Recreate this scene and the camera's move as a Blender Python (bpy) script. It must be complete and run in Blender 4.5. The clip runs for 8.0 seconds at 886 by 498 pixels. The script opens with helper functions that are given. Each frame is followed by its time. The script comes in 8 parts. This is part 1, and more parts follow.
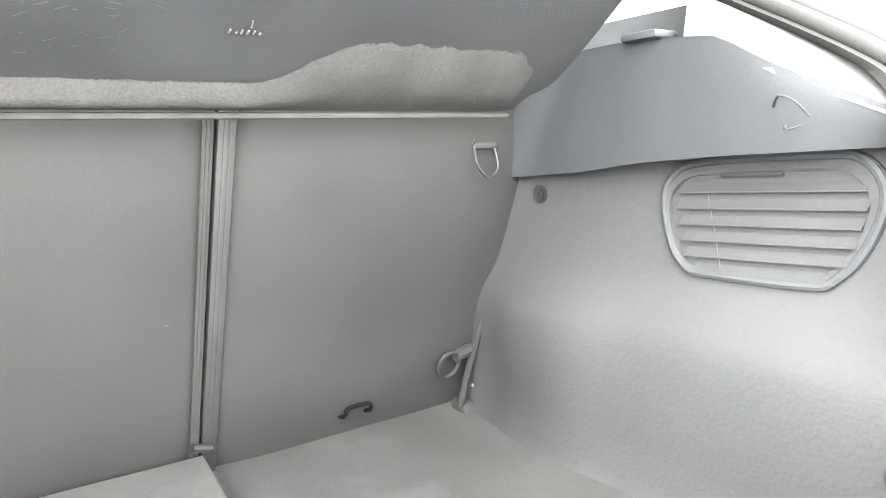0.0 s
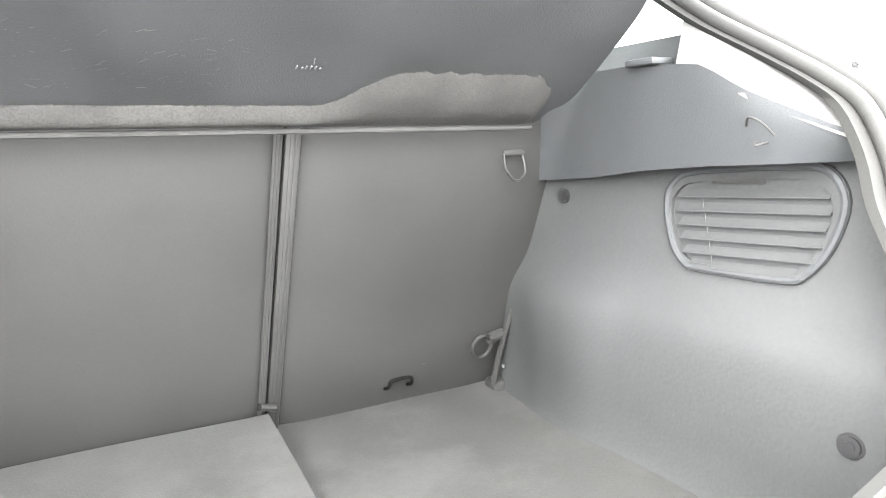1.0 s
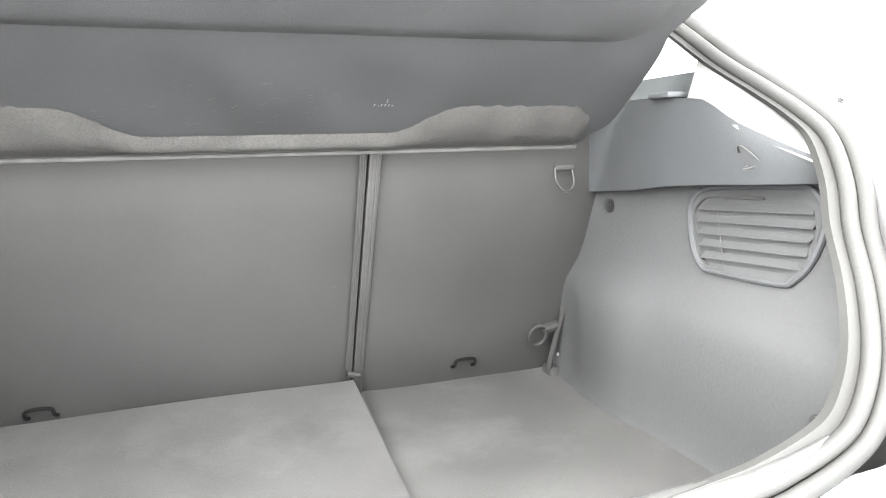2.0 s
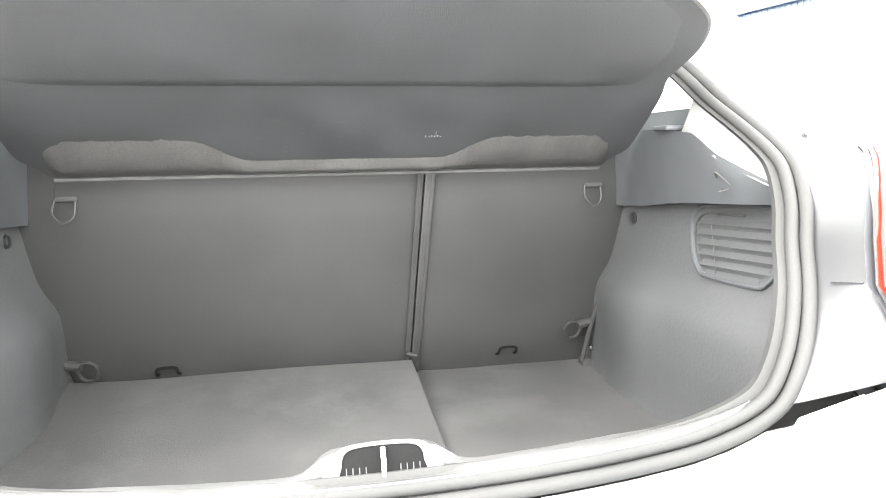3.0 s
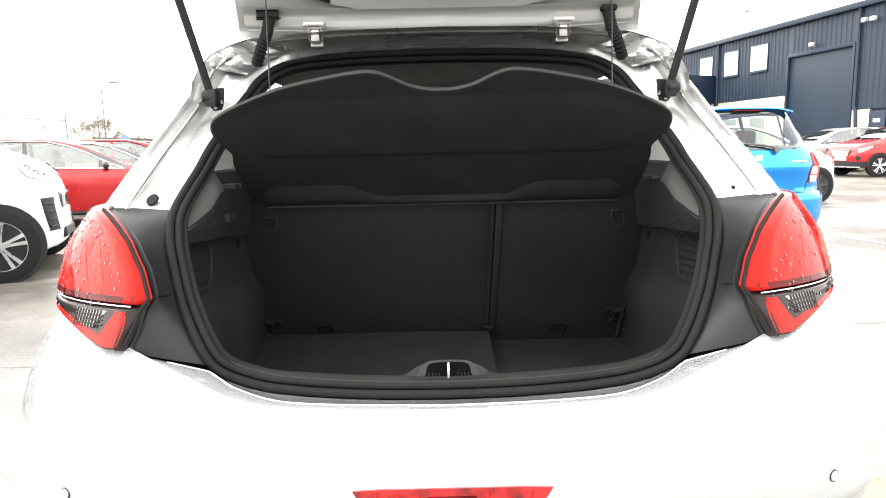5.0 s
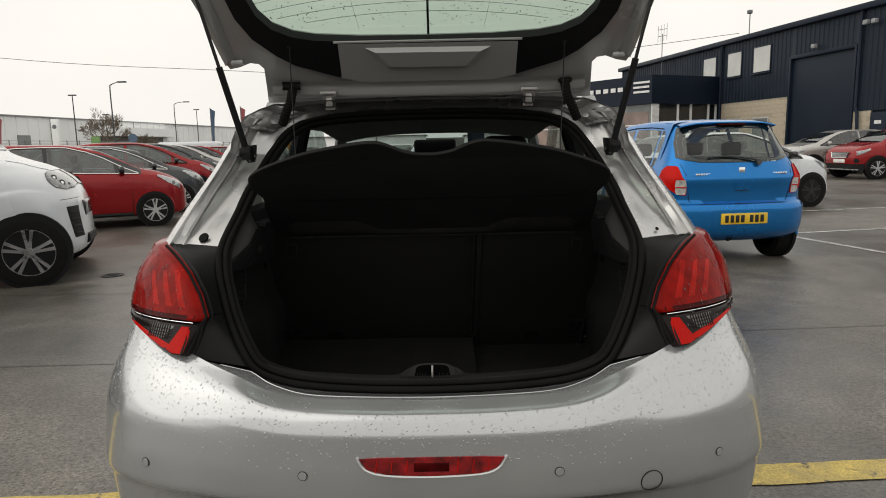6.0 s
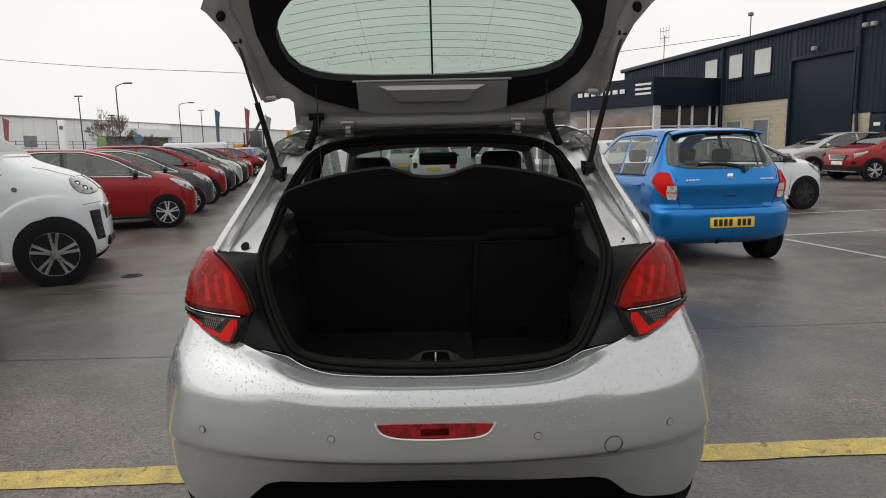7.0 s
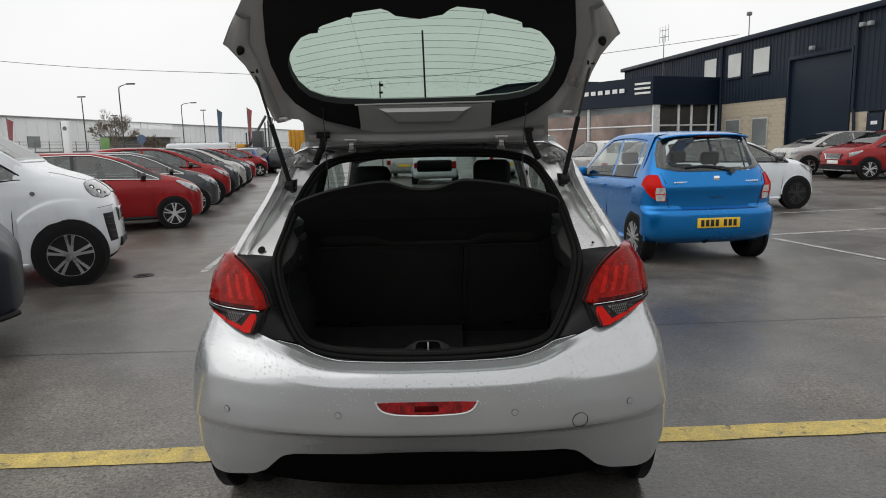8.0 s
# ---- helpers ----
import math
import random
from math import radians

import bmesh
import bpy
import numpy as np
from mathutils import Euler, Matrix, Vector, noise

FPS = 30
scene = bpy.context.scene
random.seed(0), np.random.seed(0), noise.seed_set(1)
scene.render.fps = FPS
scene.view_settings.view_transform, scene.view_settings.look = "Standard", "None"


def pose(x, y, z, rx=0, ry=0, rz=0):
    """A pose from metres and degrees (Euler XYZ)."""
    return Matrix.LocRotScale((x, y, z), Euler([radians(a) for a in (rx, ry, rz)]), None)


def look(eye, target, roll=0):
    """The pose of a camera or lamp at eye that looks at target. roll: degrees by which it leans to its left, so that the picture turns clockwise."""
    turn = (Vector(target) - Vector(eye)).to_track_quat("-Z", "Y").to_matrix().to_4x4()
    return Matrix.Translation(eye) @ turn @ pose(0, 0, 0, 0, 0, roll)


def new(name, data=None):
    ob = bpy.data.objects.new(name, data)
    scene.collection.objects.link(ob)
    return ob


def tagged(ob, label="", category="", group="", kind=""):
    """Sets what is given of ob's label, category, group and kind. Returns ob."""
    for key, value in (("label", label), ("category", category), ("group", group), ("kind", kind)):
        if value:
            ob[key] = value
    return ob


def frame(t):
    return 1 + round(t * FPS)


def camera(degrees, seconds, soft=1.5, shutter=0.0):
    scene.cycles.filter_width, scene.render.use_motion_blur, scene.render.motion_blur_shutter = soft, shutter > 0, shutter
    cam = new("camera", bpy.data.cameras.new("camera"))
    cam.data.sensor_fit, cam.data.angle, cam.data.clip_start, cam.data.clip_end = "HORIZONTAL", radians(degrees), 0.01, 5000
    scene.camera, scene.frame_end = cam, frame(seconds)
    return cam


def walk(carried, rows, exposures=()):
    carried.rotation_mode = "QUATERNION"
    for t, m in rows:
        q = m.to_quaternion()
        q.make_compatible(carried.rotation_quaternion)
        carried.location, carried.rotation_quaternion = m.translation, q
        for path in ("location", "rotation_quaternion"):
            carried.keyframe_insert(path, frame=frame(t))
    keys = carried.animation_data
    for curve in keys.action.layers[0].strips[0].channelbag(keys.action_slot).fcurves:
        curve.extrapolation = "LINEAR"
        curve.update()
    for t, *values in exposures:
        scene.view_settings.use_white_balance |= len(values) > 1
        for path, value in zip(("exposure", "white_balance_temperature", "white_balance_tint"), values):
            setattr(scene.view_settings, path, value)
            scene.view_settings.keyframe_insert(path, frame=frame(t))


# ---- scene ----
cam = camera(68.4, 8.0, 1.0)
PATH = [
    (0, (-0.029, 0.117, 0.971), (1.048, 1.772, 0.654), -1.7),
    (0.5, (-0.052, 0.07, 0.986), (0.99, 1.746, 0.663), -1.5),
    (1, (-0.064, -0.009, 0.987), (0.859, 1.736, 0.662), -1.5),
    (1.5, (-0.06, -0.104, 0.999), (0.714, 1.714, 0.684), -1.3),
    (2, (-0.069, -0.202, 1.012), (0.557, 1.671, 0.696), -1.3),
    (2.2, (-0.065, -0.253, 1.016), (0.491, 1.643, 0.706), -1.0),
    (3.3, (-0.053, -0.501, 1.048), (0.261, 1.452, 0.75), -1.0),
    (3.5, (-0.046, -0.552, 1.053), (0.216, 1.407, 0.749), -0.9),
    (4, (-0.022, -0.716, 1.085), (0.124, 1.254, 0.773), -0.8),
    (4.5, (-0.018, -0.855, 1.127), (0.04, 1.12, 0.822), -1.0),
    (4.7, (-0.014, -0.925, 1.129), (0.016, 1.051, 0.826), -1.1),
    (5.8, (0.029, -1.337, 1.272), (0.019, 0.639, 0.963), -1.3),
    (6, (0.046, -1.419, 1.294), (0.035, 0.557, 0.984), -1.2),
    (6.5, (0.058, -1.586, 1.341), (0.043, 0.39, 1.032), -1.2),
    (7, (0.054, -1.773, 1.372), (0.033, 0.203, 1.062), -1.2),
    (7.5, (0.06, -1.921, 1.412), (0.036, 0.055, 1.101), -1.3),
    (8, (0.097, -2.079, 1.436), (0.07, -0.104, 1.122), -1.4),
]
EXPOSURES = [(0.0, 7.12, 6500, 10), (1.0, 7.02, 6500, 10), (2.2, 6.82, 6500, 10), (3.3, 6.45, 6550, 10), (4.0, 5.68, 6600, 10), (4.5, 4.85, 6700, 10), (4.7, 4.35, 6700, 10), (5.2, 2.1, 6800, 10), (5.7, 0.45, 6950, 10), (6.0, 0.32, 6950, 10), (6.5, 0.3, 6900, 10), (7.2, 0.3, 6600, 10), (8.0, 0.3, 6500, 10)]
walk(cam, [(t, look(eye, target, roll)) for t, eye, target, roll in PATH], EXPOSURES)

# ---- world and sun: a bright overcast sky ----
SUN_ELEVATION, SUN_ROTATION = 42.0, 250.0
world = bpy.data.worlds.new("overcast_sky")
scene.world = world
world.use_nodes = True
wn, wl = world.node_tree.nodes, world.node_tree.links
sky = wn.new("ShaderNodeTexSky")
sky.sky_type = "NISHITA"
sky.sun_disc = False
sky.sun_elevation, sky.sun_rotation = radians(SUN_ELEVATION), radians(SUN_ROTATION)
sky.air_density, sky.dust_density, sky.ozone_density = 1.0, 6.0, 1.0
grey = wn.new("ShaderNodeHueSaturation")
grey.inputs["Saturation"].default_value = 0.12
grey.inputs["Value"].default_value = 0.05
coords = wn.new("ShaderNodeTexCoord")
clouds = wn.new("ShaderNodeTexNoise")
clouds.inputs["Scale"].default_value, clouds.inputs["Detail"].default_value = 2.2, 5.0
ramp = wn.new("ShaderNodeValToRGB")
ramp.color_ramp.elements[0].position, ramp.color_ramp.elements[0].color = 0.3, (0.86, 0.87, 0.87, 1)
ramp.color_ramp.elements[1].position, ramp.color_ramp.elements[1].color = 0.75, (1.0, 1.0, 0.99, 1)
both = wn.new("ShaderNodeMixRGB")
both.inputs["Fac"].default_value = 0.8
wl.new(sky.outputs[0], grey.inputs["Color"])
wl.new(coords.outputs["Generated"], clouds.inputs["Vector"])
wl.new(clouds.outputs["Fac"], ramp.inputs["Fac"])
wl.new(grey.outputs[0], both.inputs["Color1"])
wl.new(ramp.outputs[0], both.inputs["Color2"])
wl.new(both.outputs[0], wn["Background"].inputs["Color"])
wn["Background"].inputs["Strength"].default_value = 1.0
sun = new("sun", bpy.data.lights.new("sun", "SUN"))
sun.data.energy, sun.data.angle, sun.data.color = 0.5, radians(70), (1.0, 0.98, 0.94)
sun.matrix_world = look((0, 0, 0), (math.sin(radians(SUN_ROTATION)) * -1, math.cos(radians(SUN_ROTATION)) * -1, -math.tan(radians(SUN_ELEVATION))))


# ---- materials ----
def mat(name, col, rough=0.6, metal=0.0, var=0.15, scale=6.0, bump=0.0, grain=250.0, coat=0.0, spec=0.5, rvar=0.1, gvar=0.1, trans=0.0, ior=1.45):
    m = bpy.data.materials.new(name)
    m.use_nodes = True
    n, l = m.node_tree.nodes, m.node_tree.links
    b = n["Principled BSDF"]
    b.inputs["Metallic"].default_value = metal
    b.inputs["Coat Weight"].default_value = coat
    b.inputs["Coat Roughness"].default_value = 0.06
    b.inputs["Specular IOR Level"].default_value = spec
    b.inputs["Transmission Weight"].default_value = trans
    b.inputs["IOR"].default_value = ior
    c = n.new("ShaderNodeTexCoord")
    big = n.new("ShaderNodeTexNoise")
    big.inputs["Scale"].default_value, big.inputs["Detail"].default_value = scale, 6.0
    fine = n.new("ShaderNodeTexNoise")
    fine.inputs["Scale"].default_value, fine.inputs["Detail"].default_value = grain, 3.0
    l.new(c.outputs["Object"], big.inputs["Vector"])
    l.new(c.outputs["Object"], fine.inputs["Vector"])
    val = n.new("ShaderNodeMapRange")
    val.inputs["From Min"].default_value, val.inputs["From Max"].default_value = 0.3, 0.7
    val.inputs["To Min"].default_value, val.inputs["To Max"].default_value = 1 - var, 1 + var
    l.new(big.outputs["Fac"], val.inputs["Value"])
    val2 = n.new("ShaderNodeMapRange")
    val2.inputs["From Min"].default_value, val2.inputs["From Max"].default_value = 0.3, 0.7
    val2.inputs["To Min"].default_value, val2.inputs["To Max"].default_value = 1 - gvar, 1 + gvar
    l.new(fine.outputs["Fac"], val2.inputs["Value"])
    mul = n.new("ShaderNodeMath")
    mul.operation = "MULTIPLY"
    l.new(val.outputs[0], mul.inputs[0])
    l.new(val2.outputs[0], mul.inputs[1])
    mix = n.new("ShaderNodeVectorMath")
    mix.operation = "SCALE"
    mix.inputs[0].default_value = col
    l.new(mul.outputs[0], mix.inputs["Scale"])
    l.new(mix.outputs[0], b.inputs["Base Color"])
    r = n.new("ShaderNodeMapRange")
    r.inputs["From Min"].default_value, r.inputs["From Max"].default_value = 0.3, 0.7
    r.inputs["To Min"].default_value, r.inputs["To Max"].default_value = max(0.0, rough - rvar), min(1.0, rough + rvar)
    l.new(big.outputs["Fac"], r.inputs["Value"])
    l.new(r.outputs[0], b.inputs["Roughness"])
    if bump:
        bp = n.new("ShaderNodeBump")
        bp.inputs["Strength"].default_value = min(1.0, bump)
        bp.inputs["Distance"].default_value = 0.002 * bump
        l.new(fine.outputs["Fac"], bp.inputs["Height"])
        l.new(bp.outputs[0], b.inputs["Normal"])
    return m


def worn(m, under, scale=16.0, low=0.56, high=0.64):
    """Road paint worn through to what lies under it."""
    n, l = m.node_tree.nodes, m.node_tree.links
    b = n["Principled BSDF"]
    c = n.new("ShaderNodeTexCoord")
    t = n.new("ShaderNodeTexNoise")
    t.inputs["Scale"].default_value, t.inputs["Detail"].default_value, t.inputs["Roughness"].default_value = scale, 9.0, 0.7
    r = n.new("ShaderNodeMapRange")
    r.inputs["From Min"].default_value, r.inputs["From Max"].default_value = low, high
    x = n.new("ShaderNodeMixRGB")
    x.inputs["Color2"].default_value = (*under, 1)
    l.new(c.outputs["Object"], t.inputs["Vector"])
    l.new(t.outputs["Fac"], r.inputs["Value"])
    l.new(r.outputs[0], x.inputs["Fac"])
    l.new(b.inputs["Base Color"].links[0].from_socket, x.inputs["Color1"])
    l.new(x.outputs[0], b.inputs["Base Color"])
    return m


def paint(name, col, metal=0.0, rough=0.3, coat=0.8):
    return mat(name, col, rough, metal, var=0.04, scale=3.0, bump=0.03, grain=900, coat=coat, rvar=0.05, gvar=0.05)


M = {}
M["silver"] = paint("silver_paint", (0.50, 0.515, 0.525), 0.68, 0.18)
M["silver"].node_tree.nodes["Principled BSDF"].inputs["Coat Weight"].default_value = 0.4
M["highlight_silver"] = paint("highlight_silver_paint", (0.62, 0.625, 0.63), 0.6, 0.2)
M["sealer"] = mat("grey_seam_sealer", (0.11, 0.105, 0.095), 0.6)
M["silver_inner"] = paint("silver_paint_shut_face", (0.52, 0.52, 0.52), 0.65, 0.28)
# tailgate's inside: body silver darkened to hold the shade it hangs in
M["shaded_gate_silver"] = paint("silver_paint_shaded", (0.30, 0.30, 0.296), 0.35, 0.32)
M["red"] = paint("red_paint", (0.26, 0.003, 0.005), 0.3, 0.24, 0.25)
M["grey"] = paint("dark_grey_paint", (0.05, 0.054, 0.058), 0.4, 0.28, 0.4)
M["white"] = paint("white_paint", (0.62, 0.645, 0.675), 0.0, 0.25)
M["blue"] = paint("blue_paint", (0.0, 0.165, 0.48), 0.68, 0.24)
M["blue"].node_tree.nodes["Principled BSDF"].inputs["Coat Weight"].default_value = 0.4
M["navy_car"] = paint("navy_paint", (0.008, 0.011, 0.018), 0.0, 0.42, 0.0)
M["beige_car"] = paint("pale_silver_paint", (0.45, 0.44, 0.42), 0.5, 0.3)
M["mid_blue"] = paint("mid_blue_paint", (0.02, 0.06, 0.22), 0.3, 0.3)
M["black_gloss"] = mat("gloss_black_plastic", (0.008, 0.008, 0.009), 0.12, coat=0.5)
M["black"] = mat("black_plastic", (0.010, 0.010, 0.011), 0.5, bump=0.2, grain=700, spec=0.18)
M["trim"] = mat("satin_black_trim", (0.0105, 0.0105, 0.0108), 0.42, bump=0.2, grain=700, spec=0.18)
M["lining"] = mat("satin_black_lining", (0.0065, 0.0065, 0.007), 0.5, bump=0.2, grain=700, spec=0.14)
M["rubber"] = mat("black_rubber_seal", (0.0098, 0.0098, 0.0095), 0.75, bump=0.25, grain=400, spec=0.08)
M["tyre"] = mat("tyre_rubber", (0.010, 0.010, 0.010), 0.8, bump=0.5, grain=200, spec=0.10)
M["alloy"] = mat("alloy_wheel", (0.5, 0.5, 0.51), 0.3, 0.9)
M["dark_alloy"] = mat("black_alloy_wheel", (0.02, 0.02, 0.022), 0.35, 0.3)
M["chrome"] = mat("chrome", (0.8, 0.8, 0.8), 0.08, 1.0, var=0.02)
M["steel"] = mat("zinc_steel", (0.30, 0.29, 0.28), 0.35, 0.7)
# boot colours sit far below real cloth and plastic; its darkness is painted in
M["carpet"] = mat("shaded_charcoal_carpet", (0.008093, 0.0081, 0.007842), 0.95, var=0.2, scale=5.0, bump=0.21, grain=480, spec=0.15, gvar=0.12)
M["floor_carpet"] = mat("shaded_dusty_carpet", (0.01404, 0.01404, 0.01365), 0.95, var=0.2, scale=7.0, bump=0.5, grain=420, spec=0.12, gvar=0.14)
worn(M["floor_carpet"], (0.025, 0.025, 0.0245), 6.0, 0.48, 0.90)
M["shelf"] = mat("shaded_shelf_felt", (0.00763, 0.00804, 0.008536), 0.85, var=0.2, scale=9.0, bump=0.48, grain=500, spec=0.25, gvar=0.13)
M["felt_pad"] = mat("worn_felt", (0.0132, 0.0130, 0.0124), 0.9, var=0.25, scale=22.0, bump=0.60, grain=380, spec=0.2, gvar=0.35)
# side trim and ledge lifted to paint in glare, carpet lowered to suit
M["side"] = mat("shaded_grained_trim", (0.0121, 0.0125, 0.01275), 0.8, var=0.12, scale=4.0, bump=0.5, grain=190, spec=0.18, gvar=0.08)
M["ledge"] = mat("shaded_ledge_plastic", (0.01067, 0.01151, 0.01236), 0.75, var=0.1, bump=0.4, grain=500, spec=0.25)
M["sill"] = mat("shaded_sill_plastic", (0.01109, 0.01109, 0.0108), 0.65, var=0.12, bump=0.4, grain=500, spec=0.25)
M["pillar"] = mat("pale_headliner", (0.42, 0.42, 0.40), 0.85, var=0.06, bump=0.4, grain=500)
M["headliner"] = mat("grey_headliner", (0.22, 0.22, 0.215), 0.9, var=0.06, bump=0.4, grain=500)
M["seat"] = mat("shaded_seat_cloth", (0.00732, 0.00732, 0.00804), 0.9, bump=0.36, grain=400)
M["lens_red"] = mat("red_lens", (0.21, 0.005, 0.003), 0.10, var=0.3, scale=24, spec=0.09)
M["lens_fog"] = mat("faceted_fog_lens", (0.20, 0.004, 0.006), 0.12, var=0.6, scale=38, coat=0.5)
M["lens_dark"] = mat("dark_red_lens", (0.05, 0.002, 0.002), 0.1, var=0.5, scale=30, spec=0.10)
M["lens_smoke"] = mat("smoked_lens", (0.016, 0.012, 0.012), 0.08, spec=0.12)
M["lens_bright"] = mat("bright_red_strip", (0.46, 0.007, 0.004), 0.14, spec=0.10)
M["lens_clear"] = mat("clear_reflector", (0.16, 0.16, 0.16), 0.25, 0.5)
M["pale_lens"] = mat("pale_clear_lens", (0.55, 0.54, 0.52), 0.15, 0.2, var=0.4, scale=30, coat=0.6)
M["asphalt_line_yellow"] = mat("worn_yellow_road_paint", (0.50, 0.38, 0.11), 0.55, var=0.25, scale=9, bump=0.8, grain=120, gvar=0.3, rvar=0.2)
M["asphalt_line_white"] = mat("worn_white_road_paint", (0.42, 0.42, 0.41), 0.5, var=0.3, scale=6, bump=0.8, grain=120, gvar=0.3)
worn(M["asphalt_line_yellow"], (0.09, 0.085, 0.075), 14.0, 0.57, 0.66)
worn(M["asphalt_line_white"], (0.08, 0.078, 0.075), 9.0, 0.50, 0.62)
M["navy"] = mat("navy_cladding", (0.011, 0.0185, 0.031), 0.45, var=0.1, scale=0.6, spec=0.25)
M["navy_fascia"] = mat("navy_fascia_panel", (0.008, 0.0145, 0.028), 0.4, var=0.08, scale=0.5, spec=0.25)
M["mortar"] = mat("mortar", (0.38, 0.33, 0.255), 0.9)
M["shed"] = mat("white_cladding", (0.85, 0.86, 0.86), 0.6, var=0.06, scale=0.2)
M["shed_dark"] = mat("weathered_concrete", (0.17, 0.16, 0.15), 0.8, var=0.2, scale=0.5)
M["pane"] = mat("building_window_glass", (0.16, 0.18, 0.18), 0.08, var=0.2, scale=0.7, coat=0.5)
M["frame_grey"] = mat("grey_window_frame", (0.42, 0.41, 0.39), 0.5)
# upper panes: the sky's pale reflection is painted into the base colour
M["pale_pane"] = mat("painted_sky_glass", (0.50, 0.51, 0.49), 0.10, var=0.12, scale=0.7, coat=0.5)
M["frame_white"] = mat("white_window_frame", (0.7, 0.7, 0.7), 0.5)
M["car_glass"] = mat("dark_car_glass", (0.010, 0.013, 0.013), 0.04, var=0.4, scale=2.0, spec=0.5, coat=0.6)
M["head_lamp"] = mat("headlamp_lens", (0.42, 0.44, 0.45), 0.08, 0.3, var=0.3, scale=14, coat=1.0)
M["lamp_bowl"] = mat("chrome_lamp_bowl", (0.17, 0.175, 0.18), 0.12, 0.5, var=0.6, scale=16, coat=0.6)
M["head_dark"] = mat("smoked_headlamp", (0.10, 0.105, 0.11), 0.06, 0.2, var=0.4, scale=12, coat=1.0)
M["plate_yellow"] = mat("yellow_number_plate", (0.72, 0.46, 0.03), 0.35)
M["plate_white"] = mat("white_number_plate", (0.75, 0.75, 0.72), 0.35)
M["ink"] = mat("black_print", (0.01, 0.01, 0.01), 0.5)
M["white_print"] = mat("white_print", (0.75, 0.75, 0.75), 0.5)
# white print darkened along with the boot's other colours
M["shaded_print"] = mat("shaded_print", (0.03, 0.03, 0.03), 0.6)
M["scuff"] = mat("pale_scuff", (0.020, 0.020, 0.019), 0.8, var=0.4, scale=60)
M["pale_welt"] = mat("pale_grey_piping", (0.0165, 0.0165, 0.016), 0.8, var=0.3, scale=40, spec=0.1)
M["bark"] = mat("grey_bark", (0.19, 0.155, 0.12), 0.9, bump=0.8, grain=40)
M["galv"] = mat("galvanised_post", (0.18, 0.19, 0.20), 0.5, 0.5)
M["post_dark"] = mat("weathered_lamp_post", (0.07, 0.075, 0.08), 0.5, 0.3)
M["cable"] = mat("black_cable", (0.02, 0.02, 0.02), 0.6)
M["amber"] = mat("yellow_machine_paint", (0.50, 0.24, 0.01), 0.5)
M["flag_blue"] = mat("blue_flag_cloth", (0.10, 0.15, 0.22), 0.8)
M["flag_red"] = mat("red_flag_cloth", (0.36, 0.12, 0.13), 0.8)
M["flag_grey"] = mat("grey_flag_cloth", (0.3, 0.31, 0.32), 0.8)
M["sign_green"] = mat("green_sign", (0.16, 0.30, 0.10), 0.5)
M["dull_steel"] = mat("dull_steel", (0.00648, 0.00648, 0.00648), 0.55, 0.0, spec=0.15)
M["ledge_pale"] = mat("grey_slope_plastic", (0.03168, 0.03168, 0.03096), 0.65, var=0.08, bump=0.3, grain=500, spec=0.3)
M["lens_claw"] = mat("lit_red_lens", (0.36, 0.009, 0.005), 0.10, var=0.3, scale=24, spec=0.09)
M["seat_strip"] = mat("ribbed_seat_strip", (0.0090, 0.0090, 0.0088), 0.6, bump=0.3, grain=600, spec=0.25)
M["clip"] = mat("dark_trim_clip", (0.0042, 0.0042, 0.0045), 0.6, spec=0.15)
# for black plastic parts, and for shade painted into hollows
M["void"] = mat("black_plastic_and_cavity_shade", (0.002, 0.002, 0.002), 0.85, spec=0.02)
M["iron"] = mat("cast_iron", (0.02, 0.02, 0.02), 0.5, 0.4)


def glass(name, col, rough=0.0, base=0.04):
    m = bpy.data.materials.new(name)
    m.use_nodes = True
    n, l = m.node_tree.nodes, m.node_tree.links
    n.remove(n["Principled BSDF"])
    t = n.new("ShaderNodeBsdfTransparent")
    t.inputs["Color"].default_value = (*col, 1)
    g = n.new("ShaderNodeBsdfGlossy")
    g.inputs["Roughness"].default_value = 0.02 + rough
    w = n.new("ShaderNodeLayerWeight")
    w.inputs["Blend"].default_value = 0.5
    p = n.new("ShaderNodeMath")
    p.operation = "POWER"
    p.inputs[1].default_value = 4.0
    f = n.new("ShaderNodeMath")
    f.operation = "MULTIPLY_ADD"
    f.inputs[1].default_value, f.inputs[2].default_value = 0.6, base
    l.new(w.outputs["Facing"], p.inputs[0])
    l.new(p.outputs[0], f.inputs[0])
    x = n.new("ShaderNodeMixShader")
    l.new(f.outputs[0], x.inputs[0])
    l.new(t.outputs[0], x.inputs[1])
    l.new(g.outputs[0], x.inputs[2])
    l.new(x.outputs[0], n["Material Output"].inputs["Surface"])
    return m


M["cabin_glass"] = glass("tinted_car_glass", (0.52, 0.58, 0.56), base=0.13)
M["glass"] = glass("green_tint_glass", (0.66, 0.73, 0.68))
M["screen_glass"] = glass("windscreen_glass", (0.66, 0.72, 0.70))
M["clear_glass"] = glass("clear_car_glass", (0.86, 0.90, 0.88))
M["bead"] = mat("water_bead", (0.42, 0.43, 0.43), 0.06, 0.55, var=0.0, gvar=0.0)
# grey tint gives clear drops the dark look of refraction
M["drop"] = mat("grey_tinted_drop", (0.40, 0.40, 0.40), 0.03, trans=0.7, ior=1.33, var=0.0, gvar=0.0)


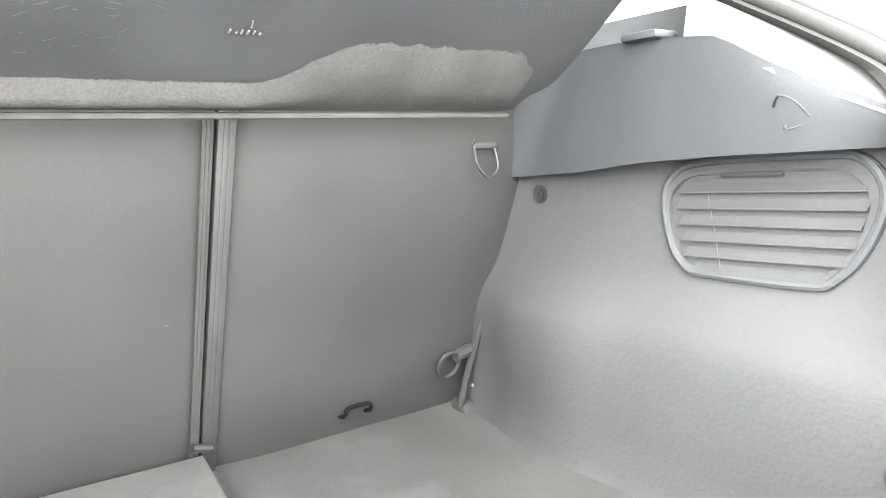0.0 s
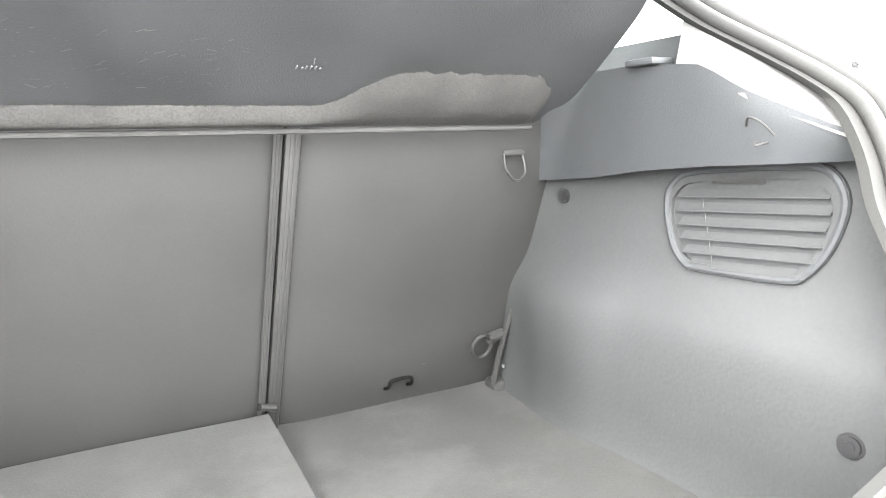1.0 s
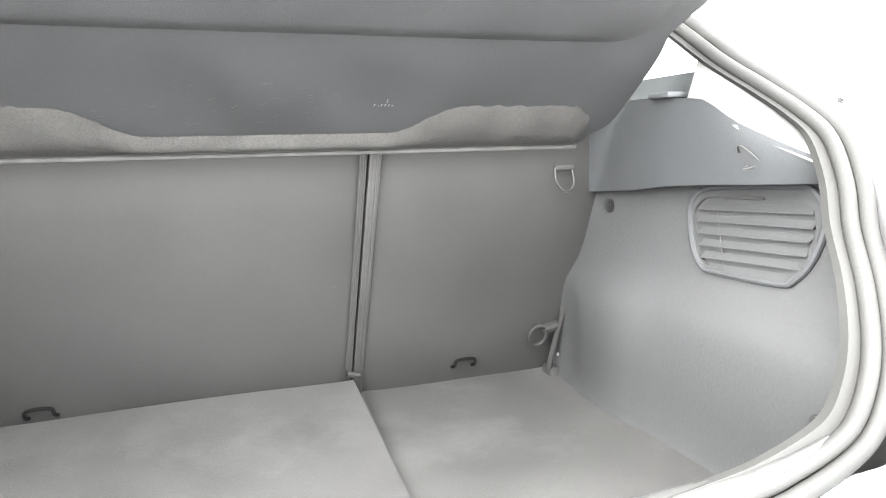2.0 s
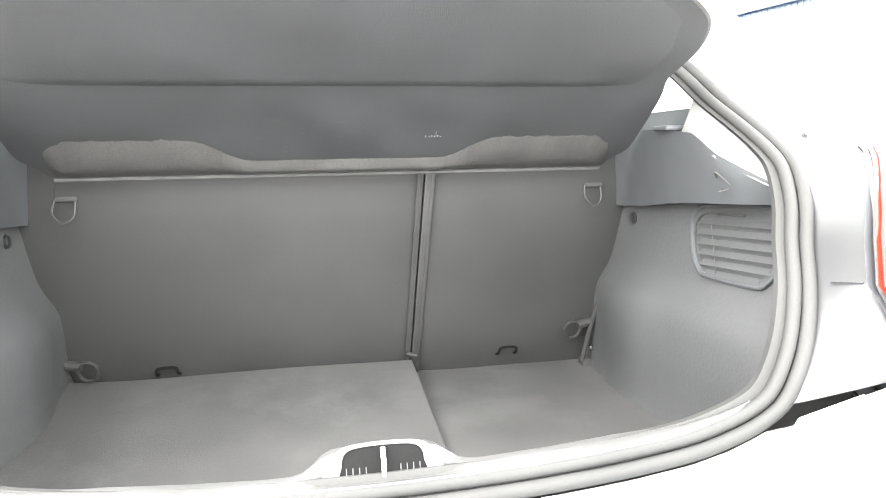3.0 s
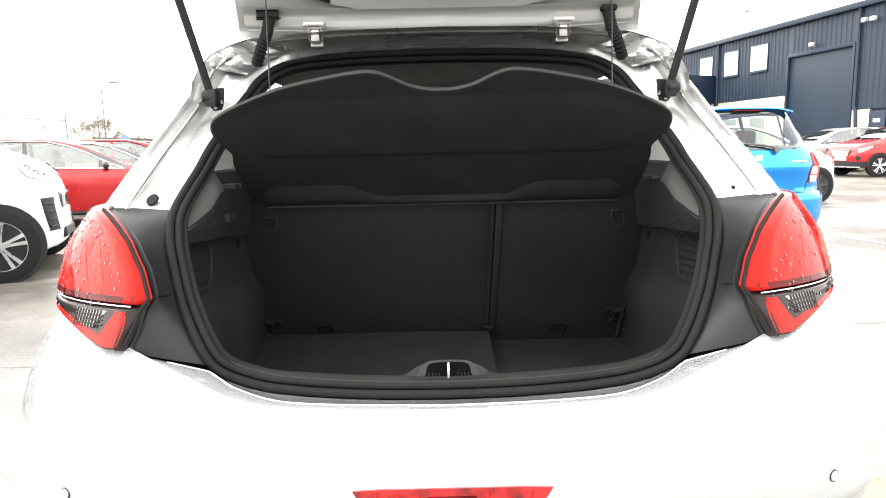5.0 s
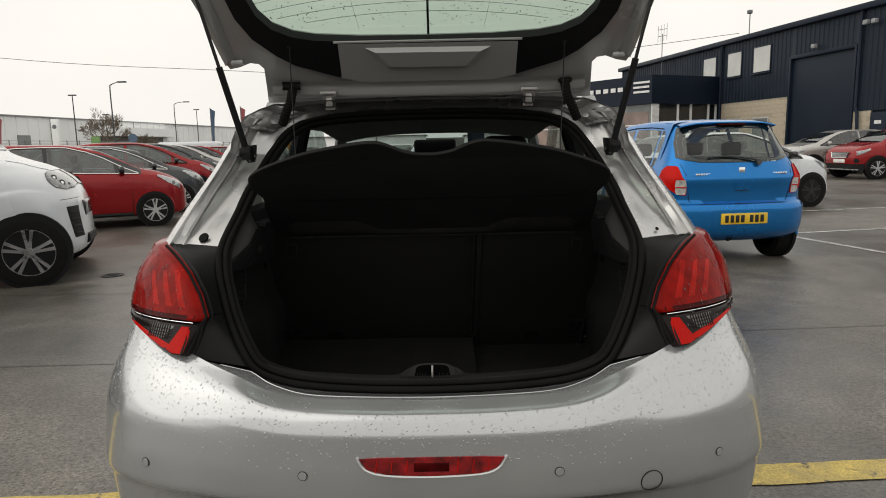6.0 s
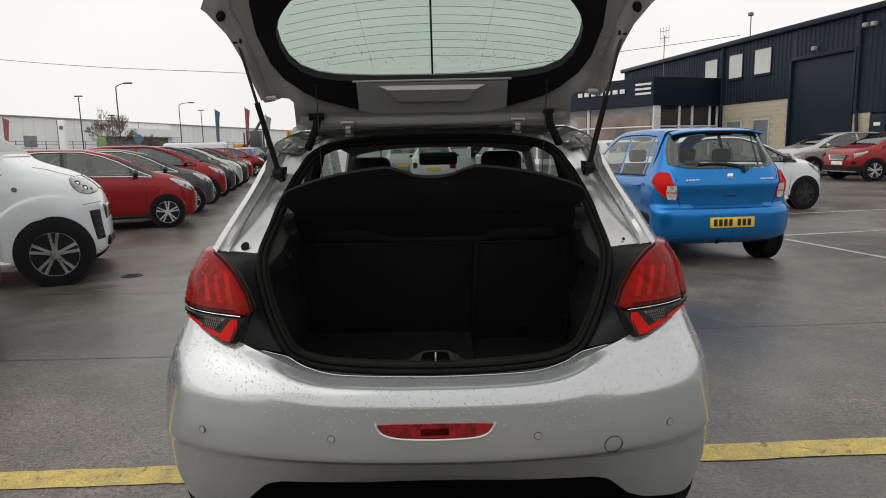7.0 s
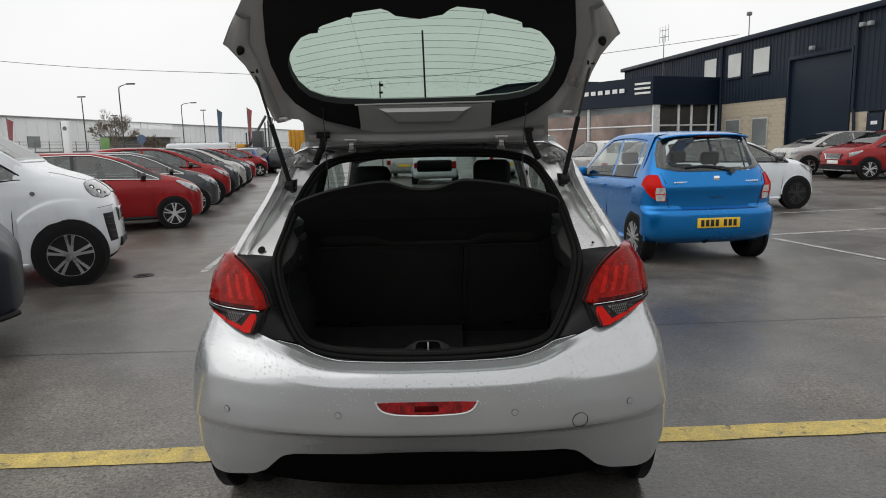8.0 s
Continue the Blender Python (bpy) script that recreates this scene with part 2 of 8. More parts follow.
def wet_asphalt():
    m = mat("wet_asphalt", (0.095, 0.086, 0.0735), 0.42, var=0.36, scale=0.5, bump=1.0, grain=110, gvar=0.5, spec=0.85)
    n, l = m.node_tree.nodes, m.node_tree.links
    b = n["Principled BSDF"]
    c = n.new("ShaderNodeTexCoord")
    wet = n.new("ShaderNodeTexNoise")
    wet.inputs["Scale"].default_value, wet.inputs["Detail"].default_value, wet.inputs["Distortion"].default_value = 0.55, 9.0, 0.8
    l.new(c.outputs["Object"], wet.inputs["Vector"])
    r = n.new("ShaderNodeMapRange")
    r.inputs["From Min"].default_value, r.inputs["From Max"].default_value = 0.40, 0.60
    r.inputs["To Min"].default_value, r.inputs["To Max"].default_value = 0.28, 0.52
    l.new(wet.outputs["Fac"], r.inputs["Value"])
    l.new(r.outputs[0], b.inputs["Roughness"])
    soak = n.new("ShaderNodeMapRange")
    soak.inputs["From Min"].default_value, soak.inputs["From Max"].default_value = 0.40, 0.60
    soak.inputs["To Min"].default_value, soak.inputs["To Max"].default_value = 0.76, 1.12
    l.new(wet.outputs["Fac"], soak.inputs["Value"])
    # chippings and blotches
    stones = n.new("ShaderNodeTexVoronoi")
    stones.inputs["Scale"].default_value = 70.0
    blot = n.new("ShaderNodeTexNoise")
    blot.inputs["Scale"].default_value, blot.inputs["Detail"].default_value = 3.0, 9.0
    l.new(c.outputs["Object"], stones.inputs["Vector"])
    l.new(c.outputs["Object"], blot.inputs["Vector"])
    s1 = n.new("ShaderNodeMapRange")
    s1.inputs["From Min"].default_value, s1.inputs["From Max"].default_value = 0.0, 1.0
    s1.inputs["To Min"].default_value, s1.inputs["To Max"].default_value = 0.62, 1.4
    l.new(stones.outputs["Color"], s1.inputs["Value"])
    s2 = n.new("ShaderNodeMapRange")
    s2.inputs["From Min"].default_value, s2.inputs["From Max"].default_value = 0.3, 0.7
    s2.inputs["To Min"].default_value, s2.inputs["To Max"].default_value = 0.72, 1.28
    l.new(blot.outputs["Fac"], s2.inputs["Value"])
    k0 = n.new("ShaderNodeMath")
    k0.operation = "MULTIPLY"
    l.new(s1.outputs[0], k0.inputs[0])
    l.new(s2.outputs[0], k0.inputs[1])
    pits = n.new("ShaderNodeTexNoise")
    pits.inputs["Scale"].default_value, pits.inputs["Detail"].default_value, pits.inputs["Roughness"].default_value = 48.0, 4.0, 0.6
    l.new(c.outputs["Object"], pits.inputs["Vector"])
    s3 = n.new("ShaderNodeMapRange")
    s3.inputs["From Min"].default_value, s3.inputs["From Max"].default_value = 0.34, 0.50
    s3.inputs["To Min"].default_value, s3.inputs["To Max"].default_value = 0.35, 1.06
    l.new(pits.outputs["Fac"], s3.inputs["Value"])
    k1 = n.new("ShaderNodeMath")
    k1.operation = "MULTIPLY"
    l.new(k0.outputs[0], k1.inputs[0])
    l.new(s3.outputs[0], k1.inputs[1])
    k = n.new("ShaderNodeMath")
    k.operation = "MULTIPLY"
    l.new(k1.outputs[0], k.inputs[0])
    l.new(soak.outputs[0], k.inputs[1])
    old = b.inputs["Base Color"].links[0].from_socket
    v = n.new("ShaderNodeVectorMath")
    v.operation = "SCALE"
    l.new(old, v.inputs[0])
    l.new(k.outputs[0], v.inputs["Scale"])
    l.new(v.outputs[0], b.inputs["Base Color"])
    bump = n.new("ShaderNodeBump")
    bump.inputs["Strength"].default_value, bump.inputs["Distance"].default_value = 0.4, 0.003
    l.new(stones.outputs["Distance"], bump.inputs["Height"])
    l.new(bump.outputs[0], b.inputs["Normal"])
    return m


M["asphalt"] = wet_asphalt()


# ---- building helpers ----
def smooth(ob, angle=38):
    for p in ob.data.polygons:
        p.use_smooth = True
    if angle < 180:
        cosine = math.cos(radians(angle))
        bm = bmesh.new()
        bm.from_mesh(ob.data)
        for e in bm.edges:
            if len(e.link_faces) == 2 and e.link_faces[0].normal.dot(e.link_faces[1].normal) < cosine:
                e.smooth = False
        bm.to_mesh(ob.data)
        bm.free()


def part(name, bm, material, parent=None, label="", angle=38, flip=True):
    if flip:
        bmesh.ops.recalc_face_normals(bm, faces=bm.faces)
    me = bpy.data.meshes.new(name)
    bm.to_mesh(me)
    bm.free()
    me.materials.append(M[material] if isinstance(material, str) else material)
    ob = new(name, me)
    smooth(ob, angle)
    if parent is not None:
        ob.parent = parent
    if label:
        ob["label"] = label
    return ob


def thing(name, label, category, group="", kind="", at=None):
    ob = new(name)
    ob.empty_display_size = 0.1
    if at is not None:
        ob.matrix_world = at
    return tagged(ob, label, category, group, kind)


def grid(rows, close=False, cap=False):
    """A sheet through rows of points."""
    bm = bmesh.new()
    vs = [[bm.verts.new(p) for p in r] for r in rows]
    n = len(rows[0])
    for a, b in zip(vs, vs[1:]):
        for i in range(n if close else n - 1):
            j = (i + 1) % n
            try:
                bm.faces.new((a[i], a[j], b[j], b[i]))
            except ValueError:
                pass
    if cap:
        for r in (vs[0], vs[-1]):
            try:
                bm.faces.new(r)
            except ValueError:
                pass
    return bm


def thick(bm, d):
    """Gives a sheet a thickness along its normals, by d."""
    bmesh.ops.remove_doubles(bm, verts=bm.verts, dist=1e-6)
    bmesh.ops.recalc_face_normals(bm, faces=bm.faces)
    bmesh.ops.solidify(bm, geom=list(bm.faces), thickness=d)
    return bm


def box(x0, x1, y0, y1, z0, z1, bevel=0.004, seg=2):
    bm = bmesh.new()
    bmesh.ops.create_cube(bm, size=1.0)
    for v in bm.verts:
        v.co = ((x0 + x1) / 2 + v.co.x * (x1 - x0), (y0 + y1) / 2 + v.co.y * (y1 - y0), (z0 + z1) / 2 + v.co.z * (z1 - z0))
    if bevel:
        bmesh.ops.bevel(bm, geom=list(bm.edges), offset=min(bevel, 0.45 * min(abs(x1 - x0), abs(y1 - y0), abs(z1 - z0))), segments=seg, affect="EDGES", profile=0.5)
    return bm


def tube(points, r, seg=8, closed=False, flat=1.0, cap=True):
    """A tube along points; r is a number or one for each point."""
    pts = [Vector(p) for p in points]
    n = len(pts)
    rr = r if isinstance(r, (list, tuple)) else [r] * n
    ways = []
    for i in range(n):
        a, b = (pts[i - 1], pts[(i + 1) % n]) if closed else (pts[max(0, i - 1)], pts[min(n - 1, i + 1)])
        ways.append((b - a).normalized())
    side = ways[0].cross(Vector((0, 0, 1)))
    if side.length < 0.05:
        side = ways[0].cross(Vector((0, 1, 0)))
    sides = [side.normalized()]
    for a, b in zip(ways, ways[1:]):
        turned = a.rotation_difference(b).to_matrix() @ sides[-1]
        sides.append((turned - b * turned.dot(b)).normalized())
    twist = 0.0
    if closed:
        last = ways[-1].rotation_difference(ways[0]).to_matrix() @ sides[-1]
        twist = math.atan2(last.cross(sides[0]).dot(ways[0]), last.dot(sides[0]))
    rows = []
    for i, p in enumerate(pts):
        s, u = sides[i], sides[i].cross(ways[i])
        c = twist * i / n
        rows.append([p + s * math.cos(2 * math.pi * k / seg + c) * rr[i] + u * math.sin(2 * math.pi * k / seg + c) * rr[i] * flat for k in range(seg)])
    if closed:
        rows.append(rows[0])
    bm = grid(rows, True, cap and not closed)
    if closed:
        bmesh.ops.remove_doubles(bm, verts=bm.verts, dist=1e-6)
    return bm


def disc(center, axis, r, depth, seg=24, bevel=0.0):
    bm = bmesh.new()
    bmesh.ops.create_cone(bm, cap_ends=True, segments=seg, radius1=r, radius2=r, depth=depth)
    if bevel:
        bmesh.ops.bevel(bm, geom=[e for e in bm.edges if len(e.link_faces) == 2 and abs(e.link_faces[0].normal.dot(e.link_faces[1].normal)) < 0.3], offset=bevel, segments=2, affect="EDGES")
    q = Vector((0, 0, 1)).rotation_difference(Vector(axis)).to_matrix().to_4x4()
    bmesh.ops.transform(bm, matrix=Matrix.Translation(center) @ q, verts=bm.verts)
    return bm


def join(*bms):
    out = bms[0]
    for b in bms[1:]:
        me = bpy.data.meshes.new("joined")
        b.to_mesh(me)
        b.free()
        out.from_mesh(me)
        bpy.data.meshes.remove(me)
    return out


def lerp(z, zs, vs):
    return float(np.interp(z, zs, vs))


def span(a, b, n):
    return [a + (b - a) * i / (n - 1) for i in range(n)]


def curve(x, xs, ys):
    """A smooth line through a table, with no overshoot."""
    n = len(xs)
    if x <= xs[0]:
        return ys[0]
    if x >= xs[-1]:
        return ys[-1]
    d = [(ys[i + 1] - ys[i]) / (xs[i + 1] - xs[i]) for i in range(n - 1)]
    i = max(k for k in range(n - 1) if xs[k] <= x)

    def slope(k):
        if k == 0 or k == n - 1 or d[k - 1] * d[k] <= 0:
            return 0.0 if 0 < k < n - 1 else d[min(k, n - 2)]
        return 2 * d[k - 1] * d[k] / (d[k - 1] + d[k])

    h = xs[i + 1] - xs[i]
    t = (x - xs[i]) / h
    return (2 * t ** 3 - 3 * t * t + 1) * ys[i] + (t ** 3 - 2 * t * t + t) * h * slope(i) + (-2 * t ** 3 + 3 * t * t) * ys[i + 1] + (t ** 3 - t * t) * h * slope(i + 1)


def spline(points, n=8):
    """A smooth line through points (Catmull-Rom)."""
    p = [Vector(q) for q in points]
    out = []
    for i in range(len(p) - 1):
        a, b, c, d = p[max(0, i - 1)], p[i], p[i + 1], p[min(len(p) - 1, i + 2)]
        for k in range(n):
            t = k / n
            out.append(0.5 * ((2 * b) + (c - a) * t + (2 * a - 5 * b + 4 * c - d) * t * t + (3 * b - a - 3 * c + d) * t ** 3))
    out.append(p[-1])
    return out


def ring_plate(outer, inner, place, depth):
    """A plate with a hole between two outlines in a plane; place maps (u, v, w) to the world."""
    bm = bmesh.new()
    for loop in (outer, inner):
        if loop:
            vs = [bm.verts.new((u, v, 0)) for u, v in loop]
            for a, b in zip(vs, vs[1:] + vs[:1]):
                bm.edges.new((a, b))
    bmesh.ops.triangle_fill(bm, use_beauty=True, use_dissolve=False, edges=bm.edges)
    ex = bmesh.ops.extrude_face_region(bm, geom=list(bm.faces))
    for v in [g for g in ex["geom"] if isinstance(g, bmesh.types.BMVert)]:
        v.co.z = depth
    for v in bm.verts:
        v.co = place(*v.co)
    return bm
# ---- the silver hatchback with its tailgate open ----
ZW = [0.20, 0.35, 0.45, 0.60, 0.72, 0.83, 0.95, 1.03, 1.13, 1.24, 1.32, 1.40, 1.46]
WW = [0.875, 0.905, 0.903, 0.887, 0.868, 0.836, 0.826, 0.79, 0.738, 0.682, 0.655, 0.625, 0.57]
ZY = [0.2, 0.30, 0.42, 0.465, 0.481, 0.50, 0.58, 0.646, 0.660, 0.676, 0.689, 0.697, 0.706, 0.72, 0.79, 0.9, 1.05, 1.29, 1.40, 1.46]
YY = [0.06, 0.034, 0.003, -0.010, -0.024, -0.030, -0.036, -0.036, -0.033, -0.027, -0.018, 0.0, 0.033, 0.04, 0.06, 0.105, 0.19, 0.4, 0.58, 0.74]
CORNER, POWER = 0.35, 2.2


def half_width(z):
    return curve(z, ZW, WW)


def rear_y(z):
    return curve(z, ZY, YY)


def skin(x, z, off=0.0):
    """The rear skin of the car at height z and width x, off metres outwards."""
    r = min(abs(x) / half_width(z), 1.0)
    return Vector((x, rear_y(z) + CORNER * (1 - (1 - r ** POWER) ** (1 / POWER)) - off, z))


def skin_angle(a, z, off=0.0):
    """The same by the angle round the corner: -90 to 90 degrees."""
    s, c = math.sin(radians(a)), math.cos(radians(a))
    w = half_width(z)
    x = math.copysign(abs(s) ** (2 / POWER), s) * w
    y = rear_y(z) + CORNER * (1 - max(c, 0) ** (2 / POWER))
    return Vector((x + off * s, y - off * c, z))


def angle_of(x, z):
    return math.degrees(math.asin(min(1.0, abs(x) / half_width(z)) ** (POWER / 2)))


car = thing("hatchback_car", "silver hatchback with open tailgate parked on wet asphalt", "car")

# bumper and lower quarters
BUMPER_ANGLES = [-90 + 1.5 * i for i in range(121)]


def bumper_bottom(x):
    return lerp(abs(x), [0, 0.48, 0.53, 0.62, 0.68, 0.80, 0.87], [0.364, 0.360, 0.346, 0.263, 0.239, 0.226, 0.236])


def top_z(x):
    """The height of the bumper's upper edge."""
    return curve(abs(x), [0, 0.12, 0.25, 0.32, 0.39, 0.46, 0.55, 0.605, 0.666, 0.752, 0.80, 0.83, 0.87], [0.706, 0.7065, 0.7078, 0.7115, 0.7245, 0.748, 0.774, 0.790, 0.807, 0.836, 0.851, 0.859, 0.866])


def bumper_at(a, z, off=0.0):
    """The bumper's skin: its shoulder climbs towards the lamps."""
    x = skin_angle(a, z).x
    top = top_z(x)
    if z <= 0.60 or top <= 0.7065:
        p = skin_angle(a, z, off)
        if z < 0.481:
            p.y += 0.055 * (0.481 - z) / 0.09 * max(0.0, 1 - (x / 0.82) ** 2)
        return p
    f = min(1.0, (z - 0.60) / (top - 0.60))
    low = 0.60 + f * 0.106
    p = skin_angle(a, z, off)
    edge = rear_y(low) + (rear_y(top) - rear_y(0.706)) * f * f
    g = max(0.0, min(1.0, (z - 0.64) / (top - 0.64)))
    lean = rear_y(0.62) + (rear_y(top) - rear_y(0.62)) * g ** 1.6
    w = lerp(abs(x), [0.38, 0.66], [0.0, 1.0])
    w = w * w * (3 - 2 * w)
    shelf = max(0.0, 1 - (top - z) / 0.045)
    p.y += edge * (1 - w) + lean * w - rear_y(z) + 0.012 * w * shelf * shelf
    return p


rows = []
for k in range(61):
    f = k / 60
    row = []
    for a in BUMPER_ANGLES:
        b = bumper_bottom(skin_angle(a, 0.34).x)
        t = top_z(skin_angle(a, 0.74).x)
        row.append(bumper_at(a, b + (t - b) * (f ** 0.8)))
    rows.append(row)
part("rear_bumper", thick(grid(rows), -0.003), "silver", car, "silver painted bumper dotted with rain", 60)

# sides from the corner to the nose
SIDE_Y = [0.0, 0.15, 0.3, 0.5, 0.8, 1.2, 1.6, 2.0, 2.4, 2.8, 3.1, 3.4, 3.65, 3.8, 3.88]
SIDE_IN = [0.0, 0.0, 0.002, 0.004, 0.004, 0.0, 0.0, 0.0, 0.004, 0.02, 0.05, 0.11, 0.23, 0.45, 0.86]
for s in (-1, 1):
    rows = []
    for z in (0.24, 0.3, 0.4, 0.5, 0.6, 0.7, 0.8, 0.88, 0.92, 0.95):
        top = lerp(z, [0.9, 0.95], [0.0, 0.03])
        row = []
        for y, i in zip(SIDE_Y, SIDE_IN):
            yy = max(y + 0.42, rear_y(min(z, 0.95)) + CORNER) if y < 0.2 else y + 0.42
            zz = z - (lerp(yy, [2.6, 3.9], [0.0, 0.32]) * (z - 0.24) / 0.71)
            row.append(Vector((s * max(0.005, half_width(z) - top - i), yy, zz)))
        rows.append(row)
    part("body_side", grid(rows), "silver", car)
    # door and sill seams, wheel arches
    for y in (1.02, 2.02):
        part("door_seam", tube([(s * (half_width(z) + 0.0005), y + 0.1 * max(0, z - 0.5), z) for z in (0.3, 0.45, 0.6, 0.75, 0.9)], 0.003, 5), "black", car)
    for y in (0.66, 3.2):
        # no opening is cut: a proud black disc paints the arch's shade
        part("arch_shade_disc", disc((s * 0.855, y, 0.33), (1, 0, 0), 0.345, 0.05, 40, 0.005), "black", car)

# bonnet, scuttle, roof and front pillars
rows = []
for y, z, w in ((3.02, 0.97, 0.74), (3.2, 0.955, 0.76), (3.5, 0.90, 0.74), (3.8, 0.80, 0.66), (4.1, 0.70, 0.5), (4.26, 0.58, 0.42)):
    rows.append([(w * q, y - 0.06 * q * q, z - 0.07 * abs(q) ** 3) for q in [-1 + i / 6 for i in range(13)]])
part("bonnet", thick(grid(rows), 0.012), "silver", car)
rows = []
for y, z, w in ((0.80, 1.445, 0.50), (0.95, 1.462, 0.555), (1.3, 1.475, 0.575), (1.8, 1.475, 0.57), (2.2, 1.44, 0.55), (2.36, 1.41, 0.54)):
    rows.append([(w * q, y + (0.07 * q * q if y < 0.9 else 0), z - 0.045 * abs(q) ** 3) for q in [-1 + i / 8 for i in range(17)]])
part("roof", thick(grid(rows), 0.02), "silver", car, "silver roof panel beaded with rain", 60)
rows = [[(x, y, z - 0.03) for x, y, z in [(w * q, y, z - 0.045 * abs(q) ** 3) for q in [-1 + i / 8 for i in range(17)]]] for y, z, w in ((0.84, 1.425, 0.48), (1.3, 1.455, 0.55), (1.8, 1.455, 0.55), (2.3, 1.40, 0.53))]
part("headliner", grid(rows), "headliner", car)
for s in (-1, 1):
    part("windscreen_pillar", tube(spline([(s * 0.53, 2.34, 1.40), (s * 0.62, 2.7, 1.2), (s * 0.70, 3.05, 0.97)]), 0.035, 8, flat=0.7), "silver", car)
    part("door_pillar", tube([(s * 0.63, 1.75, 1.40), (s * 0.76, 1.75, 0.93)], 0.04, 8), "black", car)
    part("roof_rail", tube(spline([(s * 0.56, 0.95, 1.44), (s * 0.575, 1.4, 1.45), (s * 0.57, 2.0, 1.44), (s * 0.53, 2.36, 1.39)]), 0.03, 8), "silver", car)
    rows = [[(s * 0.66, 0.95, 1.35), (s * 0.63, 1.5, 1.41), (s * 0.62, 2.2, 1.40), (s * 0.66, 2.6, 1.22)], [(s * 0.80, 0.98, 0.95), (s * 0.80, 1.5, 0.93), (s * 0.79, 2.2, 0.93), (s * 0.75, 2.9, 0.95)]]
    part("side_window", thick(grid(rows), 0.004), "screen_glass", car)
    mirror = part("door_mirror", box(s * 0.83, s * 1.0, 2.52, 2.62, 0.93, 1.06, 0.03, 3), "silver", car)
rows = [[(w * q, y - 0.10 * q * q, z) for q in [-1 + i / 6 for i in range(13)]] for y, z, w in ((2.36, 1.40, 0.51), (2.7, 1.19, 0.60), (3.08, 0.965, 0.70))]
part("windscreen", thick(grid(rows), 0.005), "screen_glass", car)
part("dashboard", thick(grid([[(0.70 * q, y, z - 0.03 * q * q) for q in (-1, -0.5, 0, 0.5, 1)] for y, z in ((2.35, 0.75), (2.38, 0.93), (2.6, 0.97), (3.05, 0.955))]), 0.01), "seat", car)
part("cabin_floor", box(-0.8, 0.8, 0.25, 3.6, 0.22, 0.26, 0.01), "black", car)

# wheels
for s in (-1, 1):
    for y in (0.66, 3.2):
        bm = tube([(s * (0.735), y + 0.235 * math.sin(a), 0.3 + 0.235 * math.cos(a)) for a in [2 * math.pi * i / 36 for i in range(36)]], 0.072, 10, True)
        wheel = part("wheel", bm, "tyre", car, "black tyre on alloy rim")
        part("rim", disc((s * 0.775, y, 0.3), (1, 0, 0), 0.19, 0.06, 32, 0.01), "dark_alloy" if y < 1 else "alloy", wheel)

# black under-bumper
rows = [[skin(x, z) + Vector((0, 0.055 + d, 0)) for x in [-0.76 + 1.52 * i / 48 for i in range(49)]] for z, d in ((0.41, 0.02), (0.36, 0.02), (0.30, 0.015), (0.24, 0.03), (0.20, 0.07), (0.185, 0.3))]
part("diffuser", thick(grid(rows), 0.01), "void", car, "black plastic lower bumper")

# the line of the boot opening: across, along and up, from the sill to the roof
OPENING = [(0, 0.2, 0.662), (0.12, 0.2, 0.664), (0.20, 0.2, 0.668), (0.275, 0.2, 0.674), (0.35, 0.2, 0.684), (0.395, 0.199, 0.696), (0.434, 0.198, 0.712), (0.466, 0.195, 0.737), (0.487, 0.198, 0.77),
           (0.509, 0.212, 0.81), (0.538, 0.245, 0.86), (0.562, 0.283, 0.911), (0.576, 0.305, 0.96), (0.585, 0.335, 1.008), (0.588, 0.372, 1.037), (0.586, 0.425, 1.07), (0.58, 0.5, 1.115), (0.573, 0.568, 1.164),
           (0.557, 0.65, 1.222), (0.525, 0.71, 1.29), (0.484, 0.75, 1.351), (0.435, 0.775, 1.386), (0.377, 0.79, 1.405), (0.25, 0.797, 1.416), (0.12, 0.80, 1.42), (0.0, 0.80, 1.421)]
OX, OY, OZ = [p[0] for p in OPENING], [p[1] for p in OPENING], [p[2] for p in OPENING]


def opening_at(z, s=1):
    """The opening's edge at height z."""
    return Vector((s * lerp(z, OZ, OX), lerp(z, OZ, OY), z))


def closed_spline(points, n=5):
    pts = points[-2:] + points + points[:3]
    line = spline(pts, n)
    return line[2 * n:(2 + len(points)) * n]


EDGE = closed_spline([Vector(p) for p in OPENING] + [Vector((-x, y, z)) for x, y, z in reversed(OPENING[1:-1])], 4)


def edge_line(inward, ahead=0.0):
    """The opening's edge, moved towards its middle and ahead."""
    out = []
    n = len(EDGE)
    wide = inward
    for i, p in enumerate(EDGE):
        inward = wide(p.z) if callable(wide) else wide
        t = (EDGE[(i + 1) % n] - EDGE[i - 1]).normalized()
        d = Vector((-p.x, 0.1, 1.05 - p.z))
        d -= t * d.dot(t)
        out.append(p + d.normalized() * inward + Vector((0, ahead, 0)))
    return out


part("weatherstrip", tube(edge_line(0.0085), 0.0088, 10, True), "rubber", car, "black rubber boot seal", 60)
part("seal_lip", tube(edge_line(0.0242, 0.006), 0.0082, 10, True), "rubber", car, "", 60)
part("opening_flange", grid([edge_line(i, o) for i, o in ((0.002, 0.006), (0.017, 0.010), (0.037, 0.018), (0.034, 0.03), (-0.005, 0.046), (lambda z: lerp(z, [1.0, 1.12], [-0.11, -0.02]), 0.052))], True), "rubber", car, "", 60)


def lip_at(z, s, q):
    return skin(s * q * half_width(z), z)


def mix_points(a, b, f, sag=(0, 0, 0)):
    return a + (b - a) * f + Vector(sag)


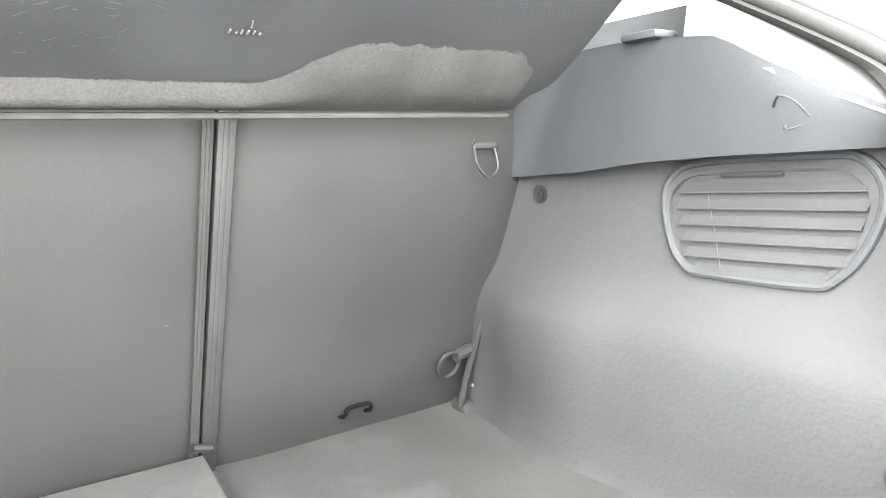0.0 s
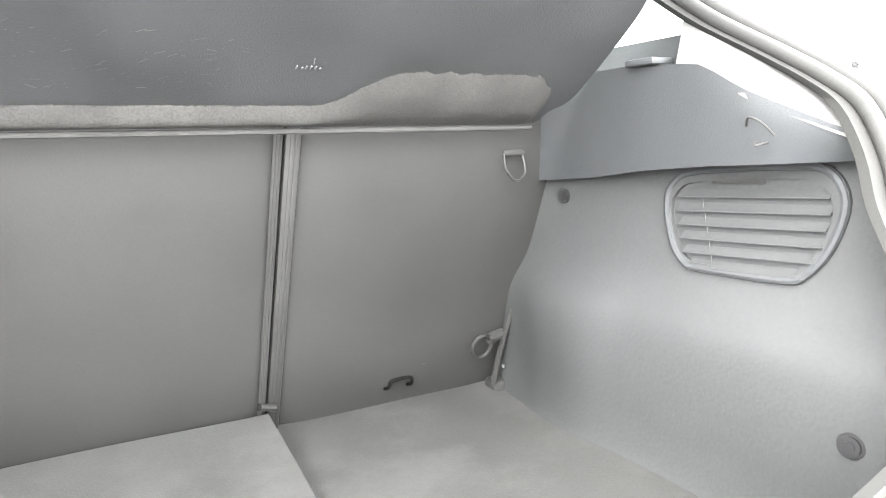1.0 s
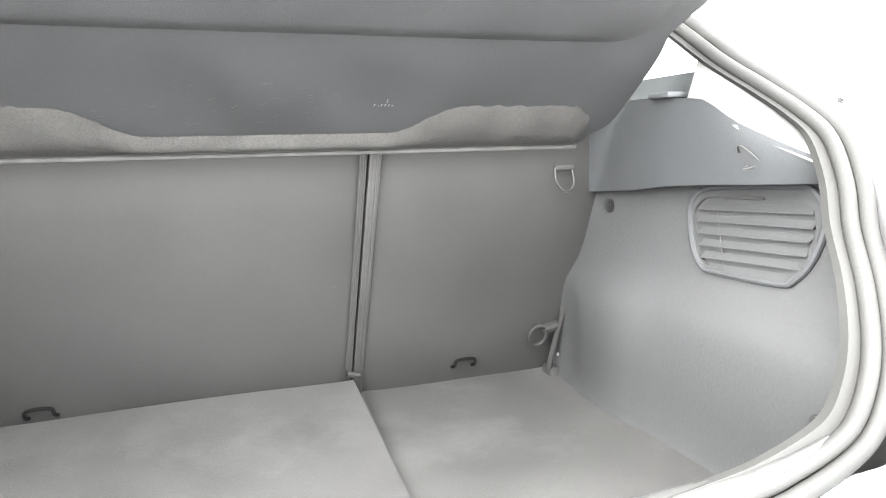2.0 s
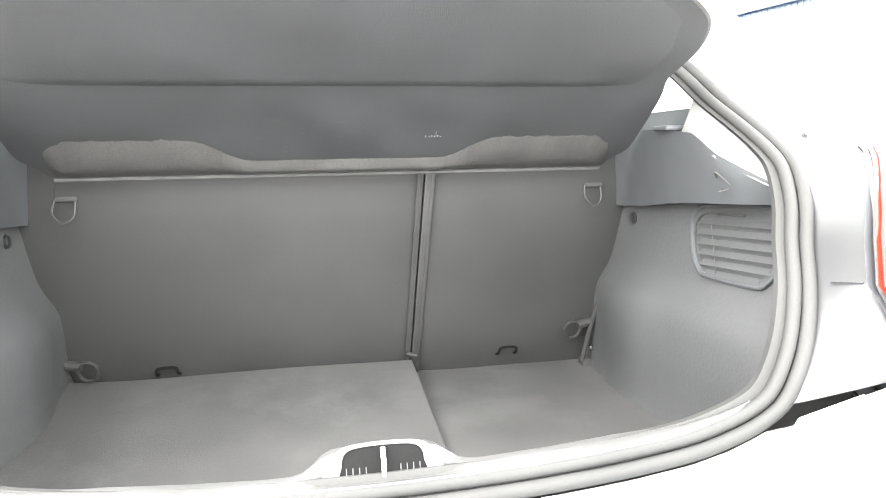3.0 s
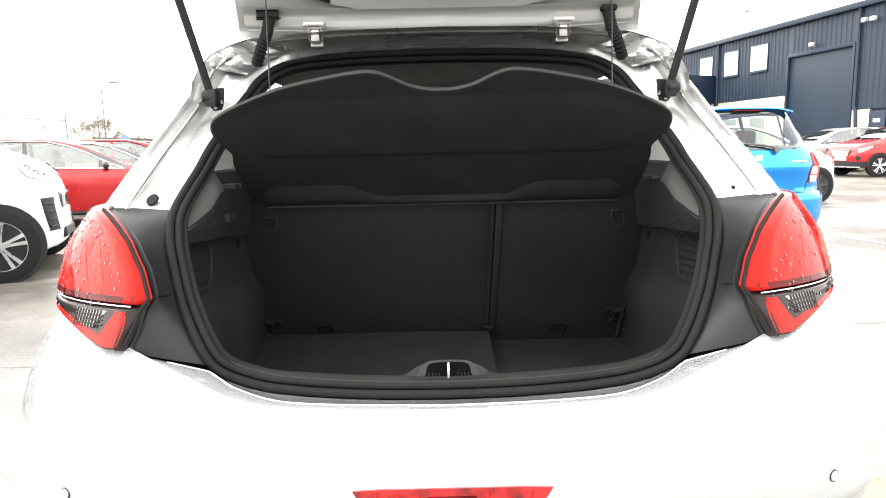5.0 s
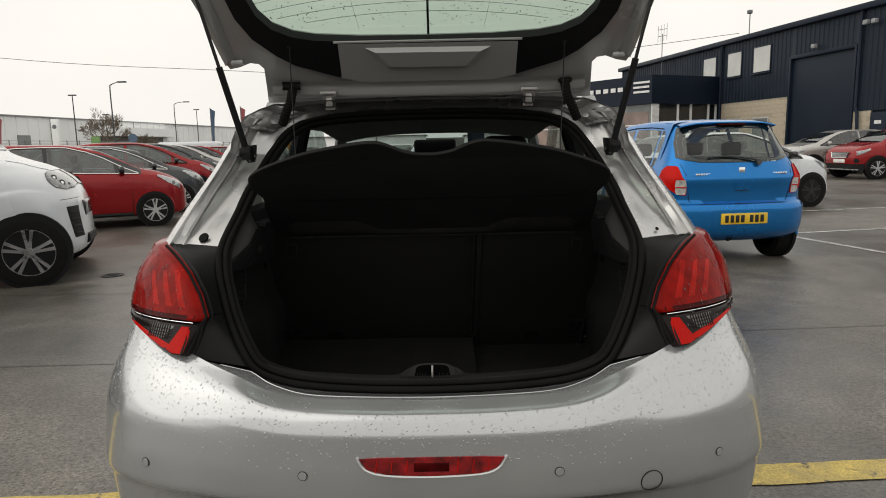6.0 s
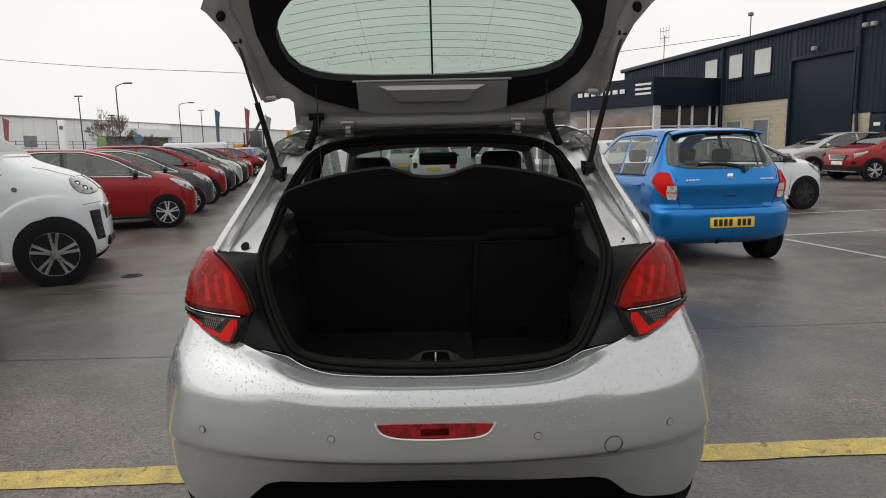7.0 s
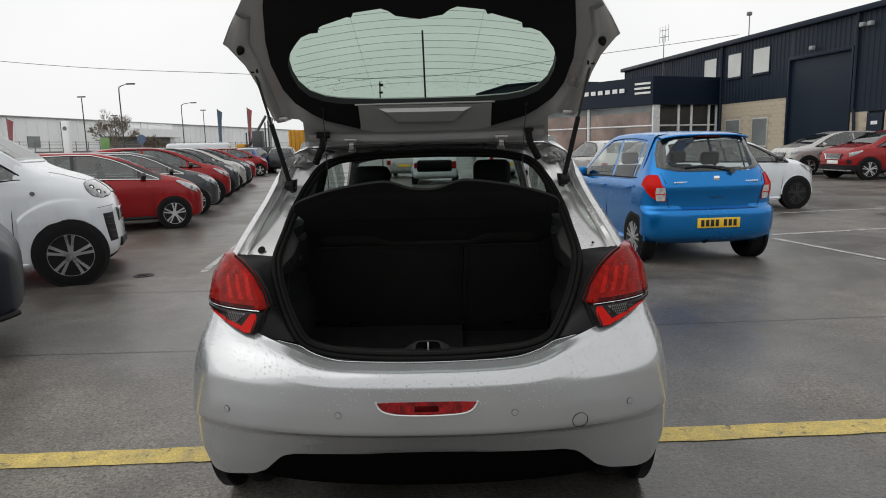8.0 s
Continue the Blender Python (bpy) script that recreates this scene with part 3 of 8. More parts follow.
# outer skin of the rear pillars
for s in (-1, 1):
    rows = []
    for z in span(1.032, 1.445, 44):
        lip = lip_at(z, s, 0.93)
        row = [lip + Vector((-s * 0.004, 0.014, 0)), lip + Vector((0, 0.003, 0))]
        a0 = angle_of(lip.x, z)
        row += [skin_angle(s * (a0 + (90 - a0) * f), z) for f in span(0.02, 1, 9)]
        row += [row[-1] + Vector((-s * 0.01 * (dy > 0.1), dy, 0)) for dy in (0.05, 0.12, 0.2)]
        rows.append(row)
    part("rear_quarter", grid(rows), "silver_inner", car, "silver rear pillar beaded with rain", 40)
    rows = []
    for z in span(0.70, 1.04, 24):
        row = [skin_angle(s * a, z, -0.003) for a in (84, 87, 90)]
        row += [row[-1] + Vector((-s * 0.01 * (dy > 0.1), dy, 0)) for dy in (0.05, 0.12, 0.2)]
        rows.append(row)
    part("rear_quarter", grid(rows), "silver", car, "silver rear wing", 40)
    part("blanking_plug", disc(mix_points(lip_at(1.058, s, 0.93), opening_at(1.052, s), 0.62, (0, 0.004, 0)), (0.25 * s, -1, 0.75), 0.015 if s < 0 else 0.005, 0.006, 20, 0.002), "rubber", car)

# the channel between the pillar's skin and the opening, and over it under the roof's rear edge
stations = []
for z in span(1.034, 1.285, 26):
    stations.append((lip_at(z, 1, 0.93) + Vector((-0.004, 0.014, 0)), opening_at(z), lerp(z, [1.034, 1.08], [0.3, 1.0])))
for a, b, k in (((0.605, 0.60, 1.325), (0.51, 0.727, 1.315), 1.1), ((0.60, 0.645, 1.365), (0.484, 0.75, 1.351), 1.2), ((0.58, 0.675, 1.40), (0.455, 0.766, 1.373), 1.2), ((0.54, 0.70, 1.425), (0.415, 0.782, 1.394), 1.0), ((0.49, 0.69, 1.437), (0.377, 0.79, 1.405), 0.8), ((0.40, 0.66, 1.442), (0.31, 0.794, 1.411), 0.6), ((0.25, 0.645, 1.447), (0.2, 0.798, 1.4175), 0.6), ((0.0, 0.64, 1.45), (0.0, 0.80, 1.421), 0.6)):
    stations.append((Vector(a), Vector(b), k))


def channel(station, s):
    a, b, k = station
    out = Vector((0.45, 0.9, 0.1)) * k
    row = [mix_points(a, b, f, out * d) for f, d in ((0.0, 0.0), (0.02, 0.008), (0.20, 0.017), (0.225, 0.002), (0.245, -0.001), (0.262, 0.012), (0.278, -0.001), (0.30, 0.009), (0.34, 0.019), (0.50, 0.026), (0.66, 0.025), (0.82, 0.014), (0.94, 0.004), (1.0, 0.0))]
    if a.z > 1.31 and a.x > 0.45:
        row = [p + Vector((0.4, 0.8, 0.2)) * 0.022 * noise.noise(p * 22) for p in row]
    return [Vector((s * p.x, p.y, p.z)) for p in row]


rows = [channel(st, 1) for st in stations] + [channel(st, -1) for st in reversed(stations[:-1])]
part("opening_channel", grid(rows), "silver_inner", car, "pressed silver gutter round the opening", 34)
for s in (-1, 1):
    seam = [channel(st, s)[5] + Vector((-s * 0.001, -0.003, 0)) for st in stations[3:27]]
    part("sealer_bead", tube(spline(seam, 2), 0.0020, 6), "sealer", car, "dark sealer line along the gutter")
    for f, r in ((0.30, 0.016), (0.5, 0.012)):
        st = stations[28]
        p = mix_points(st[0], st[1], f, (0.004, 0.008, 0))
        part("pressed_boss", disc((s * p.x, p.y, p.z), (s * 0.5, -1, -0.1), r, 0.012, 20, 0.004), "silver", car)
    st = [channel(stations[i], s) for i in (24, 25, 26, 27, 28, 29, 30)]
    part("sealer_bead", tube(spline([r[3 + i] + Vector((-s * 0.001, -0.003, 0)) for i, r in enumerate(st)], 3), 0.0022, 6), "sealer", car)

# folded sheet metal where the roof's edge meets each pillar
lips, feet = [Vector(p) for p in ((0.60, 0.645, 1.365), (0.58, 0.675, 1.40), (0.54, 0.70, 1.425), (0.49, 0.69, 1.437))], [Vector(p) for p in ((0.484, 0.75, 1.351), (0.455, 0.766, 1.373), (0.415, 0.782, 1.394), (0.377, 0.79, 1.405))]
lips, feet = spline(lips, 5), spline(feet, 5)
for s in (-1, 1):
    rows = []
    for i, (p, q) in enumerate(zip(lips, feet)):
        row = []
        for f in span(0.04, 0.8, 12):
            t = (i / len(lips) * 2.6 + f * 1.1 + 0.25 * noise.noise(Vector((f * 3, i * 0.2, 2)))) % 1.0
            fold = 1 - abs(2 * t - 1)
            v = p + (q - p) * f + Vector((-0.1, -0.8, -0.25)) * (0.024 * fold * min(1, (1 - abs(2 * i / (len(lips) - 1) - 1)) * 3) * min(1, (0.8 - f) * 6) - 0.004)
            row.append(Vector((s * v.x, v.y, v.z)))
        rows.append(row)
    part("corner_fold", grid(rows), "silver_inner", car, "folded silver sheet metal at the roof corner", 16)

# the apron from the bumper's edge down to the seal
rows = [[], [], [], [], [], []]
for x in span(-0.605, 0.605, 81):
    k, s = abs(x), 1 if x > 0 else -1
    top = bumper_at(s * angle_of(k, top_z(k)), top_z(k))
    top = Vector((x, top.y, top_z(k)))
    corner = Vector((s * 0.453, 0.16, 0.742))
    if k <= 0.453:
        inner = top + Vector((0, lerp(k, [0, 0.3, 0.40, 0.453], [0.02, 0.028, 0.045, 0.07]), lerp(k, [0, 0.4, 0.453], [0.002, 0.0, -0.004])))
        end = Vector((x, lerp(k, OX[:9], OY[:9]), lerp(k, OX[:9], OZ[:9])))
    else:
        f = (k - 0.453) / (0.605 - 0.453)
        end_top = skin(s * 0.605, 0.787)
        inner = corner + (end_top - corner) * f
        end = inner + Vector((s * 0.01, 0.03, -0.02))
    line = [top, mix_points(top, inner, 0.12, (0, 0, 0.0015)), mix_points(top, inner, 0.9, (0, 0, 0.001)), inner, mix_points(inner, end, 0.15, (0, 0, -0.006)), end + Vector((0, -0.002, -0.002))]
    for r, p in zip(rows, line):
        r.append(p)
edges = [[p.copy() for p in rows[0]], [p.copy() for p in rows[3][5:-5]]]
for line, r in zip(edges, (0.0022, 0.0018)):
    part("bumper_edge", tube(line, r, 8), "silver", car, "rolled bumper edge", 180)
part("bumper_apron", grid(rows), "silver", car, "silver flange under the boot seal", 30)

# black trim beside each lamp
LZ = [0.79, 0.83, 0.864, 0.885, 0.934, 0.983, 1.009, 1.026, 1.044]
LX = [0.605, 0.585, 0.572, 0.556, 0.58, 0.622, 0.66, 0.692, 0.75]


def lamp_inner(z):
    return lerp(z, LZ, LX)


def lamp_outer(z):
    """The angle to which the lamp reaches round the corner."""
    if z < 0.853:
        return angle_of(lerp(z, [0.789, 0.808, 0.838, 0.853], [0.606, 0.666, 0.752, 0.80]), z)
    return 90.0


def lamp_panel(s):
    rows = []
    for f in span(0, 1, 27):
        a = skin(s * (lamp_inner(0.79 + 0.252 * f) + 0.014), 0.79 + 0.252 * f, -0.004)
        c = opening_at(0.742 + 0.292 * f, s)
        out = Vector((-s * 0.35, -0.9, 0))
        rows.append([mix_points(a, c, g, out * d) for g, d in ((0.0, -0.004), (0.04, 0.006), (0.12, 0.010), (0.3, 0.010), (0.5, 0.008), (0.7, 0.004), (0.88, 0.0), (1.0, -0.004))])
    return grid(rows)


def lens_point(s, z, f, z0, z1, a0, a1, off, proud=0.0):
    """A point of a lamp lens: it stands off the skin and rolls in along its rim."""
    v = min(1.0, max(0.0, min(z - z0, z1 - z)) / 0.006, max(0.0, min(f, 1 - f)) / 0.045)
    v = math.sin(v * math.pi / 2)
    return skin_angle(s * (a0 + (a1 - a0) * f), z, (off + 0.002) * v - 0.002 + proud)


def top_point(s, z, f, proud=0.0):
    return lens_point(s, z, f, 0.8715, 1.044, angle_of(lamp_inner(z), z), 90.0, 0.024, proud)


def low_point(s, z, f, proud=0.0):
    return lens_point(s, z, f, 0.790, 0.8695, angle_of(lamp_inner(z), z), lamp_outer(z), 0.022, proud)


def low_share(x, z):
    """How far across the lower lens the place x lies at height z."""
    a0, a1 = angle_of(lamp_inner(z), z), lamp_outer(z)
    return max(0.0, min(1.0, (angle_of(min(x, half_width(z) * 0.999), z) - a0) / max(1e-3, a1 - a0)))


def top_share(x, z):
    a0 = angle_of(lamp_inner(z), z)
    return max(0.0, min(1.0, (angle_of(min(x, half_width(z) * 0.999), z) - a0) / (90.0 - a0)))


RIM = [0.0, 0.012, 0.026, 0.045] + span(0.08, 0.92, 20) + [0.955, 0.974, 0.988, 1.0]
for s in (-1, 1):
    part("lamp_surround", thick(lamp_panel(s), 0.003), "trim", car, "satin black trim beside the lamp")
    housing = [[skin_angle(s * a, z, -0.010) for a in span(angle_of(lamp_inner(z) - 0.006, z), 90, 12)] for z in span(0.785, 1.046, 20)]
    part("lamp_housing", grid(housing), "black", car)
    for z in (0.868, 0.886):
        line = [mix_points(skin(s * (lamp_inner(z) + 0.014), z), opening_at(z - 0.012, s), g, (-s * 0.004, -0.009, 0)) for g in (0.35, 0.5, 0.65, 0.8)]
        part("trim_groove", tube(line, 0.0013, 5), "black_gloss", car)
    zs = [0.8715, 0.873, 0.875, 0.878] + span(0.885, 1.034, 18) + [1.038, 1.041, 1.0428, 1.044]
    lamp = part("tail_lamp", grid([[top_point(s, z, f) for f in RIM] for z in zs]), "lens_red", car, "red rear lamp lens beaded with rain", 60)
    zs = [0.790, 0.792, 0.794, 0.797] + span(0.801, 0.861, 14) + [0.8635, 0.866, 0.868, 0.8695]
    part("lower_lens", grid([[low_point(s, z, f) for f in RIM] for z in zs]), "lens_smoke", lamp, "smoked lower lens", 60)
    # the red light guide runs down the inner edge and along the bottom
    strip = []
    for z in span(0.799, 0.862, 14):
        f1 = low_share(lamp_inner(z) + lerp(z, [0.799, 0.82, 0.862], [0.05, 0.05, 0.034]), z)
        strip.append([low_point(s, z, 0.03 + (f1 - 0.03) * g, 0.0007) for g in span(0, 1, 8)])
    part("red_strip", grid(strip), "lens_bright", lamp, "bright red light guide")
    strip = []
    for z in span(0.808, 0.852, 12):
        x1 = lerp(z, [0.789, 0.808, 0.838, 0.853], [0.606, 0.666, 0.752, 0.80])
        f0 = low_share(x1 - lerp(z, [0.808, 0.82, 0.852], [0.045, 0.055, 0.035]), z)
        strip.append([low_point(s, z, f0 + (0.985 - f0) * g, 0.0009) for g in span(0, 1, 8)])
    part("red_strip", grid(strip), "lens_bright", lamp, "bright red light guide")
    zs = span(0.829, 0.861, 7)
    part("reflector", grid([[low_point(s, z, low_share(x, z), 0.0006) for x in span(lerp(z, [0.829, 0.861], [0.662, 0.628]), lerp(z, [0.829, 0.861], [0.700, 0.706]), 8)] for z in zs]), "lens_clear", lamp, "ribbed clear reflector")
    for i in range(9):
        part("reflector_rib", tube([low_point(s, z, low_share(0.640 + 0.0075 * i + lerp(z, [0.829, 0.861], [0.008, 0.0]), z), 0.0010) for z in (0.829, 0.845, 0.861)], 0.0022, 4), "lens_smoke", lamp)
    for z in (0.836, 0.844, 0.852):
        part("reflector_rib", tube([low_point(s, z, low_share(x, z), 0.0012) for x in span(0.636, 0.706, 6)], 0.0016, 4), "lens_smoke", lamp)
    part("chrome_strip", tube([top_point(s, 0.8715, f, 0.0225) for f in span(0.02, 0.96, 16)], 0.0016, 6), "chrome", lamp, "thin chrome line")
    # reflected dark horizon painted as a strip low on the red lens
    part("horizon_reflection_band", grid([[top_point(s, z, f, 0.0006) for f in span(0.03, 0.97, 22)] for z in span(0.8785, 0.889, 5)]), "lens_dark", lamp, "dark horizon reflection painted along the lens")
    for k, x0 in enumerate((0.600, 0.640, 0.682)):
        rows = []
        for z in span(0.906, 0.99 - 0.004 * k, 10):
            p, q = x0 + 0.42 * (z - 0.906), x0 + 0.020 + 0.34 * (z - 0.906)
            rows.append([top_point(s, z, top_share(p + (q - p) * g, z), 0.0004) for g in span(0, 1, 5)])
        part("light_claw", grid(rows), "lens_claw", lamp)
    part("lamp_gasket", tube([skin_angle(s * angle_of(lamp_inner(z) - 0.004, z), z, 0.009) for z in span(0.803, 1.038, 24)], 0.0038, 6), "rubber", lamp)

# rear fog lamp, parking sensors, towing cover
fog_outline = [(-0.162, 0.600), (-0.12, 0.603), (0.0, 0.604), (0.12, 0.603), (0.168, 0.600), (0.150, 0.575), (0.11, 0.562), (0.0, 0.558), (-0.10, 0.562), (-0.145, 0.575)]
rim_line = [skin(x * 1.03, 0.582 + (z - 0.582) * 1.12, 0.004) for x, z in fog_outline]
# lip in lighter silver than the bumper, a highlight put into paint
part("fog_lamp_rim", tube(spline(rim_line[4:] + rim_line[:1], 4), 0.0042, 8), "highlight_silver", car, "moulded lip under the fog lamp with painted highlight")
fog = part("fog_lamp", ring_plate(fog_outline, None, lambda u, v, w: skin(u, v, 0.0065 + w), -0.01), "lens_fog", car, "dark red rear fog lamp")
part("fog_bulb_field", box(-0.038, 0.042, -0.0440, -0.04, 0.570, 0.590, 0.001), "lens_dark", fog)
for x in (-0.125, -0.09, -0.055, 0.06, 0.095, 0.13):
    part("fog_facet", tube([skin(x, 0.567, 0.0070), skin(x + 0.004, 0.597, 0.0070)], 0.0012, 4), "lens_bright", fog)
for x, z in ((-0.70, 0.546), (-0.294, 0.555), (0.294, 0.555), (0.70, 0.546)):
    p = skin(x, z, 0.0)
    nrm = (p - skin(x * 0.98, z)).cross(Vector((0, 0, 1))).normalized() if x < 0 else Vector((0, 0, 1)).cross(p - skin(x * 0.98, z)).normalized()
    nrm = nrm if nrm.y < 0 else -nrm
    ring = part("sensor_ring", disc(p + nrm * 0.002, nrm, 0.0116, 0.005, 24), "black", car)
    part("parking_sensor", disc(p + nrm * 0.0045, nrm, 0.0100, 0.003, 24, 0.001), "silver", car)
p = skin(0.52, 0.488)
nrm = Vector((0.16, -1, -0.2)).normalized()
circle = [skin(0.52 + 0.0268 * math.cos(a), 0.505 + 0.0268 * math.sin(a), 0.0042) for a in [2 * math.pi * i / 32 for i in range(32)]]
part("towing_eye_cover", tube(circle, 0.0012, 5, True), "black", car, "round towing cover seam")
part("bumper_seam", tube([skin_angle(a, lerp(abs(a), [60, 90], [0.79, 0.86])) for a in span(66, 90, 8)], 0.002, 5), "black", car)
part("bumper_seam", tube([skin_angle(-a, lerp(abs(a), [60, 90], [0.79, 0.86])) for a in span(66, 90, 8)], 0.002, 5), "black", car)

# ---- the boot's inside ----
FLOOR = 0.52


def seat_y(z):
    return 0.965 - (z - 0.6) * 0.39


def split_lean(z):
    """The split between the seat backs leans with height."""
    return -0.001 + 0.017 * (z - 0.53) / 0.52


def seat_slab(x0, x1, z0, z1, d=0.06, lean0=0.0, lean1=0.0):
    rows = []
    for z in span(z0, z1, 8):
        rows.append([(x0 + lean0 * split_lean(z) + (x1 + (lean1 - lean0) * split_lean(z) - x0) * q, seat_y(z) + 0.012 * (abs(2 * q - 1) ** 6) + 0.012 * abs((z - z0) / (z1 - z0) * 2 - 1) ** 8, z) for q in [i / 16 for i in range(17)]])
    return thick(grid(rows), -d)


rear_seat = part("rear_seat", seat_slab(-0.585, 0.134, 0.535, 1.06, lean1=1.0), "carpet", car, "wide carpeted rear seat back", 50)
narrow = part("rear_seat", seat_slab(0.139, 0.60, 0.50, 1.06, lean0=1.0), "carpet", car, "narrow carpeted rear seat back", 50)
STRIP = ((0.0, 0.002), (0.06, -0.0005), (0.26, -0.0012), (0.33, -0.0004), (0.40, -0.0012), (0.60, -0.0016), (0.67, -0.0008), (0.74, -0.0016), (0.93, -0.001), (1.0, 0.010))
for x0, x1, own, m in ((0.123, 0.1348, rear_seat, "carpet"), (0.157, 0.1382, narrow, "seat_strip")):
    rows = [[(x0 + (x1 - x0) * f + split_lean(z), seat_y(z) + 0.002 + d, z) for f, d in STRIP] for z in span(0.53, 1.05, 12)]
    part("edge_moulding", thick(grid(rows), 0.001), m, own, "ribbed seat edge strip")
gap = seat_slab(0.11, 0.165, 0.5, 1.055, lean0=1.0, lean1=1.0)
for v in gap.verts:
    v.co.y += 0.014
part("seat_gap", gap, "carpet", car)
part("hinge_pin", tube([(0.122, 0.945, 0.60), (0.146, 0.95, 0.592)], 0.006, 8), "dull_steel", rear_seat, "dull steel hinge pin")
for x, z, own in ((0.500, 0.955, narrow), (-0.49, 0.955, rear_seat)):
    y = seat_y(z) - 0.006
    s = 1 if x > 0 else -1
    part("hook_bracket", box(x - 0.018, x + 0.020, y - 0.003, y + 0.006, z + 0.008, z + 0.017, 0.003), "carpet", own)
    part("shelf_hook", tube(spline([(x - 0.018, y, z + 0.012), (x - 0.02, y - 0.01, z - 0.012), (x - 0.004, y - 0.012, z - 0.029), (x + 0.014, y - 0.01, z - 0.018), (x + 0.016, y, z + 0.01)], 6), 0.0020, 6), "dull_steel", own, "dull metal hook")
    part("hook_arm", tube(spline([(x - 0.02, y, z + 0.015), (x - 0.012, y - 0.004, z + 0.04), (x + 0.002, y - 0.002, z + 0.055)], 6), 0.0014, 6), "dull_steel", own)
for x, z, own in ((0.505, 0.632, narrow), (-0.52, 0.615, rear_seat)):
    y = seat_y(z) - 0.022
    part("lashing_ring", tube([(x + 0.019 * math.cos(a), y - 0.006 * math.sin(a), z + 0.021 * math.sin(a)) for a in [2 * math.pi * i / 20 for i in range(20)]], 0.0036, 8, True), "dull_steel", own, "metal lashing eye")
    s = 1 if x > 0 else -1
    part("ring_strap", tube([(x + s * 0.012, y, z + 0.012), (x + s * 0.045, y + 0.004, z + 0.016)], 0.010, 8), "carpet", own)
for x, z, own in ((0.359, 0.588, narrow), (-0.375, 0.60, rear_seat)):
    y = seat_y(z)
    part("child_seat_clip", tube(spline([(x - 0.021, y + 0.006, z - 0.014), (x - 0.021, y - 0.012, z - 0.006), (x - 0.016, y - 0.016, z + 0.006), (x + 0.016, y - 0.016, z + 0.006), (x + 0.021, y - 0.012, z - 0.006), (x + 0.021, y + 0.006, z - 0.014)], 5), 0.0032, 8), "void", own, "dark child seat anchor bar")
for x, z in ((0.098, 0.775), (0.405, 0.61)):
    part("lint_speck", tube([(x - 0.002, seat_y(z) - 0.001, z), (x + 0.003, seat_y(z) - 0.001, z + 0.001)], 0.0005, 4), "sill", rear_seat if x < 0.1 else narrow)
part("seat_bolster", tube(spline([(0.570, 0.900, 0.745), (0.556, 0.918, 0.68), (0.546, 0.938, 0.61), (0.537, 0.948, 0.55)], 6), [0.003] * 3 + [0.0055] * 15 + [0.003], 8), "carpet", car)
part("latch_tab", box(0.554, 0.559, 0.94, 0.945, 0.580, 0.586, 0.001), "shaded_print", car, "small white plastic tab")
for x in (-0.56, 0.553):
    part("corner_well", box(x - 0.014, x + 0.014, 0.94, 0.985, FLOOR - 0.02, FLOOR + 0.035, 0.01, 3), "carpet", car)

# side trims
def arch_x(y, z):
    """Half the boot's width at y along and z up."""
    low = curve(y, [0.15, 0.57, 0.64, 0.70, 0.75, 0.82, 0.89, 1.03], [0.578, 0.573, 0.569, 0.556, 0.550, 0.552, 0.564, 0.575])
    up = lerp(y, [0.15, 0.3, 0.5, 0.82, 1.0], [0.625, 0.618, 0.604, 0.588, 0.578])
    ledge = lerp(y, [0.2, 0.35, 0.8, 1.0], [0.79, 0.785, 0.77, 0.765])
    f = 1 / (1 + math.exp((z - ledge) / 0.016))
    flare = 0.03 * math.exp(-(z - FLOOR) / 0.02)
    return up + (low - up) * f - flare * 0.6 - 0.012 * f * max(0.0, min(1.0, (z - 0.6) / 0.15))


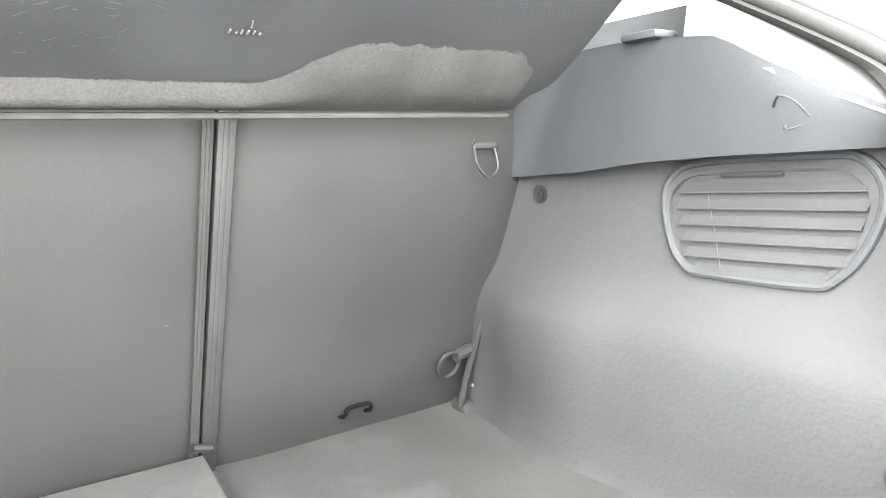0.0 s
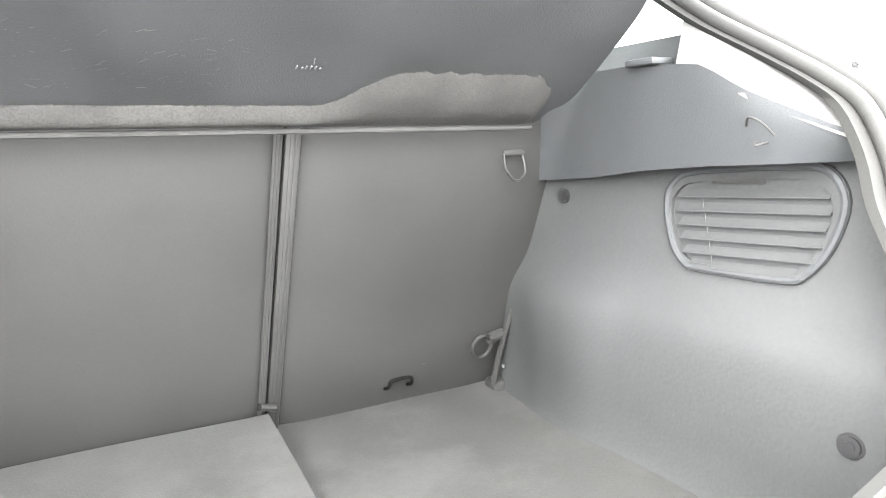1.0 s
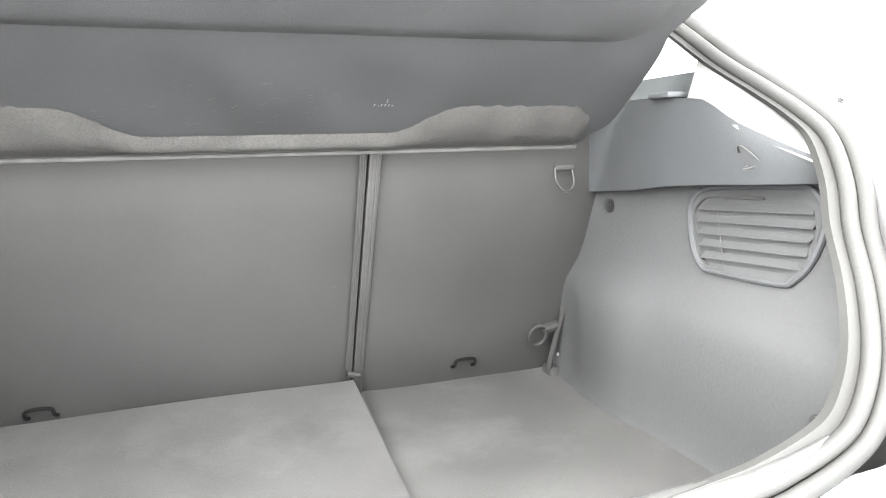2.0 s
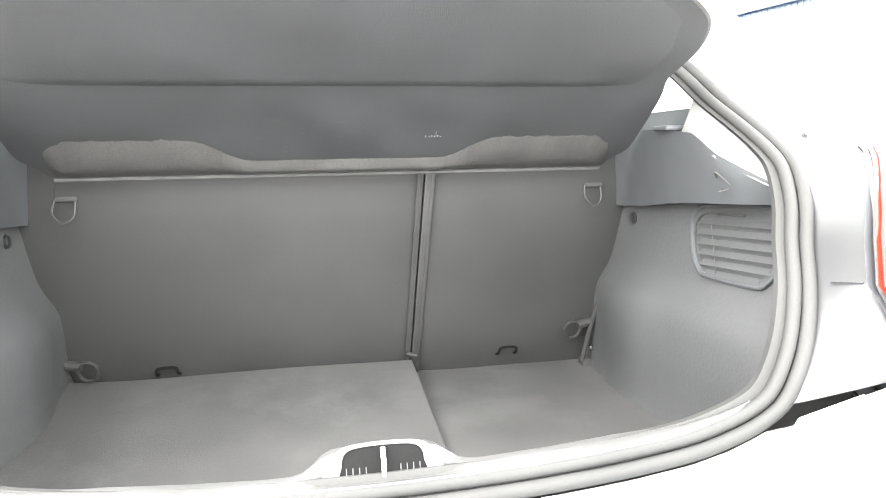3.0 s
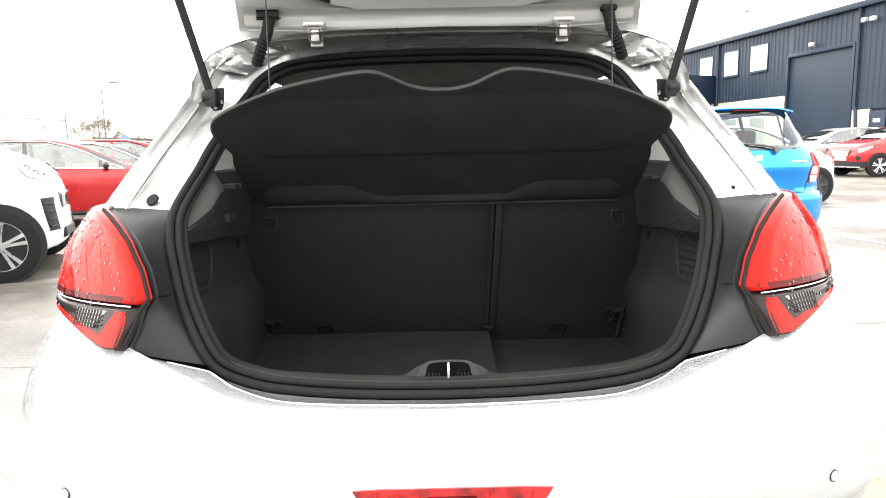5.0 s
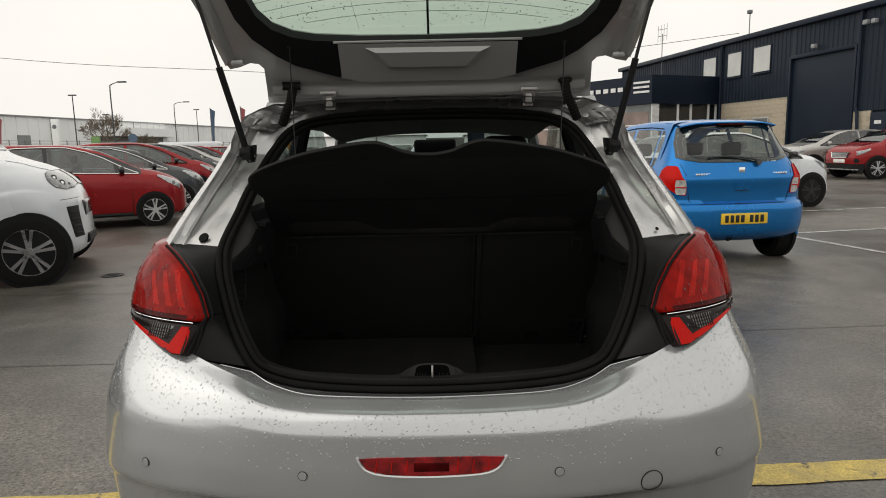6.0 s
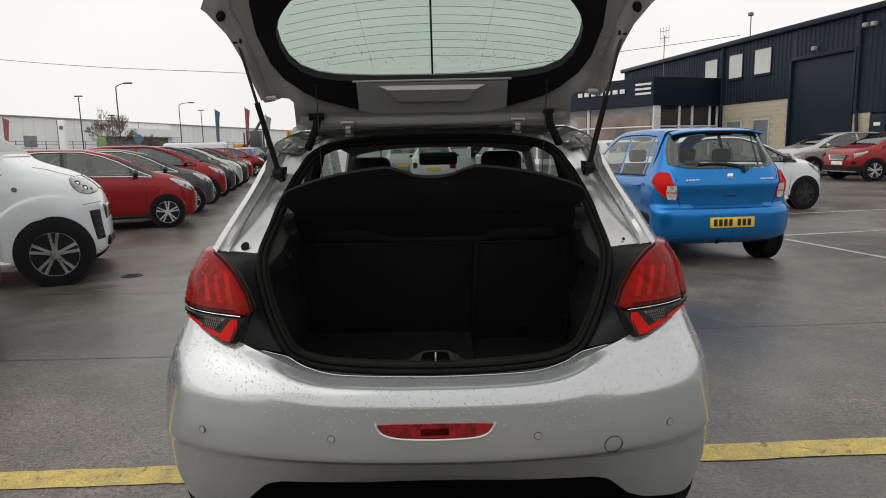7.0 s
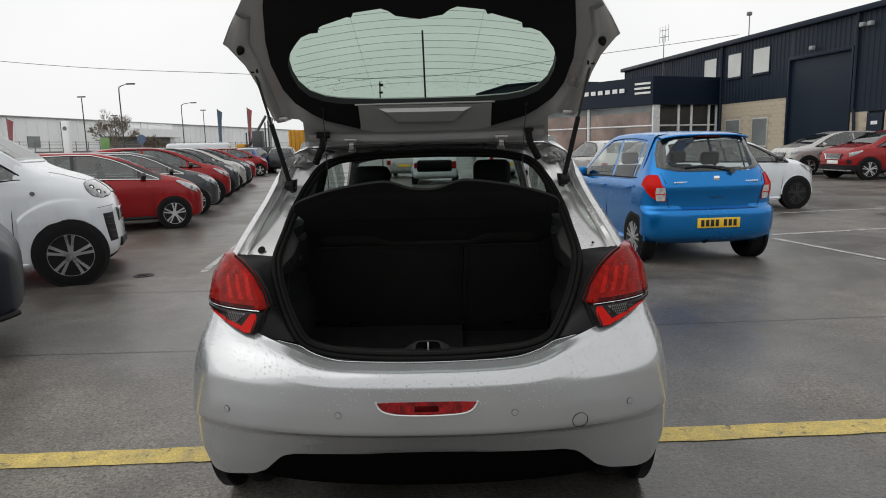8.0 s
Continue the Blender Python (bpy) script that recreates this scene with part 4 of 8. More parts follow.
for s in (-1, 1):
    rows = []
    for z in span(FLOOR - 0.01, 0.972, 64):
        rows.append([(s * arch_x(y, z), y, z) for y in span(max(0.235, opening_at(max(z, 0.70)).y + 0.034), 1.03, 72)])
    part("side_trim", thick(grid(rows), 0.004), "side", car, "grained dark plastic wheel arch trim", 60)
for s in (-1, 1):
    # vent grille
    def at(u, v, w, s=s):
        y = 0.488 - u
        z = 0.884 + v + 0.05 * u
        return Vector((s * (arch_x(y, max(z, 0.82)) - w), y, z))

    outline = [(-0.118, 0.025), (-0.106, -0.03), (-0.085, -0.056), (-0.06, -0.061), (0.05, -0.064), (0.076, -0.055), (0.100, -0.022), (0.112, 0.028), (0.092, 0.062), (0.05, 0.068), (-0.07, 0.066), (-0.105, 0.054)]
    soft = [(p.x, p.y) for p in closed_spline([Vector((u, v, 0)) for u, v in outline], 4)]
    hole = [(u * 0.88 - 0.002, v * 0.80 - 0.003) for u, v in soft]
    grille = part("vent_grille", ring_plate(soft, hole, at, 0.009), "side", car, "louvred vent grille in the side trim")
    part("grille_rim", tube([at(u * 0.96, v * 0.95, 0.008) for u, v in soft], 0.0048, 8, True), "ledge", grille)
    # black sheet stands in for the shade between the slats
    part("grille_shade_backing", ring_plate([(u * 0.9, v * 0.9) for u, v in soft], None, at, 0.0015), "void", grille)
    for i in range(6):
        v = 0.036 - 0.0175 * i
        w0 = lerp(v, [-0.06, -0.03, 0.03, 0.05], [0.07, 0.086, 0.098, 0.085])
        rows = [[at(u, v + dv, w) for u in span(-w0, w0, 10)] for dv, w in ((0.0085, 0.002), (0.005, 0.0035), (0.0, 0.007), (-0.0045, 0.0125), (-0.0058, 0.0125), (-0.0060, 0.011), (-0.004, 0.002))]
        part("slat", grid(rows), "side", grille)
    for i in range(5):
        part("slat_clip", tube([at(-0.058 + 0.004 * i, 0.03 - 0.0175 * i, 0.0105), at(-0.056 + 0.004 * i, 0.018 - 0.0175 * i, 0.0105)], 0.0005, 4), "sill", grille)
    part("grille_slot", tube([at(-0.045, 0.049, 0.0095), at(0.02, 0.048, 0.0095)], 0.002, 5), "sill", grille)
    # fixing buttons
    button = part("trim_button", disc((s * (arch_x(0.805, 0.90) - 0.005), 0.805, 0.898), (1, 0.1, 0), 0.0125, 0.010, 20, 0.003), "clip", car, "round dark plastic trim button")
    part("button_dimple", disc((s * (arch_x(0.805, 0.90) - 0.0095), 0.805, 0.898), (1, 0.1, 0), 0.006, 0.003, 14, 0.001), "clip", button)
    button = part("trim_button", disc((s * (arch_x(0.335, 0.682) - 0.004), 0.335, 0.682), (1, 0.1, 0), 0.0135, 0.010, 20, 0.003), "clip", car, "round dark plastic trim button")
    part("button_dimple", disc((s * (arch_x(0.335, 0.682) - 0.0085), 0.335, 0.682), (1, 0.1, 0), 0.007, 0.003, 14, 0.001), "clip", button)

    # shelf support ledge above the trim
    def ledge_x(y):
        return lerp(y, [0.335, 0.352, 0.387, 0.441, 0.491, 0.60, 0.75, 1.0], [0.580, 0.562, 0.543, 0.521, 0.517, 0.522, 0.535, 0.545])

    def ledge_low(y):
        return lerp(y, [0.30, 0.37, 0.5, 0.61, 0.7, 0.85, 1.0], [0.962, 0.958, 0.952, 0.944, 0.932, 0.921, 0.92])

    def ledge_top(y):
        return lerp(y, [0.335, 0.352, 0.387, 0.441, 0.491, 0.55, 0.62, 1.0], [0.978, 0.986, 1.004, 1.031, 1.061, 1.068, 1.072, 1.07])

    rows = []
    ys = span(0.335, 1.0, 34)
    for f in span(0.0, 1.0, 9):
        rows.append([(s * (ledge_x(y) + 0.026 * (1 - f) ** 1.5), y, ledge_low(y) + (ledge_top(y) - ledge_low(y)) * f) for y in ys])
    edge_x = lambda y: ledge_x(y)
    ledge = part("shelf_ledge", grid(rows), "ledge", car, "dark moulded parcel shelf support")
    seal_z = lambda y: lerp(y, OY[13:20], OZ[13:20])
    rows = [[(s * (edge_x(y) + 0.002 + (lerp(y, OY[13:20], OX[13:20]) - 0.008 - edge_x(y)) * f), y + 0.03 * f, ledge_top(y) + 0.001 + (seal_z(y + 0.03) + 0.004 - ledge_top(y)) * f - 0.006 * math.sin(math.pi * f)) for y in span(0.338, 0.53, 14)] for f in span(0, 1, 6)]
    rows.insert(0, [(s * (edge_x(y) + 0.0015), y, ledge_top(y) - 0.008) for y in span(0.338, 0.53, 14)])
    part("ledge_slope", grid(rows), "ledge_pale", ledge, "paler sloping plastic beside the seal", 60)
    plate_x = lambda y: lerp(y, [0.49, 0.503, 0.527, 0.65, 1.0], [0.535, 0.550, 0.562, 0.560, 0.555])
    rows = [[(s * (edge_x(y) - 0.0005), y, ledge_top(y) - 0.001) for y in span(0.505, 1.0, 16)]] + [[(s * (plate_x(y) + o), y, ledge_top(y) + (1.106 - ledge_top(y)) * u) for y in span(0.505, 1.0, 16)] for o, u in ((0.0, 0.02), (0.002, 0.5), (0.004, 0.95), (0.012, 1.0), (0.10, 1.02))]
    part("ledge_plate", grid(rows), "ledge", ledge, "", 40)
    part("ledge_underside", grid([[(s * (ledge_x(y) + o), y, ledge_low(y) + 0.001) for y in ys] for o in (0.026, 0.10)]), "ledge", ledge)
    part("shelf_pivot", box(s * 0.505, s * 0.54, 0.55, 0.595, 1.068, 1.076, 0.003), "ledge", ledge, "grey shelf pivot block")
    part("cargo_hook", tube(spline([(s * 0.528, 0.442, 0.995), (s * 0.516, 0.43, 1.003), (s * 0.518, 0.417, 0.997), (s * 0.528, 0.41, 0.985)], 5), 0.0013, 6), "carpet", ledge)
    part("cargo_hook", tube(spline([(s * 0.532, 0.432, 0.979), (s * 0.522, 0.426, 0.975), (s * 0.532, 0.419, 0.978)], 5), 0.0012, 6), "carpet", ledge)
    # pale inner pillar and the dark sweep up to the roof
    rows = [[(s * x, y, z) for x, y, z in row] for row in (
        [(0.603, 0.50, 1.10), (0.61, 0.58, 1.10), (0.615, 0.70, 1.10), (0.63, 0.95, 1.06)],
        [(0.575, 0.625, 1.18), (0.60, 0.70, 1.19), (0.61, 0.80, 1.20), (0.63, 0.97, 1.20)],
        [(0.50, 0.76, 1.33), (0.55, 0.80, 1.34), (0.57, 0.88, 1.35), (0.59, 1.0, 1.35)],
        [(0.41, 0.81, 1.395), (0.47, 0.86, 1.41), (0.51, 0.95, 1.42), (0.53, 1.0, 1.42)])]
    part("inner_pillar", thick(grid(rows), 0.004), "pillar", car, "pale grey pillar lining", 80)

part("boot_lamp", box(-0.534, -0.518, 0.54, 0.595, 0.985, 1.008, 0.003), "sill", car, "small grey boot lamp lens")

# sill trim and lock
rows = []
xs = span(-0.43, 0.43, 81)
for k, (yy, dz) in enumerate(((0.206, 0.022), (0.210, 0.033), (0.224, 0.036), (0.240, 0.034), (0.252, 0.028), (0.262, 0.0), (0.270, -0.06), (0.275, -0.15))):
    row = []
    for x in xs:
        hump = 0.5 * (1 + math.tanh((0.074 - abs(x - 0.002)) / 0.014))
        base = lerp(abs(x), OX[:9], OZ[:9])
        slim = lerp(abs(x), [0.28, 0.42], [1.0, 0.3])
        y = 0.206 + (yy - 0.206) * slim + (0.012 * hump if k == 2 else 0.014 * hump if k == 3 else 0.026 * hump if k > 3 else 0)
        z = 0.662 + (base - 0.662) * (1.0 if k < 5 else 0.6) + dz - (0.012 * hump if k == 2 else -0.018 * hump if k in (3, 4) else 0)
        row.append((x, y, z))
    rows.append(row)
part("sill_trim", grid(rows), "sill", car, "grey moulded boot sill trim", 50)
lock_outline = [(-0.034, -0.013), (0.034, -0.013), (0.038, 0.0), (0.034, 0.012), (0.018, 0.016), (-0.018, 0.016), (-0.034, 0.012), (-0.038, 0.0)]
soft = [(p.x, p.y) for p in closed_spline([Vector((u, v, 0)) for u, v in lock_outline], 4)]


def lock_at(u, v, w):
    return Vector((u * 1.18 + 0.002, 0.2425 + v * 0.48 - w * 0.9 - 0.004, 0.702 + v * 1.05 + w * 0.42 + 0.002))


part("latch_rim", ring_plate([(u * 1.12 + (0.016 if u > 0.02 else -0.016 if u < -0.02 else 0) * (0.6 - v * 30), v * 1.3 - 0.001) for u, v in soft], soft, lock_at, 0.004), "sill", car)
# flat plate; the recess's inner shade is put into its black
latch = part("latch_shade_plate", ring_plate(soft, None, lock_at, 0.0025), "void", car, "latch recess as a plate painted black with its shade")
part("striker", tube([lock_at(0.0, -0.014, 0.005), lock_at(0.0, 0.0, 0.012), lock_at(0.0, 0.014, 0.005)], 0.0028, 8), "steel", latch, "bare steel striker bar")
for i in range(4):
    for s in (-1, 1):
        part("recess_rib", tube([lock_at(s * (0.016 + 0.006 * i), -0.010, 0.003), lock_at(s * (0.016 + 0.006 * i), -0.002, 0.003)], 0.0007, 4), "sill", latch)

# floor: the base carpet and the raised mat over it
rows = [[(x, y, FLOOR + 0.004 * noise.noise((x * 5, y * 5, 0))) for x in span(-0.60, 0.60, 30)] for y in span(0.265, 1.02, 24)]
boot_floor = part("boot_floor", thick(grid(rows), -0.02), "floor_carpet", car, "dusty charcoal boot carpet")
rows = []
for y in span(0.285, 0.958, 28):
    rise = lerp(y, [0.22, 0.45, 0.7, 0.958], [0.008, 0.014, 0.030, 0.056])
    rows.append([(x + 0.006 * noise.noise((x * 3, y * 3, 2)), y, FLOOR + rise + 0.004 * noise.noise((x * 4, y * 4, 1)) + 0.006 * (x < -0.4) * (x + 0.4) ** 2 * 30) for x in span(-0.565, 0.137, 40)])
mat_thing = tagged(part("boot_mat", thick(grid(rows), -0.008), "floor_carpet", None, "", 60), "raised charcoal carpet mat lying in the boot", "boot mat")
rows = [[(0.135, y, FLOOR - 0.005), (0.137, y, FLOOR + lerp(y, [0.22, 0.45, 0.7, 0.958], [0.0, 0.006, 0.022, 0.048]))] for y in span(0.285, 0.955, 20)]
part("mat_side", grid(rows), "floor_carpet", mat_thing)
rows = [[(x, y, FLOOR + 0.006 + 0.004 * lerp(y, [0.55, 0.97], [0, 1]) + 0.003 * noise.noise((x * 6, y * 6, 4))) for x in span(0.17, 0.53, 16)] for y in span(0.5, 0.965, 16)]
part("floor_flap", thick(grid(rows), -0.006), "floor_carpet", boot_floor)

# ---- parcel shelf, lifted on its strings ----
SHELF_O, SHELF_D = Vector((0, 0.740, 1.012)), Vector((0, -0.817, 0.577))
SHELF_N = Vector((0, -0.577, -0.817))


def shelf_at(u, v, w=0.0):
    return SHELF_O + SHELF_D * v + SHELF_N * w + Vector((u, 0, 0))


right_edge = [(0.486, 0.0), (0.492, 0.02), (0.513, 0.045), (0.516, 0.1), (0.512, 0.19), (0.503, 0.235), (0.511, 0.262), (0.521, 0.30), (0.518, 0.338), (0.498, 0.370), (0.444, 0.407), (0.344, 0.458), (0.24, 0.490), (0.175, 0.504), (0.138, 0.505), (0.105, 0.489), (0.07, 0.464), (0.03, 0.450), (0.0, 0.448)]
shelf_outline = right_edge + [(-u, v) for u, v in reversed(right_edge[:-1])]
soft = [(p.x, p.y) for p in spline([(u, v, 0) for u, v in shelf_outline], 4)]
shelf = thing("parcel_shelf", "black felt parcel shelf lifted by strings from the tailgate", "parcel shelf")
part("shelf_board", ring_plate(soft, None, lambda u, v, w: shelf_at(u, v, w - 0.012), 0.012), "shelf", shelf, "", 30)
rows = []
for v, w in ((0.215, -0.001), (0.222, 0.0015), (0.230, 0.0045), (0.240, 0.006), (0.30, 0.0065), (0.36, 0.006), (0.40, 0.004), (0.425, 0.0015), (0.44, -0.001)):
    wide = lerp(v, [0.215, 0.26, 0.33, 0.36, 0.40, 0.44], [0.46, 0.485, 0.49, 0.475, 0.42, 0.34])
    rows.append([shelf_at(wide * q, v, (w + 0.001) * (1 - abs(q) ** 8) - 0.001) for q in span(-1, 1, 49)])
part("shelf_panel", grid(rows), "shelf", shelf, "raised felt panel", 180)


def felt_reach(u):
    """How far the felt edge reaches up the shelf: a narrow band that swells into two pads."""
    k = abs(u)
    up = max(0.0, min(1.0, (k - 0.158) / 0.10))
    down = lerp(k, [0.435, 0.482], [1.0, 0.45])
    return (0.034 + 0.062 * up * up * (3 - 2 * up) * down) * (1 + 0.06 * noise.noise((u * 60, 0, 3)) + 0.04 * noise.noise((u * 310, 0, 7)))


rows = []
for v in span(-0.006, 0.106, 40):
    row = []
    for u in span(-0.484, 0.484, 330):
        f = max(0.0, min(1.0, (v + 0.006) / (felt_reach(u) + 0.006)))
        rise = math.sin(math.pi / 2 * f / 0.38) if f < 0.38 else math.cos(math.pi / 2 * (f - 0.38) / 0.62) ** 1.6
        end = max(0.0, min(1.0, (0.482 - abs(u)) / 0.025))
        end = end * end * (3 - 2 * end)
        row.append(shelf_at(u, v, -0.0012 + (0.0018 + 0.007 * rise) * end * min(1.0, (1 - f) / 0.1) + 0.0005 * noise.noise((u * 90, v * 90, 0)) * rise))
    rows.append(row)
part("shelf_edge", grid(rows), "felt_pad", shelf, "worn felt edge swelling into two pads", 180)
rng = random.Random(9)
fuzz = bmesh.new()
for i in range(2600):
    u = rng.uniform(-0.474, 0.474)
    v = felt_reach(u) * (1 + rng.gauss(0.02, 0.07))
    a, l, h = rng.uniform(0, math.pi), rng.uniform(0.0012, 0.0034), rng.uniform(0.0003, 0.0006)
    d, e = Vector((math.cos(a), math.sin(a))) * l, Vector((-math.sin(a), math.cos(a))) * h
    fuzz.faces.new([fuzz.verts.new(shelf_at(u + p.x, v + p.y, 0.0012)) for p in (Vector((0, 0)), d, d + e, e)])
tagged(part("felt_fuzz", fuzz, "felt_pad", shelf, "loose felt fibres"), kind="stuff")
part("edge_welt", tube([shelf_at(u, -0.0115, 0.0025) for u in span(-0.478, 0.480, 60)], 0.0034, 8), "pale_welt", shelf, "grey piped lower edge")
part("edge_welt", tube([shelf_at(u, v, -0.004) for u, v in soft[26:-26]], 0.0045, 6), "sill", shelf, "grey piped upper edge")
for u, w in ((0.128, 0.004), (0.134, 0.002), (0.138, 0.004), (0.143, 0.004), (0.148, 0.004), (0.153, 0.002)):
    part("printed_mark", tube([shelf_at(u, 0.092, 0.001), shelf_at(u + 0.001, 0.092 + w, 0.001)], 0.001, 4), "shaded_print", shelf, "tiny white printed mark")
part("printed_mark", tube([shelf_at(0.145, 0.099, 0.001), shelf_at(0.145, 0.107, 0.001)], 0.0007, 4), "shaded_print", shelf)
rng = random.Random(4)
bm = bmesh.new()
for i in range(110):
    u, v, l = rng.gauss(-0.03, 0.085), rng.uniform(0.055, 0.135), rng.choice((0.0008, 0.001, 0.0015, 0.002, 0.004, 0.009))
    d, h = rng.gauss(0.1, 0.4) * l, rng.uniform(0.0003, 0.0007)
    vs = [bm.verts.new(shelf_at(u + p, v + q, 0.0005)) for p, q in ((0, 0), (l, d), (l, d + h), (0, h))]
    bm.faces.new(vs)
tagged(part("scuffing", bm, "scuff", shelf, "pale scratches in the felt"), kind="stuff")

# ---- tailgate ----
GATE_O, GATE_D, GATE_N = Vector((0, 0.72, 1.445)), Vector((0, -0.639, 0.769)), Vector((0, -0.769, -0.639))


def gate_at(u, v, w=0.0):
    """A point of the open tailgate: u across, v from the hinge, w towards the ground."""
    return GATE_O + GATE_D * v + GATE_N * w + Vector((u, 0, 0))


def mirrored(halfline):
    return halfline + [(-u, v) for u, v in reversed(halfline) if abs(u) > 1e-6]


gate_half = [(0.0, -0.01), (0.3, -0.008), (0.515, 0.0), (0.508, 0.06), (0.502, 0.125), (0.515, 0.142), (0.54, 0.146), (0.575, 0.132), (0.606, 0.126), (0.622, 0.16), (0.634, 0.24), (0.65, 0.33), (0.672, 0.40), (0.688, 0.45), (0.731, 0.493), (0.69, 0.56), (0.63, 0.645), (0.56, 0.75), (0.50, 0.86), (0.42, 0.93), (0.2, 0.96), (0.0, 0.965)]
hole_half = [(0.0, 0.2115), (0.2, 0.2135), (0.335, 0.222), (0.40, 0.235), (0.455, 0.262), (0.49, 0.305), (0.508, 0.36), (0.511, 0.41), (0.496, 0.455), (0.47, 0.492), (0.44, 0.525), (0.405, 0.54), (0.375, 0.542), (0.372, 0.562), (0.352, 0.572), (0.30, 0.589), (0.262, 0.602), (0.245, 0.600), (0.236, 0.618), (0.137, 0.632), (0.11, 0.622), (0.085, 0.602), (0.0, 0.587)]
black_half = [(0.0, 0.208), (0.255, 0.203), (0.268, 0.10), (0.40, 0.145), (0.45, 0.178), (0.51, 0.235), (0.545, 0.30), (0.568, 0.41), (0.566, 0.51), (0.545, 0.645), (0.51, 0.75), (0.45, 0.86), (0.3, 0.92), (0.0, 0.93)]
gate = part("tailgate", ring_plate(mirrored(gate_half), mirrored(hole_half), gate_at, -0.035), "shaded_gate_silver", car, "raised silver tailgate seen from inside", 40)
part("gate_lining", ring_plate(mirrored(black_half), mirrored([(u * 0.985, 0.4 + (v - 0.4) * 0.97) for u, v in hole_half]), lambda u, v, w: gate_at(u, v, -0.019 + w), 0.037), "lining", gate, "black plastic lining round the glass", 40)
part("rear_window", ring_plate(mirrored([(u * 1.03, 0.4 + (v - 0.4) * 1.04) for u, v in hole_half]), None, lambda u, v, w: gate_at(u, v, -0.024 + w), -0.004), "glass", gate, "green tinted heated rear glass").visible_shadow = False
for i in range(13):
    v0 = 0.262 + 0.03 * i
    wide = lerp(v0, [0.24, 0.3, 0.36, 0.42, 0.5, 0.55, 0.6, 0.63], [0.30, 0.455, 0.495, 0.49, 0.44, 0.37, 0.25, 0.16])
    part("heater_line", tube([gate_at(u, v0 + 0.03 - 0.06 * (u / 0.5) ** 2, -0.0225) for u in span(-wide, wide, 15)], 0.0006, 4), "trim", gate)
for u0, u1 in ((-0.20, -0.255), (0.17, 0.235)):
    part("heater_line", tube([gate_at(u0, 0.24, -0.0225), gate_at(u1, 0.60, -0.0225)], 0.0004, 4), "trim", gate)
part("wiper", tube(spline([gate_at(0.004, 0.20, -0.035), gate_at(0.005, 0.35, -0.04), gate_at(0.006, 0.505, -0.036)], 4), 0.0035, 6), "black", gate, "rear wiper seen through the glass")
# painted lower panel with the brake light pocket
part("gate_panel", ring_plate([(-0.262, 0.215), (0.268, 0.213), (0.268, 0.10), (0.2, 0.085), (-0.2, 0.085), (-0.264, 0.10)], None, lambda u, v, w: gate_at(u, v, 0.006 + w), 0.016), "shaded_gate_silver", gate)
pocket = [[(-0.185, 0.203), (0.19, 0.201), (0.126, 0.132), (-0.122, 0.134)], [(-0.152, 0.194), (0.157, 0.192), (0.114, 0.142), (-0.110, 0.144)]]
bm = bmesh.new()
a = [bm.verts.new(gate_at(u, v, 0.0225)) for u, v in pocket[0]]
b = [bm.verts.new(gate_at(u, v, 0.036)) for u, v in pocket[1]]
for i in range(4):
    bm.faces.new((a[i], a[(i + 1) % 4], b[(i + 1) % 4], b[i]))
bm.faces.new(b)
part("brake_light_cover", bm, "shaded_gate_silver", gate, "faceted brake light cover", 20)
part("panel_lip", tube([gate_at(u, 0.220, 0.018) for u in span(-0.275, 0.28, 12)], 0.004, 6), "shaded_gate_silver", gate)
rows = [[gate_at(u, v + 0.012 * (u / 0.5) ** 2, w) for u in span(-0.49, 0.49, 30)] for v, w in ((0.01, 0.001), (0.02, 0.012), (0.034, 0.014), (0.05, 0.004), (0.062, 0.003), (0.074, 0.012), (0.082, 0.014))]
part("gate_rib", grid(rows), "shaded_gate_silver", gate, "", 60)
